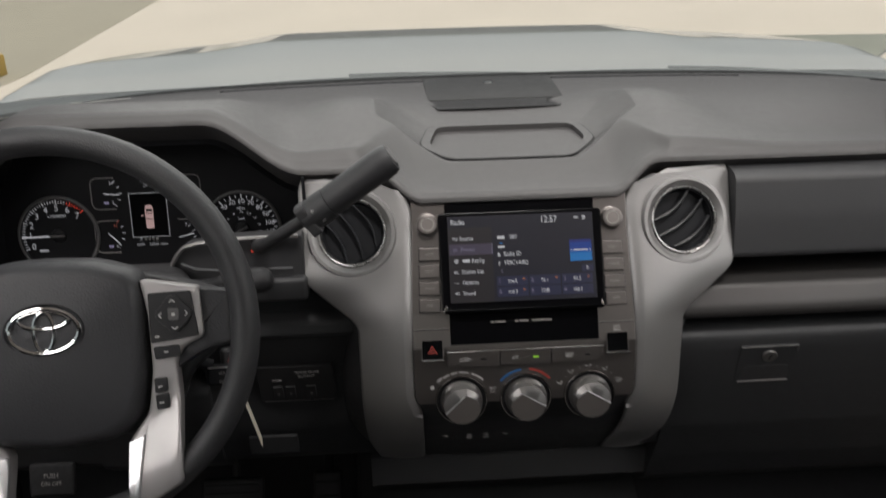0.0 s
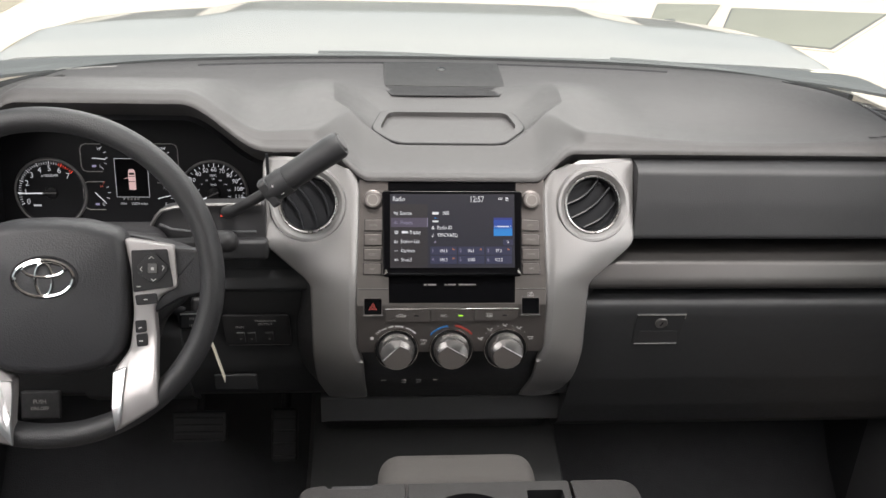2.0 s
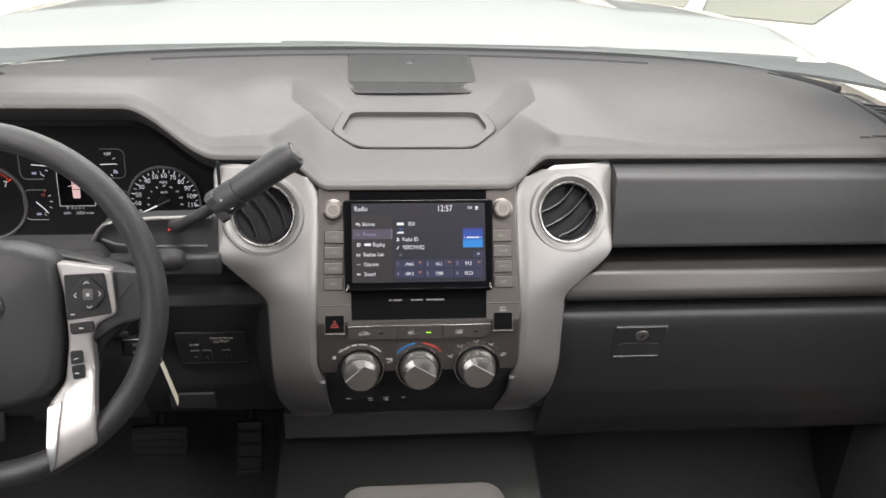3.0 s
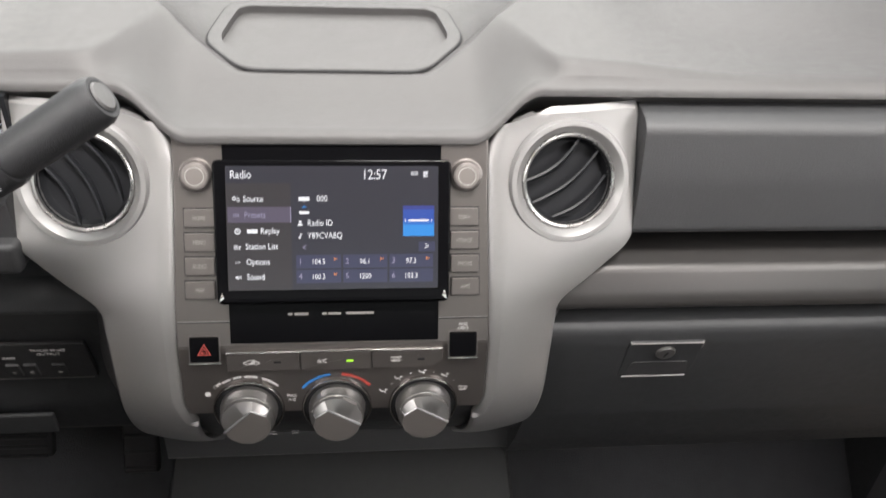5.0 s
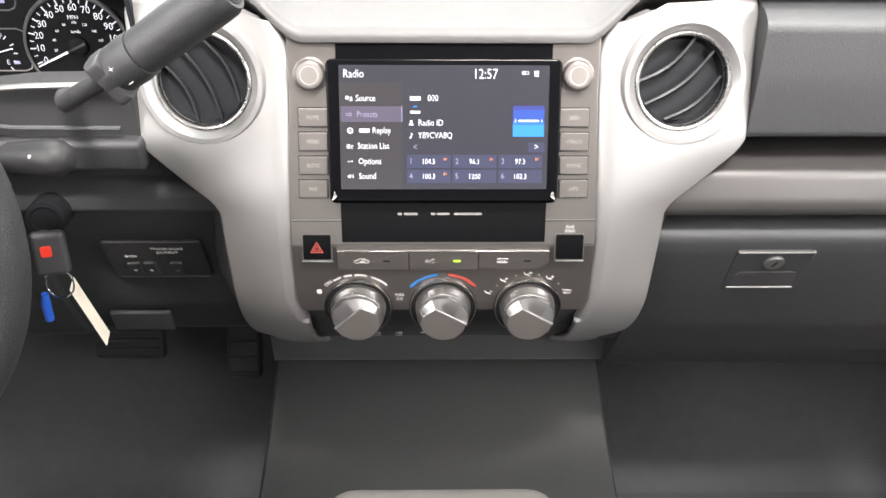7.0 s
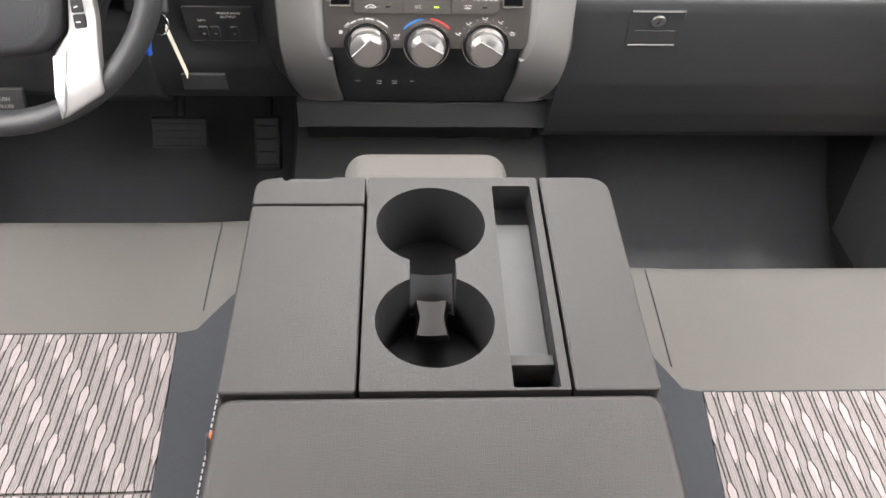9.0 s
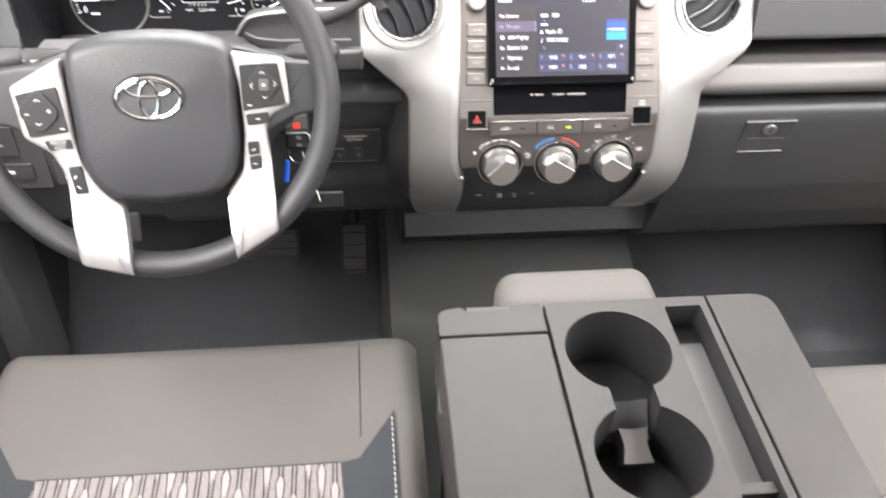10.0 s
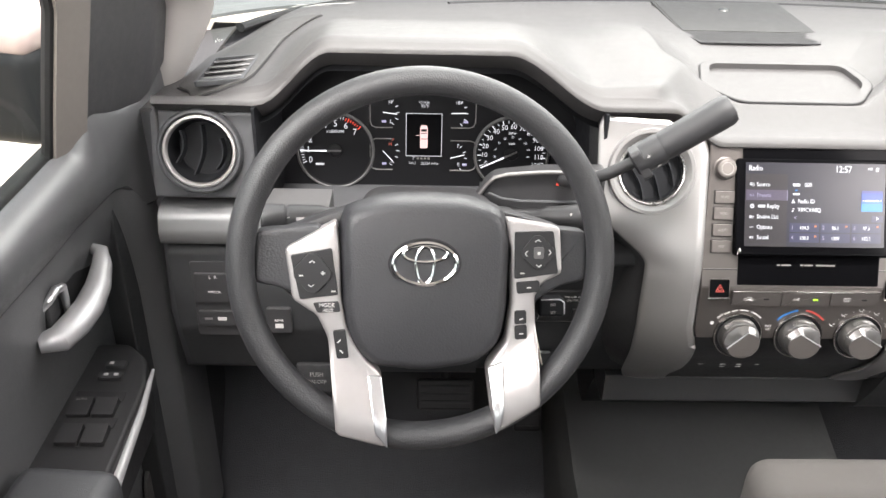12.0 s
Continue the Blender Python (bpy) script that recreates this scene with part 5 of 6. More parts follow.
hub_poly = round_poly([(x * 1.035, y * 1.015) for x, y in wpx([(612, 372), (680, 352), (748, 349), (820, 352), (886, 372), (899, 420), (896, 560), (884, 618), (842, 655), (748, 668), (656, 655), (622, 618), (608, 560), (604, 420)])][::-1], 0.012, 3)
part("airbag_cover", domed(hub_poly, 0.034, 0.016, 7, -0.026, 0.006), PADSKIN, wheel, "smooth dark airbag cover", WM, 60)
back_poly = round_poly(wpx([(470, 430), (600, 380), (900, 380), (1030, 420), (1010, 520), (955, 560), (930, 640), (860, 662), (640, 662), (590, 640), (575, 570), (500, 540)])[::-1], 0.02, 4)
part("hub_back", prism(back_poly, 0.03, 0.008, z0=-0.062), BLACK, wheel, "black hub behind the spokes", WM)
for s in (-1, 1):
    arm = round_poly([(s * 0.098, 0.028), (s * 0.165, 0.022), (s * 0.166, -0.030), (s * 0.14, -0.034), (s * 0.098, -0.06)][::s], 0.01, 4)
    part("spoke", prism(arm, 0.02, 0.006, z0=-0.026), PADSKIN, wheel, "dark upper spoke", WM)
trim_l = wpx([(508, 440), (597, 392), (602, 450), (604, 530), (614, 585), (645, 640), (674, 668), (681, 735), (683, 791), (594, 766), (588, 690), (580, 600), (562, 560), (520, 531)])
trim_r = wpx([(891, 388), (988, 404), (994, 488), (960, 505), (947, 530), (952, 600), (957, 722), (876, 771), (868, 720), (864, 658), (898, 612), (907, 540), (903, 450)])


def over_rim(co):
    """The trim's lower end wraps over the rim."""
    return 0.022 * smooth((math.hypot(co.x, co.y) - 0.128) / 0.045)


for poly, sgn in ((trim_l, -1), (trim_r, 1)):
    bm = prism(round_poly(poly[::-1], 0.005, 3), 0.02, 0.004, 3, z0=-0.02)
    bmesh.ops.triangulate(bm, faces=[f for f in bm.faces if len(f.verts) > 4])
    bmesh.ops.subdivide_edges(bm, edges=[e for e in bm.edges if e.calc_length() > 0.02], cuts=4)
    bmesh.ops.triangulate(bm, faces=[f for f in bm.faces if len(f.verts) > 4])
    for v in bm.verts:
        v.co.z += over_rim(v.co)
    part("spoke_trim", bm, SILVER_BRIGHT, wheel, "satin silver spoke trim", WM)
for outline in ([(649, 668), (674, 671), (682, 735), (684, 790), (662, 762), (656, 719)], [(892, 646), (864, 658), (869, 720), (876, 770), (885, 754), (889, 724)]):
    pts = wpx(outline)
    if sum(p[0] * q[1] - q[0] * p[1] for p, q in zip(pts, pts[1:] + pts[:1])) < 0:
        pts = pts[::-1]
    bm = prism(round_poly(pts, 0.002, 3), 0.004, 0.0014, 2, z0=-0.002)
    bmesh.ops.triangulate(bm, faces=[f for f in bm.faces if len(f.verts) > 4])
    bmesh.ops.subdivide_edges(bm, edges=[e for e in bm.edges if e.calc_length() > 0.012], cuts=3)
    bmesh.ops.triangulate(bm, faces=[f for f in bm.faces if len(f.verts) > 4])
    for v in bm.verts:
        v.co.z += over_rim(v.co) + 0.0012
    part("trim_facet", bm, CHROME_SATIN, wheel, "bright inner facet of the spoke trim", WM)


def wbutton(pts, mat, lift=0.0, t=0.003, r=0.002, name="button", label=""):
    p = wpx(pts)
    area = sum(a[0] * b[1] - b[0] * a[1] for a, b in zip(p, p[1:] + p[:1]))
    return part(name, prism(round_poly(p if area > 0 else p[::-1], r, 3), t, 0.0008, z0=lift), mat, wheel, label, WM)


def wmark(x, y, w, h, turn=0.0, mat=None, lift=0.0062):
    bar("mark", w, h, mat or MARK, wheel, WM @ T((x - 748) * K, (451 - y) * K, lift) @ RZ(turn), 0.0003)


wbutton([(518, 452), (588, 440), (599, 522), (533, 529)], SWITCH, name="button_pad")
wbutton([(549, 448), (566, 450), (588, 480), (585, 494), (563, 516), (548, 516), (524, 490), (523, 476)], SWITCH, 0.002, 0.004, name="volume_button")
wbutton([(906, 412), (975, 410), (986, 486), (908, 496)], SWITCH, name="button_pad")
wbutton([(940, 417), (952, 417), (976, 441), (976, 453), (955, 477), (943, 477), (919, 455), (919, 443)], SWITCH, 0.002, 0.004, name="arrow_button")
wbutton([(939, 437), (957, 437), (957, 458), (939, 458)], PLASTIC_MID, 0.005, 0.0025, name="centre_button")
mode = wbutton([(555, 536), (599, 534), (603, 552), (563, 554)], SWITCH, name="mode_button")
words("lettering", "MODE", 0.0042, MARK, wheel, WM @ T((579 - 748) * K, (451 - 540) * K, 0.0034))
words("lettering", "HOLD", 0.0034, MARK, wheel, WM @ T((581 - 748) * K, (451 - 549) * K, 0.0034), narrow=0.8)
wbutton([(911, 502), (953, 499), (955, 519), (914, 523)], SWITCH, name="talk_button")
wbutton([(589, 586), (611, 584), (617, 636), (596, 637)], SWITCH, name="phone_button")
wbutton([(910, 554), (931, 553), (932, 577), (911, 579)], SWITCH, name="cruise_button")
wbutton([(911, 582), (933, 580), (934, 605), (913, 607)], SWITCH, name="lane_button")
for x, y, tr in ((536, 486, 0), (573, 482, 90), (573, 482, 0), (600, 603, 45), (604, 622, -45), (921, 567, 20), (922, 594, 0), (933, 510, 0), (920, 484, 0), (591, 514, 0)):
    wmark(x, y, 0.0042, 0.0013, tr)
for x, y, tr in ((946, 426, 0), (926, 449, 90), (968, 447, 270), (949, 471, 180), (555, 462, 0), (553, 504, 180)):
    for sg in (-1, 1):
        q = WM @ T((x - 748) * K, (451 - y) * K, 0.0062) @ RZ(tr) @ T(sg * 0.0013, 0, 0) @ RZ(-sg * 40)
        bar("mark", 0.0036, 0.0009, MARK, wheel, q, 0.0003)
wmark(948, 448, 0.003, 0.003, 0, None, 0.0078)


def oval(rx, ry, r, z, cx=0.0, cy=0.0, n=64):
    return tube([(cx + rx * math.cos(2 * math.pi * i / n), cy + ry * math.sin(2 * math.pi * i / n), z + 0.0) for i in range(n)], r, 8, True)


badge = part("badge", oval(0.0305, 0.0202, 0.0026, 0), CHROME, wheel, "chrome oval badge of plain rings", WM @ T((747 - 748) * K, (451 - 464) * K, 0.0135))
part("badge_ring", oval(0.0088, 0.0182, 0.0022, 0, 0, -0.001), CHROME, badge, "", WM @ T((747 - 748) * K, (451 - 464) * K, 0.0135))
part("badge_ring", oval(0.0212, 0.008, 0.0022, 0, 0, 0.0098), CHROME, badge, "", WM @ T((747 - 748) * K, (451 - 464) * K, 0.0135))

part("badge_well", oval(0.0345, 0.0238, 0.0012, 0), SEAM, badge, "shallow groove round the badge", WM @ T((747 - 748) * K, (451 - 464) * K, 0.0118))
CR = frame_at((-0.335, 0.806, 0.7225), (0.0, 0.35, 0.94), (0.1, -0.94, 0.33))
cruise = part("cruise_stalk", moved(box(0.03, 0.021, 0.024, 0.004, 3), T(0, 0, -0.011)), VENT_BLACK, wheel, "short black cruise control stalk", CR)
part("stem", tube([(-0.40, 0.80, 0.745), (-0.37, 0.812, 0.731), (-0.345, 0.816, 0.722)], [0.007, 0.006, 0.006], 12), VENT_BLACK, cruise)
part("stalk_edge", tube([(-0.013, 0.0095, 0.0012), (0.009, 0.0095, 0.0012), (0.0135, 0.006, 0.0012), (0.0142, -0.007, 0.0012)], 0.0008, 8), CHROME_SATIN, cruise, "thin bright edge", CR)
words("lettering", "RES", 0.0032, MARK_MID, cruise, CR @ T(0.001, 0.0035, 0.0013))
words("lettering", "SET", 0.0032, MARK_MID, cruise, CR @ T(0.001, -0.0055, 0.0013))

column = thing("steering_column", (-0.475, 0.95, 0.68), "dark plastic steering column shroud with stalks", "steering column")
part("shroud", moved(box(0.17, 0.22, 0.11, 0.03, 5), T(-0.475, 0.92, 0.745) @ Matrix.Rotation(radians(-20), 4, "X")), BLACK, column, "black column shroud")
part("shroud", moved(box(0.2, 0.05, 0.03, 0.012, 4), T(-0.475, 0.865, 0.80) @ Matrix.Rotation(radians(-20), 4, "X")), BLACK, column)
POD = Matrix(((1, 0, 0, 0), (0, 0, -1, 0.953), (0, 1, 0, 0), (0, 0, 0, 1)))
part("lever_slot", prism(round_poly([(-0.42, 0.772), (-0.396, 0.764), (-0.258, 0.764), (-0.258, 0.823), (-0.336, 0.8215), (-0.392, 0.8145), (-0.402, 0.806)], 0.006), 0.02, 0.002, z0=-0.02), BLACK, column, "black slot round the gear lever", POD)
part("slot_edge", tube([(-0.421, 0.95, 0.772), (-0.412, 0.949, 0.79), (-0.403, 0.948, 0.805), (-0.394, 0.948, 0.8145), (-0.378, 0.948, 0.8185), (-0.336, 0.948, 0.822), (-0.262, 0.948, 0.8235)], 0.0026, 8), KNOB, column, "thin silver edge of the slot")
part("slot_edge", tube([(-0.40, 0.949, 0.793), (-0.385, 0.947, 0.787), (-0.36, 0.946, 0.784), (-0.27, 0.946, 0.7835)], 0.0022, 8), PLASTIC, column)
part("slot_sill", box(0.16, 0.03, 0.03, 0.006, 3, (-0.335, 0.955, 0.757)), PANEL, column, "dark sill under the lever slot")
ls = part("lamp_stalk", tube([(-0.535, 0.87, 0.80), (-0.565, 0.858, 0.806), (-0.585, 0.85, 0.808), (-0.592, 0.848, 0.8085), (-0.625, 0.842, 0.811), (-0.628, 0.8415, 0.8112), (-0.631, 0.841, 0.8114), (-0.65, 0.838, 0.813), (-0.655, 0.837, 0.8134)], [0.010, 0.011, 0.0125, 0.0148, 0.0155, 0.0135, 0.016, 0.0165, 0.014], 24), BLACK, column, "black lamp stalk with white marks")
SK = frame_at((-0.622, 0.8275, 0.8155), (-0.05, 0.4, 0.915), (-0.12, -0.91, 0.4))
for dx, dy, w, h in ((-0.021, 0.004, 0.005, 0.0045), (-0.020, -0.003, 0.007, 0.005), (-0.021, -0.009, 0.006, 0.0012), (-0.001, 0.004, 0.003, 0.0012), (0.012, 0.002, 0.009, 0.0038), (0.012, -0.006, 0.006, 0.0016)):
    bar("mark", w, h, MARK, ls, SK @ T(dx, dy, 0.0022 - 0.04 * abs(dy) + 0.06 * max(0.0, -dx)), 0.0003)
ws = part("wiper_stalk", tube([(-0.41, 0.905, 0.78), (-0.36, 0.895, 0.787), (-0.346, 0.892, 0.79), (-0.336, 0.889, 0.793), (-0.316, 0.884, 0.796), (-0.303, 0.881, 0.798), (-0.294, 0.879, 0.799), (-0.287, 0.8775, 0.8), (-0.2835, 0.877, 0.8003)], [0.008, 0.008, 0.0085, 0.012, 0.0134, 0.0146, 0.0142, 0.0105, 0.004], 24), SWITCH, column, "black wiper stalk with a rounded tip")
bar("mark", 0.003, 0.003, MARK_MID, ws, frame_at((-0.312, 0.8715, 0.8055), (0, 0.4, 0.9), (0.1, -0.9, 0.4)), 0.0004, 0.001)
ig = part("ignition_barrel", lathe([(0.0175, -0.03), (0.0175, 0.0), (0.0165, 0.002), (0.012, 0.002), (0.011, 0.0005), (0.0001, 0.0005)], 36), VENT_BLACK, column, "black ignition barrel", frame_at((-0.353, 0.932, 0.698), (0, 0.3, 0.95), (0.1, -0.95, 0.28)))

lever = thing("gear_lever", (-0.335, 0.93, 0.815), "black column gear lever with a thick round grip", "gear lever")
part("arm", tube([(-0.312, 0.965, 0.806), (-0.305, 0.94, 0.815), (-0.292, 0.912, 0.828), (-0.268, 0.894, 0.848), (-0.225, 0.889, 0.875)], [0.0095, 0.0085, 0.0075, 0.007, 0.007], 16), BLACK, lever, "curved black arm")
part("collar", tube([(-0.246, 0.889, 0.862), (-0.243, 0.889, 0.864), (-0.222, 0.889, 0.878), (-0.216, 0.889, 0.882)], [0.013, 0.0172, 0.0182, 0.0176], 24), RUBBER_DARK, lever, "dark collar with plus and minus marks")
part("grip", tube([(-0.217, 0.889, 0.882), (-0.214, 0.889, 0.884), (-0.16, 0.889, 0.921), (-0.152, 0.889, 0.9265), (-0.1475, 0.889, 0.9295)], [0.0155, 0.0168, 0.0178, 0.0174, 0.0150], 32), RUBBER_DARK, lever, "cylindrical grained grip")
gd = Vector((0.82, 0, 0.565)).normalized()
GE = frame_at((-0.1478, 0.889, 0.9298), (-0.565, 0, 0.82), gd)
part("end_button", lathe([(0.0001, 0.0022), (0.0095, 0.0019), (0.0106, 0.0006), (0.0108, -0.001)], 32), PLASTIC_MID, lever, "grey end button", GE)
part("button_ring", lathe([(0.0122, -0.001), (0.0122, 0.0005), (0.0112, 0.0007), (0.0109, -0.001)], 32), SEAM, lever, "", GE)
part("toggle", prism(round_poly([(-0.011, -0.019), (0.013, -0.019), (0.013, 0.019), (-0.011, 0.019)], 0.006), 0.011, 0.002), BLACK, lever, "rocker toggle at the foot of the grip", frame_at((-0.2435, 0.8835, 0.8625), (-0.565, 0.0, 0.82), gd))
CO = frame_at((-0.231, 0.8715, 0.8715), (-0.55, 0.2, 0.8), (0, -1, 0.15))
bar("mark", 0.0038, 0.0006, MARK, lever, CO @ T(0.001, 0.007, 0.0008) @ RZ(0), 0.0005)
bar("mark", 0.0006, 0.0038, MARK, lever, CO @ T(0.001, 0.007, 0.0008) @ RZ(0), 0.0005)
bar("mark", 0.0038, 0.0006, MARK, lever, CO @ T(0.006, -0.008, 0.0002), 0.0005)
keys = thing("key_ring", (-0.333, 0.875, 0.70), "black car key with a cream tag and blue cap", "keys")
KY = frame_at((-0.3511, 0.9089, 0.6822), (0, 0.25, 0.97), (0.25, -0.93, 0.25))
part("key_head", moved(box(0.030, 0.042, 0.012, 0.0058, 5), T(0.006, -0.001, 0.006)), BLACK, keys, "black plastic key head", KY)
part("key_blade", box(0.007, 0.003, 0.03, 0.0006, 1), KNOB, keys, "", KY @ T(0, 0.01, -0.012))
part("panic_button", prism(rect(0.009, 0.01, 0.002), 0.0012, 0.0004), RED_PLASTIC, keys, "red button", KY @ T(0.004, 0.003, 0.012))
part("split_ring", tube([(-0.3448 + 0.0125 * math.cos(a), 0.9026 + 0.004 * math.sin(a), 0.6476 + 0.0135 * math.sin(a)) for a in [2 * math.pi * i / 32 for i in range(32)]], 0.0009, 8, True), CHROME, keys, "steel split ring")
part("paper_tag", moved(box(0.02, 0.072, 0.0012, 0.0004, 1), frame_at((-0.3316, 0.9110, 0.6034), (0.24, -0.05, -0.97), (0.93, 0.18, 0.2))), TAG, keys, "cream card tag")
part("blue_cap", tube([(-0.3605, 0.9004, 0.6371), (-0.3626, 0.8994, 0.6266), (-0.3647, 0.8994, 0.6056)], [0.003, 0.0045, 0.004], 12), BLUE_PLASTIC, keys, "blue plastic cap")

# ---- pedals ----


def pedal(name, x, w, h, y, z, lab):
    t = thing(name, (x, y, 0.02), lab, "pedal")
    part("pad", moved(box(w, 0.018, h, 0.006, 3), T(x, y, z) @ Matrix.Rotation(radians(-28), 4, "X")), SWITCH, t)
    for i in range(4):
        part("rib", moved(box(w * 0.86, 0.006, 0.005, 0.001, 1), T(x, y - 0.01, z) @ Matrix.Rotation(radians(-28), 4, "X") @ T(0, 0, -h * 0.36 + i * h * 0.24)), SWITCH, t)
    part("arm", tube([(x, y + 0.008, z), (x, y + 0.06, z + 0.06), (x, y + 0.13, z + 0.22), (x, y + 0.16, z + 0.4)], 0.009, 10), SWITCH, t)


pedal("brake_pedal", -0.435, 0.1, 0.055, 1.17, 0.295, "black ribbed rubber brake pedal")
pedal("accelerator_pedal", -0.285, 0.05, 0.1, 1.2, 0.25, "black ribbed accelerator pedal")
pbr = thing("parking_brake_pedal", (-0.63, 1.04, 0.43), "black parking brake pedal marked push", "pedal")
PB = frame_at((-0.63, 1.0, 0.465), (0, 0.35, 0.94), (0, -0.94, 0.35))
part("pad", moved(box(0.06, 0.045, 0.012, 0.004, 3), T(0, 0, -0.002)), SEAM, pbr, "", PB)
words("lettering", "PUSH", 0.0065, MARK_DIM, pbr, PB @ T(0, 0.006, 0.0045))
words("lettering", "ON-OFF", 0.006, MARK_DIM, pbr, PB @ T(0, -0.005, 0.0045))
part("arm", tube([(-0.63, 1.006, 0.465), (-0.63, 1.08, 0.50), (-0.63, 1.2, 0.62)], 0.008, 10), BLACK, pbr)

# ---- folded middle seat with cup holders ----
mid = thing("folding_middle_seat", (0.008, 0.3, 0.2), "folded charcoal middle seat back serving as a console with cup holders", "console")
CM = frame_at((0.002, 0.356, 0.6035), (0, 0.9988, 0.048), (0, -0.048, 0.9988))


def slab(x0, x1, y0, y1, t, bev, mat, name, label="", top=0.0, r=0.006):
    cx, cy = (x0 + x1) / 2, (y0 + y1) / 2
    return part(name, prism(rect(x1 - x0, y1 - y0, r, cx, cy), t, bev, 3, z0=top - t), mat, mid, label, CM)


part("shell", prism(rect(0.374, 0.665, 0.02, 0, -0.066), 0.068, 0.004, 2, z0=-0.165), VINYL, mid, "charcoal vinyl side shell", CM)
slab(-0.189, 0.190, -0.46, -0.0152, 0.099, 0.008, VINYL, "armrest_lid", "padded charcoal vinyl lid", r=0.016)
slab(-0.190, -0.0728, -0.0128, 0.2225, 0.099, 0.003, VINYL, "small_lid", "flat lid of a side bin")
part("hinge_strip", prism(round_poly([(-0.190, 0.2245), (-0.0728, 0.2245), (-0.0728, 0.268), (-0.109, 0.268), (-0.111, 0.262), (-0.160, 0.262), (-0.162, 0.268), (-0.190, 0.262)], [0.004, 0.003, 0.003, 0.002, 0.002, 0.002, 0.003, 0.02]), 0.099, 0.0025, 2, z0=-0.099), VINYL, mid, "", CM)
part("hinge_notch", prism(rect(0.05, 0.006, 0.001, -0.131, 0.267), 0.05, 0.001), BLACK, mid, "", CM @ T(0, 0, -0.055))
part("side_panel", prism(round_poly([(0.1145, -0.0128), (0.190, -0.0128), (0.190, 0.268), (0.1145, 0.268)], [0.003, 0.006, 0.026, 0.003]), 0.099, 0.0028, 2, z0=-0.099), VINYL, mid, "flat charcoal side panel", CM)
CUPS = ((-0.0046, 0.194, 0.0556), (-0.0037, 0.067, 0.055))
holder = prism(rect(0.1825, 0.2795, 0.003, 0.02075, 0.1275), 0.0985, 0.0015, 2, z0=-0.0985)
cutters = [moved(lathe([(r, -0.082), (r, 0.05)], 64, True), T(cx, cy)) for cx, cy, r in CUPS]
cutters += [prism(rect(0.045, 0.06, 0.004, -0.004, 0.1305), 0.2, 0, z0=-0.055), prism(rect(0.041, 0.262, 0.003, 0.0825, 0.1215), 0.2, 0, z0=-0.034), prism(rect(0.039, 0.034, 0.002, 0.0825, 0.009), 0.2, 0, z0=-0.06)]
tray_me = mesh_of(cut(holder, cutters), "cup_holder_tray", VINYL)
tray_me.materials.append(SWITCH)
for pg in tray_me.polygons:
    pg.material_index = 1 if -0.095 < pg.center.z < -0.003 and abs(pg.center.x - 0.02075) < 0.0905 and -0.010 < pg.center.y < 0.266 else 0
part("cup_holder_tray", tray_me, VINYL, mid, "charcoal tray with two black cup holders and a slot", CM)
for cx, cy, r in CUPS:
    part("cup_floor", lathe([(r - 0.001, -0.0815), (r - 0.006, -0.0795), (0.0005, -0.0795)], 48), SWITCH, mid, "black cup holder floor", CM @ T(cx, cy))
DIV = [(0, 0.150, -0.080), (0.15, 0.148, -0.026), (0.3, 0.143, -0.020), (0.7, 0.123, -0.046), (1.0, 0.121, -0.080)]
part("cup_divider", sheet(lambda u, v: (-0.005 + (u - 0.5) * 0.042, lerp_table(v, [(a, b) for a, b, c in DIV]), lerp_table(v, [(a, c) for a, b, c in DIV]) - 0.003 * math.sin(u * math.pi)), steps(0, 1, 9), steps(0, 1, 21), 0.003), BLACK, mid, "curved black divider between the cups", CM)
part("divider_foot", sheet(lambda u, v: (-0.005 + (u - 0.5) * (0.03 + 0.006 * abs(2 * v - 1)), 0.122 - 0.032 * v, -0.047 - 0.013 * v - 0.002 * math.sin(u * math.pi)), steps(0, 1, 7), steps(0, 1, 7), 0.02), VINYL, mid, "", CM)
part("slot_ledge", prism(rect(0.039, 0.012, 0.001, 0.0825, 0.026), 0.026, 0.001, z0=-0.034), VINYL, mid, "", CM)
part("slot_mat", prism(rect(0.0395, 0.19, 0.002, 0.0825, 0.128), 0.002, 0.0005, z0=-0.032), PLASTIC_MID, mid, "grey rubber slot mat", CM)
headr = part("headrest", moved(box(0.2, 0.085, 0.1, 0.028, 6), T(-0.003, 0.712, 0.514)), CLOTH, mid, "light grey cloth headrest")
for sx in (-0.05, 0.056):
    part("post", tube([(sx, 0.60, 0.53), (sx, 0.70, 0.53)], 0.006, 12), CHROME, mid)
part("base_cushion", box(0.36, 0.68, 0.2, 0.035, 5, (0.004, 0.315, 0.31)), CLOTH, mid, "light grey cloth cushion under the folded back")
part("side_button", box(0.004, 0.03, 0.016, 0.0015, 2, (-0.186, 0.56, 0.535)), MARK_MID, mid, "small pale release button")

# ---- seats ----


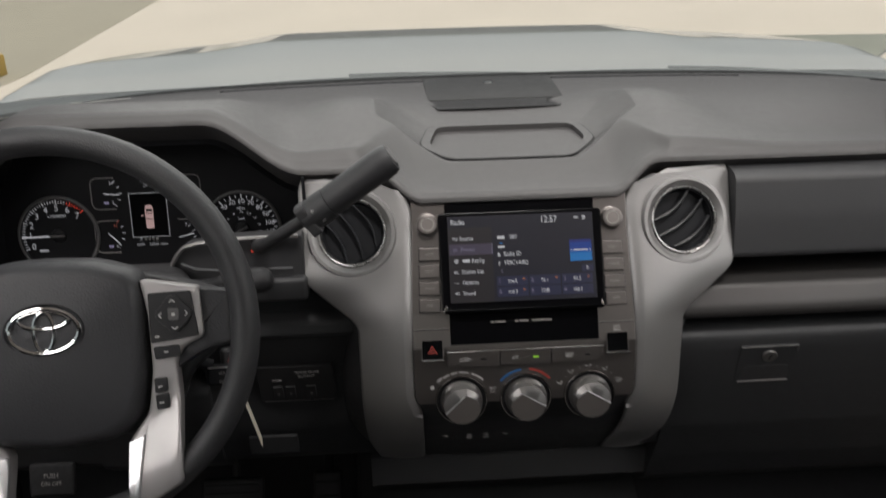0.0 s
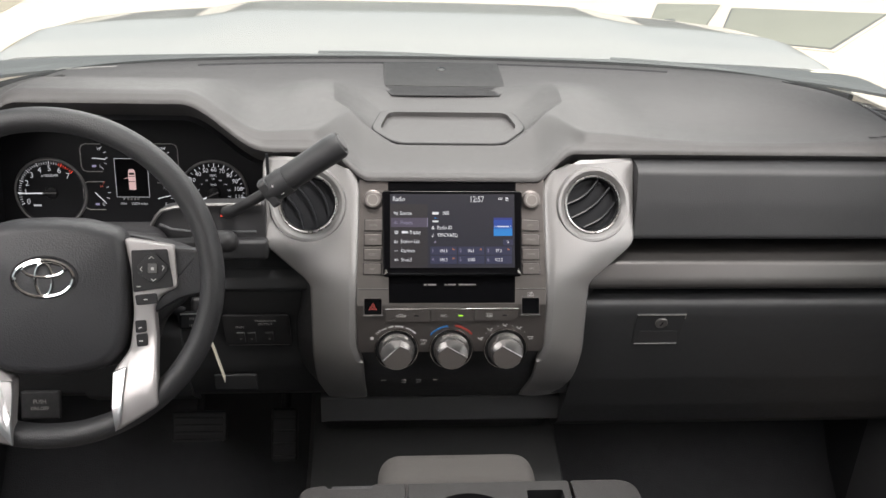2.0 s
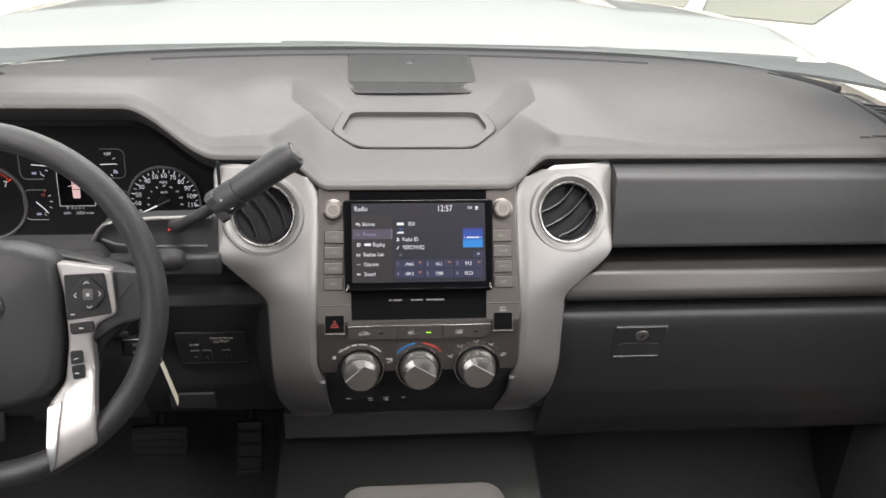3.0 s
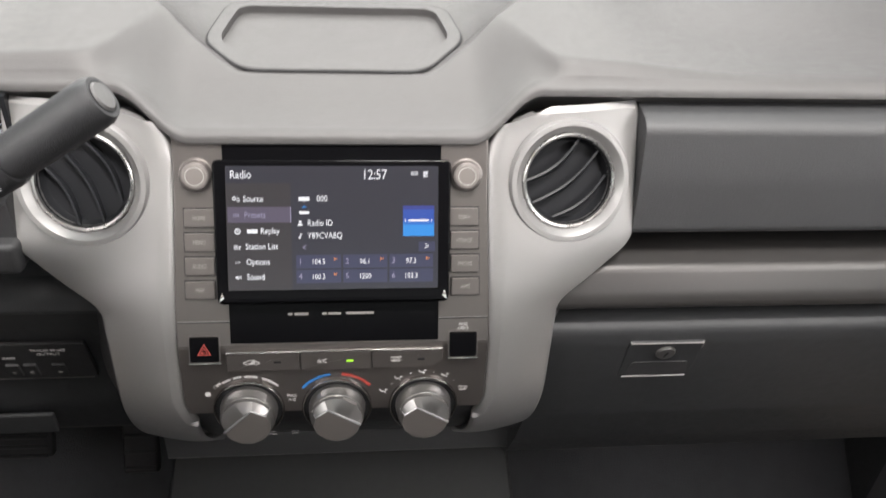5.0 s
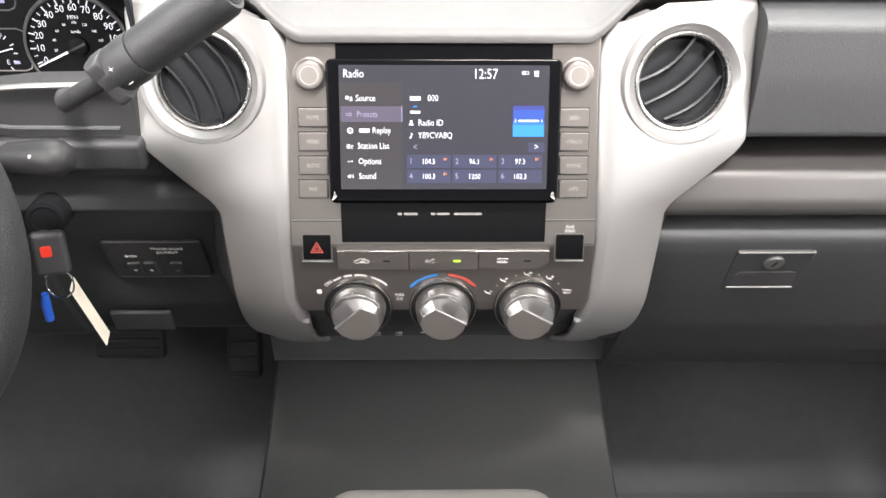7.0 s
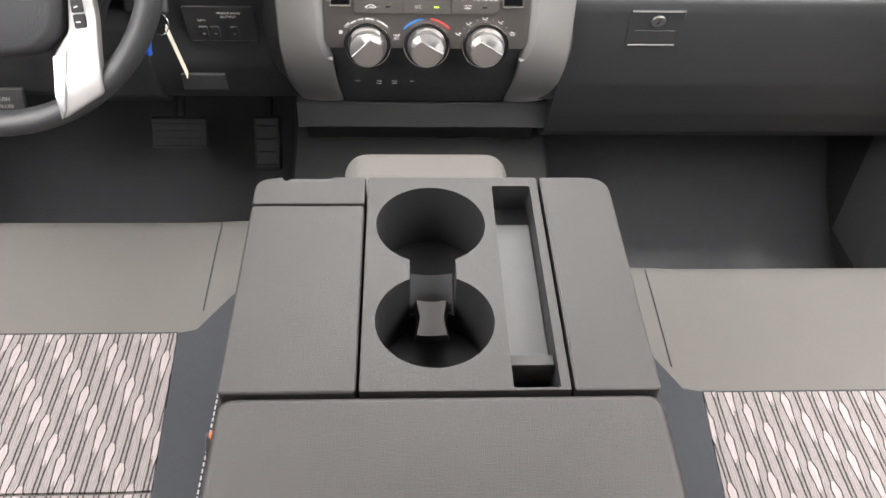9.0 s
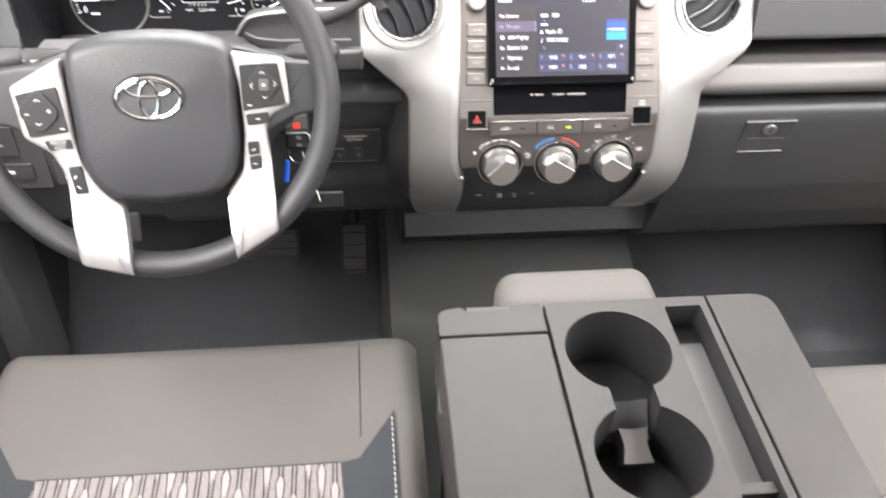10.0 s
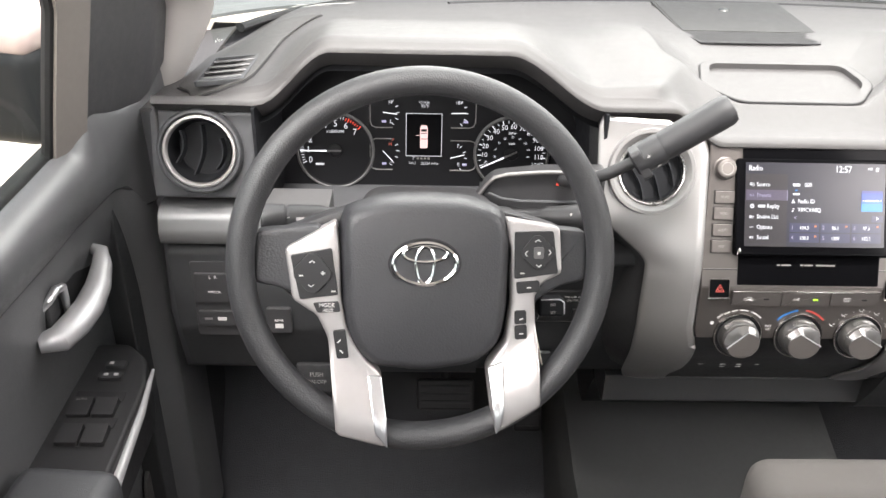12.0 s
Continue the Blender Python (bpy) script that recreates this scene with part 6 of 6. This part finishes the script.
def seat(name, x0, x1, front, label, seam_x, w, flare):
    """Bench-like bucket: cushion, striped insert, dark bolsters, low back. seam_x: seam beside the console; w, flare: half width of the insert and its widening to the rear."""
    cx = (x0 + x1) / 2
    s = thing(name, (cx, front - 0.35, 0.0), label, "seat", "front seats")
    half = (x1 - x0) / 2

    def top(x, y):
        u = abs(x - cx) / half
        z = 0.419 + 0.004 * smooth((u - 0.55) / 0.3) - 0.012 * smooth((front - 0.06 - y) / 0.25)
        z -= 0.03 * max(0.0, (u - 0.9) / 0.1) ** 2
        return z

    def surf(x, v, lift=0.0):
        if v < 0.25:
            a = v / 0.25
            return (x, front - 0.012 * a, 0.2 + 0.15 * a)
        if v < 0.5:
            a = (v - 0.25) / 0.25 * math.pi / 2
            h = top(x, front - 0.06) - 0.35
            return (x, front - 0.012 - 0.06 * (1 - math.cos(a)), 0.35 + h * math.sin(a))
        y = front - 0.072 - (v - 0.5) / 0.5 * 0.6
        return (x, y, top(x, y) + lift)

    part("cushion", sheet(surf, steps(x0, x1, 49), steps(0, 1, 61)), CLOTH, s, "light grey cloth cushion front")
    part("cushion_core", box(x1 - x0 - 0.01, 0.6, 0.2, 0.01, 2, (cx, front - 0.36, 0.25)), CLOTH_DARK, s)

    def draped(poly, lift, mat, nm, lab):
        bm = prism(poly, 0.0035, 0, z0=0)
        bmesh.ops.triangulate(bm, faces=[f for f in bm.faces if len(f.verts) > 4])
        for _ in range(4):
            bmesh.ops.subdivide_edges(bm, edges=[e for e in bm.edges if e.calc_length() > 0.03], cuts=1)
            bmesh.ops.triangulate(bm, faces=[f for f in bm.faces if len(f.verts) > 3])
        for v in bm.verts:
            v.co.z += top(v.co.x, v.co.y) + lift - 0.001
        return part(nm, bm, mat, s, lab)

    y1 = front - 0.247
    for ya, yb, lift in ((y1, y1 - 0.211, 0.001), (y1 - 0.215, y1 - 0.415, 0.0015)):
        wa, wb = w + flare * (y1 - ya), w + flare * (y1 - yb)
        draped([(cx - wb, yb), (cx + wb, yb), (cx + wa, ya), (cx - wa, ya)], lift, STRIPE, "insert", "striped woven seat insert")
    for sg in (-1, 1):
        e = cx + sg * (w + 0.001)
        o = cx + sg * (half - 0.036)
        poly = [(e + sg * flare * 0.45, y1 - 0.45), (o, y1 - 0.45), (o, y1 + 0.07), (e + sg * 0.022, y1 + 0.004), (e, y1)]
        draped(poly[::sg], 0.001, CLOTH_DARK, "bolster", "charcoal cloth bolster")
        n = 58
        for i in range(n):
            yy = y1 - 0.40 + 0.465 * i / n
            xx = o - sg * 0.004
            bm = box(0.0014, 0.0046, 0.001, 0)
            part("stitch", bm, STITCH, s, "", T(xx, yy, top(xx, yy) + 0.0042))
    part("seam_line", tube([(e_, y_, top(e_, y_) + 0.001) for e_, y_ in [(seam_x, front - 0.055 - 0.013 * k) for k in range(13)]], 0.0007, 6), CLOTH_DARK, s)
    part("seam_line", tube([(x, y1 + 0.001, top(x, y1) + 0.0025) for x in steps(cx - w, cx + w, 20)], 0.0016, 6), CLOTH_DARK, s)
    part("backrest", moved(box(x1 - x0 - 0.03, 0.12, 0.5, 0.04, 4), T(cx, front - 0.74, 0.56) @ Matrix.Rotation(radians(28), 4, "X")), CLOTH_DARK, s, "charcoal cloth seat back")
    return s


seat("driver_seat", -0.755, -0.198, 0.828, "grey cloth driver seat with a striped insert", -0.277, 0.1745, 0.075)
seat("passenger_seat", 0.214, 0.80, 0.732, "grey cloth passenger seat with a striped insert", 0.283, 0.196, 0.09)
buckle = thing("seat_belt_buckle", (-0.207, 0.44, 0.33), "black seat belt buckle with an orange-red button", "buckle")
BK = frame_at((-0.214, 0.40, 0.455), (0, 0.5, 0.86), (-0.3, -0.75, 0.5))
part("case", moved(box(0.03, 0.075, 0.018, 0.004, 3), T(0, -0.03, 0)), BLACK, buckle, "", BK)
part("release_button", moved(box(0.017, 0.012, 0.018, 0.002, 2), T(-0.001, 0.004, 0.0)), ORANGE, buckle, "orange-red release button", BK)

# ---- doors ----


def door(name, sg, front_thing_label):
    d = thing(name, (sg * 0.9, 0.5, 0.05), front_thing_label, "car door")
    # section of the trim along the door: top edge, rounded shoulder, crease, plain panel
    top_x = [(0.6, 0.873), (0.875, 0.871), (0.913, 0.860), (0.985, 0.855), (1.04, 0.845), (1.06, 0.838), (1.15, 0.828)]
    top_z = [(0.6, 0.872), (0.872, 0.874), (0.905, 0.905), (0.93, 0.903), (0.985, 0.884), (1.04, 0.877), (1.06, 0.884), (1.15, 0.92)]
    ridge_x = [(0.6, 0.846), (0.92, 0.844), (1.02, 0.834), (1.15, 0.825)]
    ridge_z = [(0.6, 0.845), (0.92, 0.838), (1.02, 0.853), (1.15, 0.88)]
    crease_x = [(0.6, 0.862), (0.85, 0.860), (0.97, 0.849), (1.04, 0.832), (1.15, 0.828)]
    crease_z = [(0.6, 0.803), (0.79, 0.792), (0.95, 0.79), (0.985, 0.778), (1.01, 0.74), (1.15, 0.70)]

    def shoulder(u, y):
        a = (lerp_table(y, top_x), lerp_table(y, top_z))
        b = (lerp_table(y, ridge_x), lerp_table(y, ridge_z))
        c = (lerp_table(y, crease_x), lerp_table(y, crease_z))
        if u < 0:
            return (sg * (a[0] + 0.02 * -u), y, a[1] - 0.03 * -u)
        if u < 0.5:
            t = math.sin(u * math.pi)
            return (sg * (a[0] + (b[0] - a[0]) * t), y, b[1] + (a[1] - b[1]) * math.cos(u * math.pi))
        if u <= 1:
            t = (u - 0.5) * 2
            return (sg * (b[0] + (c[0] - b[0]) * t * t), y, b[1] + (c[1] - b[1]) * t)
        return (sg * (c[0] + 0.012 * (u - 1)), y, c[1] - 0.002 * (u - 1))

    ys_door = sorted(set(steps(-0.45, 0.7, 14) + steps(0.7, 1.15, 60)))
    part("door_shoulder", sheet(shoulder, [-1] + steps(0, 1, 25) + [2], ys_door), DOOR, d, "grained charcoal shoulder under the window")

    def panel(u, y):
        cx_, cz_ = lerp_table(y, crease_x), lerp_table(y, crease_z)
        z = cz_ - 0.002 + (0.08 - cz_) * u
        x = cx_ + 0.008 + (0.888 - cx_ - 0.008) * smooth(u / 0.25)
        x += (0.836 - x) * smooth((y - 0.95) / 0.08)
        return (sg * x, y, z)

    part("door_trim", sheet(panel, steps(0, 1, 40), ys_door), DOOR, d, "charcoal moulded door trim")
    part("crease_line", tube([(sg * (lerp_table(y, crease_x) + 0.002), y, lerp_table(y, crease_z) - 0.001) for y in steps(0.3, 0.99, 40)], 0.0016, 6), SEAM, d)
    part("door_core", box(0.03, 1.6, 0.76, 0.004, 1, (sg * 0.915, 0.35, 0.46)), BLACK, d)
    part("speaker_cover", moved(prism(round_poly([(0.927, 0.18), (0.927, 0.296), (0.943, 0.330), (1.0, 0.325), (1.03, 0.29), (1.03, 0.18)], 0.02), 0.006, 0.002), Matrix(((0, 0, -sg, sg * 0.884), (1, 0, 0, 0), (0, 1, 0, 0), (0, 0, 0, 1)))), MESH, d, "fine mesh door speaker cover")
    # arm rest with switches
    arm_poly = round_poly([(0.80, 0.255), (0.803, 0.675), (0.806, 0.825), (0.82, 0.875), (0.85, 0.905), (0.892, 0.905), (0.892, 0.255)], 0.01, 4)
    arm_poly = [(sg * x, y) for x, y in arm_poly][:: -sg or 1]
    rest = part("armrest", prism(arm_poly, 0.07, 0.006, 3, z0=0.525), SWITCH, d, "black armrest with a window switch panel")
    part("armrest_pad", moved(box(0.105, 0.44, 0.05, 0.018, 4), T(sg * 0.843, 0.44, 0.604) @ RZ(sg * 4)), PLASTIC, d, "padded elbow rest")
    part("accent_strip", tube([(sg * 0.803, 0.405, 0.568), (sg * 0.8, 0.575, 0.572), (sg * 0.801, 0.675, 0.576), (sg * 0.804, 0.785, 0.582), (sg * 0.806, 0.852, 0.594)], [0.008, 0.008, 0.0075, 0.006, 0.002], 10, False, 0.9), SATIN, d, "pale silver accent strip")
    if sg < 0:
        z = 0.5955
        for ix, iy, nm in ((-0.866, 0.776, "AUTO"), (-0.838, 0.776, ""), (-0.862, 0.731, ""), (-0.834, 0.731, "")):
            q = T(ix, iy, z) @ Matrix.Rotation(radians(8), 4, "X")
            b = part("window_switch", prism(rect(0.025, 0.027, 0.002), 0.008, 0.001), SWITCH, rest, "", q)
            part("switch_well", prism(rect(0.028, 0.017, 0.001, 0, 0.022), 0.001, 0), SEAM, rest, "", T(ix, iy, z + 0.0005))
            if nm:
                words("lettering", nm, 0.0035, MARK_DIM, b, q @ T(0, 0.008, 0.0092))
        for iy, w in ((0.834, 0.028), (0.856, 0.024)):
            b = part("lock_switch", prism(rect(w, 0.011, 0.002), 0.005, 0.001), BLACK, rest, "", T(-0.851, iy, z))
            bar("mark", 0.005, 0.004, MARK, b, T(-0.856, iy, z + 0.0052))
            if iy < 0.85:
                bar("mark", 0.005, 0.004, MARK, b, T(-0.844, iy, z + 0.0052))
    # pull handle
    hp = [(0.878, 0.748, 0.708), (0.860, 0.757, 0.709), (0.852, 0.782, 0.711), (0.848, 0.812, 0.713), (0.848, 0.845, 0.719), (0.852, 0.875, 0.729), (0.858, 0.893, 0.737), (0.876, 0.90, 0.739)]
    part("pull_handle", tube([(sg * x, y, z) for x, y, z in hp], [0.011, 0.0165, 0.0172, 0.0165, 0.0145, 0.0115, 0.009, 0.006], 24, False, 0.85), SATIN, d, "curved satin silver pull handle")
    # no hollow here: a flat dark plate paints the shade behind the handle
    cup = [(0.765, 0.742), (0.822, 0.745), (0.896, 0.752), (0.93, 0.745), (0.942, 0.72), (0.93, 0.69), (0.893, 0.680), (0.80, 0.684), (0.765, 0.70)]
    part("handle_shade_plate", moved(prism(round_poly([(y, z) for y, z in cup], 0.014), 0.004, 0.001), Matrix(((0, 0, -sg, sg * 0.8765), (1, 0, 0, 0), (0, 1, 0, 0), (0, 0, 0, 1)))), SEAL, d, "flat dark plate for the shade in the handle recess")
    part("release_lever", tube([(sg * 0.882, 0.762, 0.735), (sg * 0.868, 0.768, 0.748), (sg * 0.864, 0.780, 0.755), (sg * 0.864, 0.795, 0.749), (sg * 0.866, 0.80, 0.732), (sg * 0.868, 0.803, 0.712)], [0.004, 0.0045, 0.005, 0.005, 0.0045, 0.003], 12), CHROME_SATIN, d, "satin door release lever")
    part("lever_core", box(0.01, 0.03, 0.03, 0.004, 3, (sg * 0.876, 0.782, 0.728)), BLACK, d)
    # window opening
    part("sill_seal", box(0.016, 1.33, 0.014, 0.005, 3, (sg * 0.881, 0.215, 0.874)), SEAL, d, "black glass seal")
    guide = [(0.862, 0.905, 0.872), (0.85, 0.904, 0.93), (0.828, 0.902, 1.03), (0.80, 0.84, 1.2), (0.775, 0.62, 1.42)]

    def post(u, v):
        k = v * (len(guide) - 1)
        i = min(int(k), len(guide) - 2)
        a, b = Vector(guide[i]), Vector(guide[i + 1])
        p = a + (b - a) * (k - i)
        return (sg * (p.x + 0.014 * u), p.y - 0.052 * u, p.z)

    part("window_guide", sheet(post, [0, 0.1, 0.2, 0.85, 0.9, 1], steps(0, 1, 25), 0.01), FRAME, d, "brown grey window guide")
    part("guide_seal", tube([Vector(post(0.97, v)) + Vector((0, -0.004, 0)) for v in steps(0, 1, 25)], 0.006, 8), SEAL, d)
    part("window_frame", tube([(sg * 0.785, 0.66, 1.43), (sg * 0.775, 0.45, 1.485), (sg * 0.775, -0.44, 1.485), (sg * 0.865, -0.45, 0.88)], 0.017, 12), SEAL, d, "black window frame")

    def sail(u, v):
        y = 0.908 + 0.232 * u
        x, z = lerp_table(y, top_x), lerp_table(y, top_z)
        return (sg * (x + 0.002 - 0.21 * v * 0.6 - 0.02 * math.sin(math.pi * u) * v), y - 0.15 * max(0.0, v - 0.25), z - 0.006 + 0.6 * v)

    part("sail_panel", sheet(sail, steps(0, 1, 24), steps(0, 1, 24), 0.012), BLACK, d, "black mirror sail panel")
    part("seam_line", tube([(sg * (lerp_table(y, top_x) - 0.002), y, lerp_table(y, top_z) + 0.0015) for y in steps(0.91, 1.14, 30)], 0.0012, 6), MARK_MID, d)
    gl = part("side_glass", sheet(lambda u, v: (sg * (0.874 - 0.08 * v ** 1.6), -0.43 + (1.345 - 0.32 * v ** 1.5) * u, 0.87 + 0.61 * v), steps(0, 1, 8), steps(0, 1, 8), 0.004), GLASS, d, "clear side glass")
    gl.visible_shadow = False
    return d


def pillar_pt(sg, u, v):
    """Windshield pillar between its door edge (u 0) and its glass edge (u 1)."""
    z = 0.86 + 0.66 * v
    near = [(0.86, 0.866, 1.13), (0.975, 0.848, 1.135), (1.52, 0.72, 0.62)]
    far = [(0.86, 0.824, 1.165), (0.90, 0.80, 1.165), (0.94, 0.775, 1.155), (0.972, 0.76, 1.138), (1.52, 0.66, 0.66)]
    ax, ay = (lerp_table(z, [(h[0], h[k]) for h in near]) for k in (1, 2))
    bx, by = (lerp_table(z, [(h[0], h[k]) for h in far]) for k in (1, 2))
    swell = 0.022 * math.sin(math.pi * u) ** 0.8
    return (sg * (ax + (bx - ax) * u - 0.4 * swell), ay + (by - ay) * u - swell, z)


door("driver_door", -1, "charcoal driver door with silver handle and switch panel")
door("passenger_door", 1, "charcoal passenger door with silver handle")
for sg in (-1, 1):
    tagged(part("wall_side", box(0.04, 0.72, 1.5, 0.01, 2, (sg * 0.92, -0.81, 0.78)), PLASTIC), "dark side wall behind the door", "wall", kind="structure")
    pil = part("pillar_trim", sheet(lambda u, v, sg=sg: pillar_pt(sg, u, v), steps(0, 1, 12), steps(0, 1, 30), 0.01), PILLAR)
    tagged(pil, "beige grey windshield pillar trim", "pillar trim", kind="structure")

# ---- windshield ----


def shield(u, v):
    x = (u - 0.5) * 2 * (0.80 - 0.14 * v)
    y0 = screen_base_y(min(0.8, abs(x) / (1 - 0.17 * v)))
    return (x, y0 + 0.012 - (0.98 - 0.12 * (2 * u - 1) ** 2 * 0.4) * v, 0.872 + 0.66 * v)


glass = part("windshield", sheet(shield, steps(0, 1, 40), steps(0, 1, 14), 0.005), GLASS)
tagged(glass, "clear raked windshield", "windshield", kind="structure")
glass.visible_shadow = False
seal = part("window_seal", tube([(x, screen_base_y(x) + 0.004, 0.8775) for x in steps(-0.77, 0.77, 60)], 0.009, 8, False, 0.8), SEAM)
tagged(seal, "black seal at the foot of the windshield", "window seal", kind="structure")
vin = thing("number_plate_strip", (-0.66, 1.44, 0.88), "thin pale strip on the dash under the glass", "label strip")
part("strip", moved(box(0.10, 0.0018, 0.0015, 0.0004, 1), T(-0.655, 1.48, 0.8835) @ RZ(14)), MARK_MID, vin)
part("strip", moved(box(0.10, 0.0018, 0.0015, 0.0004, 1), T(-0.65, 1.492, 0.8835) @ RZ(14)), MARK_MID, vin)

code = thing("label_strip", (0.82, 1.56, 0.878), "small pale printed strips at the foot of the windshield", "label strip")
for k in range(2):
    part("strip", moved(box(0.055, 0.007, 0.0015, 0.0004, 1), T(0.82 + 0.01 * k, 1.56 + 0.016 * k, 0.8795) @ RZ(-12)), TAG, code)
bar("tell_tale", 0.006, 0.003, G_RED, column, frame_at((-0.315, 0.9515, 0.805), (0, 0.1, 0.99), (0, -0.99, 0.1)), 0.0005)

for k, w in enumerate((0.014, 0.022)):
    x, y = 0.632 + 0.024 * k, 1.035 + 0.003 * k
    bar("mark", w, 0.0035, SEAM, dash, T(x, y, pad_z(x, y) + 0.0012), 0.0006)

# ---- outside ----
ground = part("ground", box(240, 240, 0.2, 0, 1, (0, 20, GROUND_Z - 0.1)), CONCRETE)
tagged(ground, "pale sunlit concrete yard", "ground", kind="structure")
road = part("road", prism([(-90, -60), (-5.25, -60), (-5.06, 11.4), (-6.1, 20.9), (-10, 60), (-90, 60)], 0.006, 0), ASPHALT, None, "", T(0, 0, GROUND_Z))
tagged(road, "darker tan asphalt beside the concrete", "road", kind="structure")


# plates added on the ground imitate panels reflected in the windshield
def cover(poly, lab):
    c = thing("reflection_panel", (sum(p[0] for p in poly) / len(poly), sum(p[1] for p in poly) / len(poly), GROUND_Z), lab, "pavement cover", "pavement covers")
    mid_ = Vector((sum(p[0] for p in poly) / len(poly), sum(p[1] for p in poly) / len(poly)))

    def grown(k):
        return [tuple(mid_ + (Vector(p) - mid_) * k) for p in poly]

    part("border", prism(grown(1.1), 0.012, 0), CONCRETE, c, "pale border", T(0, 0, GROUND_Z))
    part("edge", prism(grown(1.03), 0.018, 0), COWL, c, "dark joint", T(0, 0, GROUND_Z))
    part("plate", prism(grown(1.0), 0.026, 0.004), SLAB, c, "olive grey plate", T(0, 0, GROUND_Z))
    return c


c1 = cover([(3.38, 10.93), (4.06, 10.8), (5.2, 13.2), (4.2, 13.2)], "small olive grey plate standing in for a windshield reflection")
part("reflection_dot", box(0.14, 0.06, 0.03, 0.01, 2, (3.85, 11.5, GROUND_Z + 0.04)), COWL, c1)
cover([(4.15, 10.36), (5.3, 9.77), (7.6, 12.6), (5.3, 12.9)], "large olive grey plate standing in for a windshield reflection")
kerb = part("kerb_block", box(1.5, 0.7, 0.28, 0.03, 2, (-6.1, 11.2, GROUND_Z + 0.14)), KERB)
tagged(kerb, "ochre yellow painted kerb block on the asphalt", "kerb block")

hood = thing("hood", (0, 2.2, 0.6), "silver painted bulging engine hood", "hood")


def hood_pt(u, v):
    x = (u - 0.5) * 2 * 0.985
    e = abs(u - 0.5) * 2
    y = 1.84 - 0.10 * e ** 2 - 0.03 * e ** 8 + v * (1.12 - 0.52 * e ** 5)
    z = lerp_table(v, [(0, 0.845), (0.1, 0.862), (0.3, 0.87), (0.6, 0.85), (0.85, 0.805), (0.95, 0.77), (1, 0.71)])
    z += 0.018 * (1 - smooth((e - 0.45) / 0.2)) * smooth(v / 0.25) - 0.05 * max(0, (e - 0.9) / 0.1) ** 2
    return (x, y, z)


part("hood_skin", sheet(hood_pt, steps(0, 1, 60), steps(0, 1, 40), 0.012), PAINT, hood, "silver painted steel hood")
for sg in (-1, 1):
    fd = thing("front_fender", (sg * 0.93, 2.1, 0.2), "silver painted front fender", "fender", "front fenders")
    part("fender_skin", sheet(lambda u, v, sg=sg: (sg * (0.99 + 0.08 * u - 0.03 * max(0, v - 0.8)), 1.45 + 0.9 * v - 0.03 * u, 0.80 - 0.02 * v - 0.08 * u ** 2 - 0.5 * max(0, u - 0.7)), steps(0, 1, 14), steps(0, 1, 20), 0.012), PAINT, fd)
cowl = thing("cowl_panel", (0, 1.72, 0.82), "grey plastic cowl panel at the foot of the windshield", "cowl")
part("cowl_skin", sheet(lambda u, v: ((u - 0.5) * 1.92, screen_base_y(min(0.8, abs(u - 0.5) * 1.6)) + 0.008 + v * (1.86 - 0.10 * (2 * u - 1) ** 2 - 0.05 * (2 * u - 1) ** 8 - screen_base_y(min(0.8, abs(u - 0.5) * 1.6))), 0.868 - 0.03 * v + 0.004 * math.sin(v * 9)), steps(0, 1, 50), steps(0, 1, 10), 0.006), COWL, cowl)
for x0, x1, ya in ((-0.52, 0.05, 1.70), (0.12, 0.66, 1.675)):
    w = thing("windshield_wiper", (x0, ya, 0.86), "black windshield wiper lying on the cowl", "wiper", "wipers")
    part("blade", tube([(x, screen_base_y(x) + 0.035, 0.872 + 0.004 * math.sin((x - x0) / (x1 - x0) * math.pi)) for x in steps(x0, x1, 16)], 0.005, 8, False, 1.3), COWL, w)
    part("arm", tube([(x, screen_base_y(x) + 0.06, 0.872 + 0.006 * math.sin((x - x0) / (x1 - x0) * math.pi)) for x in steps((x0 + x1) / 2, x1 + 0.06, 8)], 0.006, 8), COWL, w)
mir = thing("side_mirror", (-1.08, 1.33, 0.75), "dark wing mirror outside the driver window", "mirror")
part("shell", moved(box(0.22, 0.12, 0.17, 0.035, 5), T(-1.175, 1.36, 0.775) @ RZ(-12)), VENT_BLACK, mir, "dark mirror shell")
part("cap", moved(box(0.215, 0.115, 0.06, 0.025, 4), T(-1.175, 1.362, 0.865) @ RZ(-12)), material("rose_grey_paint", (0.34, 0.26, 0.25), 0.3, coat=0.5), mir, "rose grey reflecting cap")
part("mount", moved(box(0.17, 0.05, 0.05, 0.015, 3), T(-0.975, 1.27, 0.73)), PLASTIC, mir)
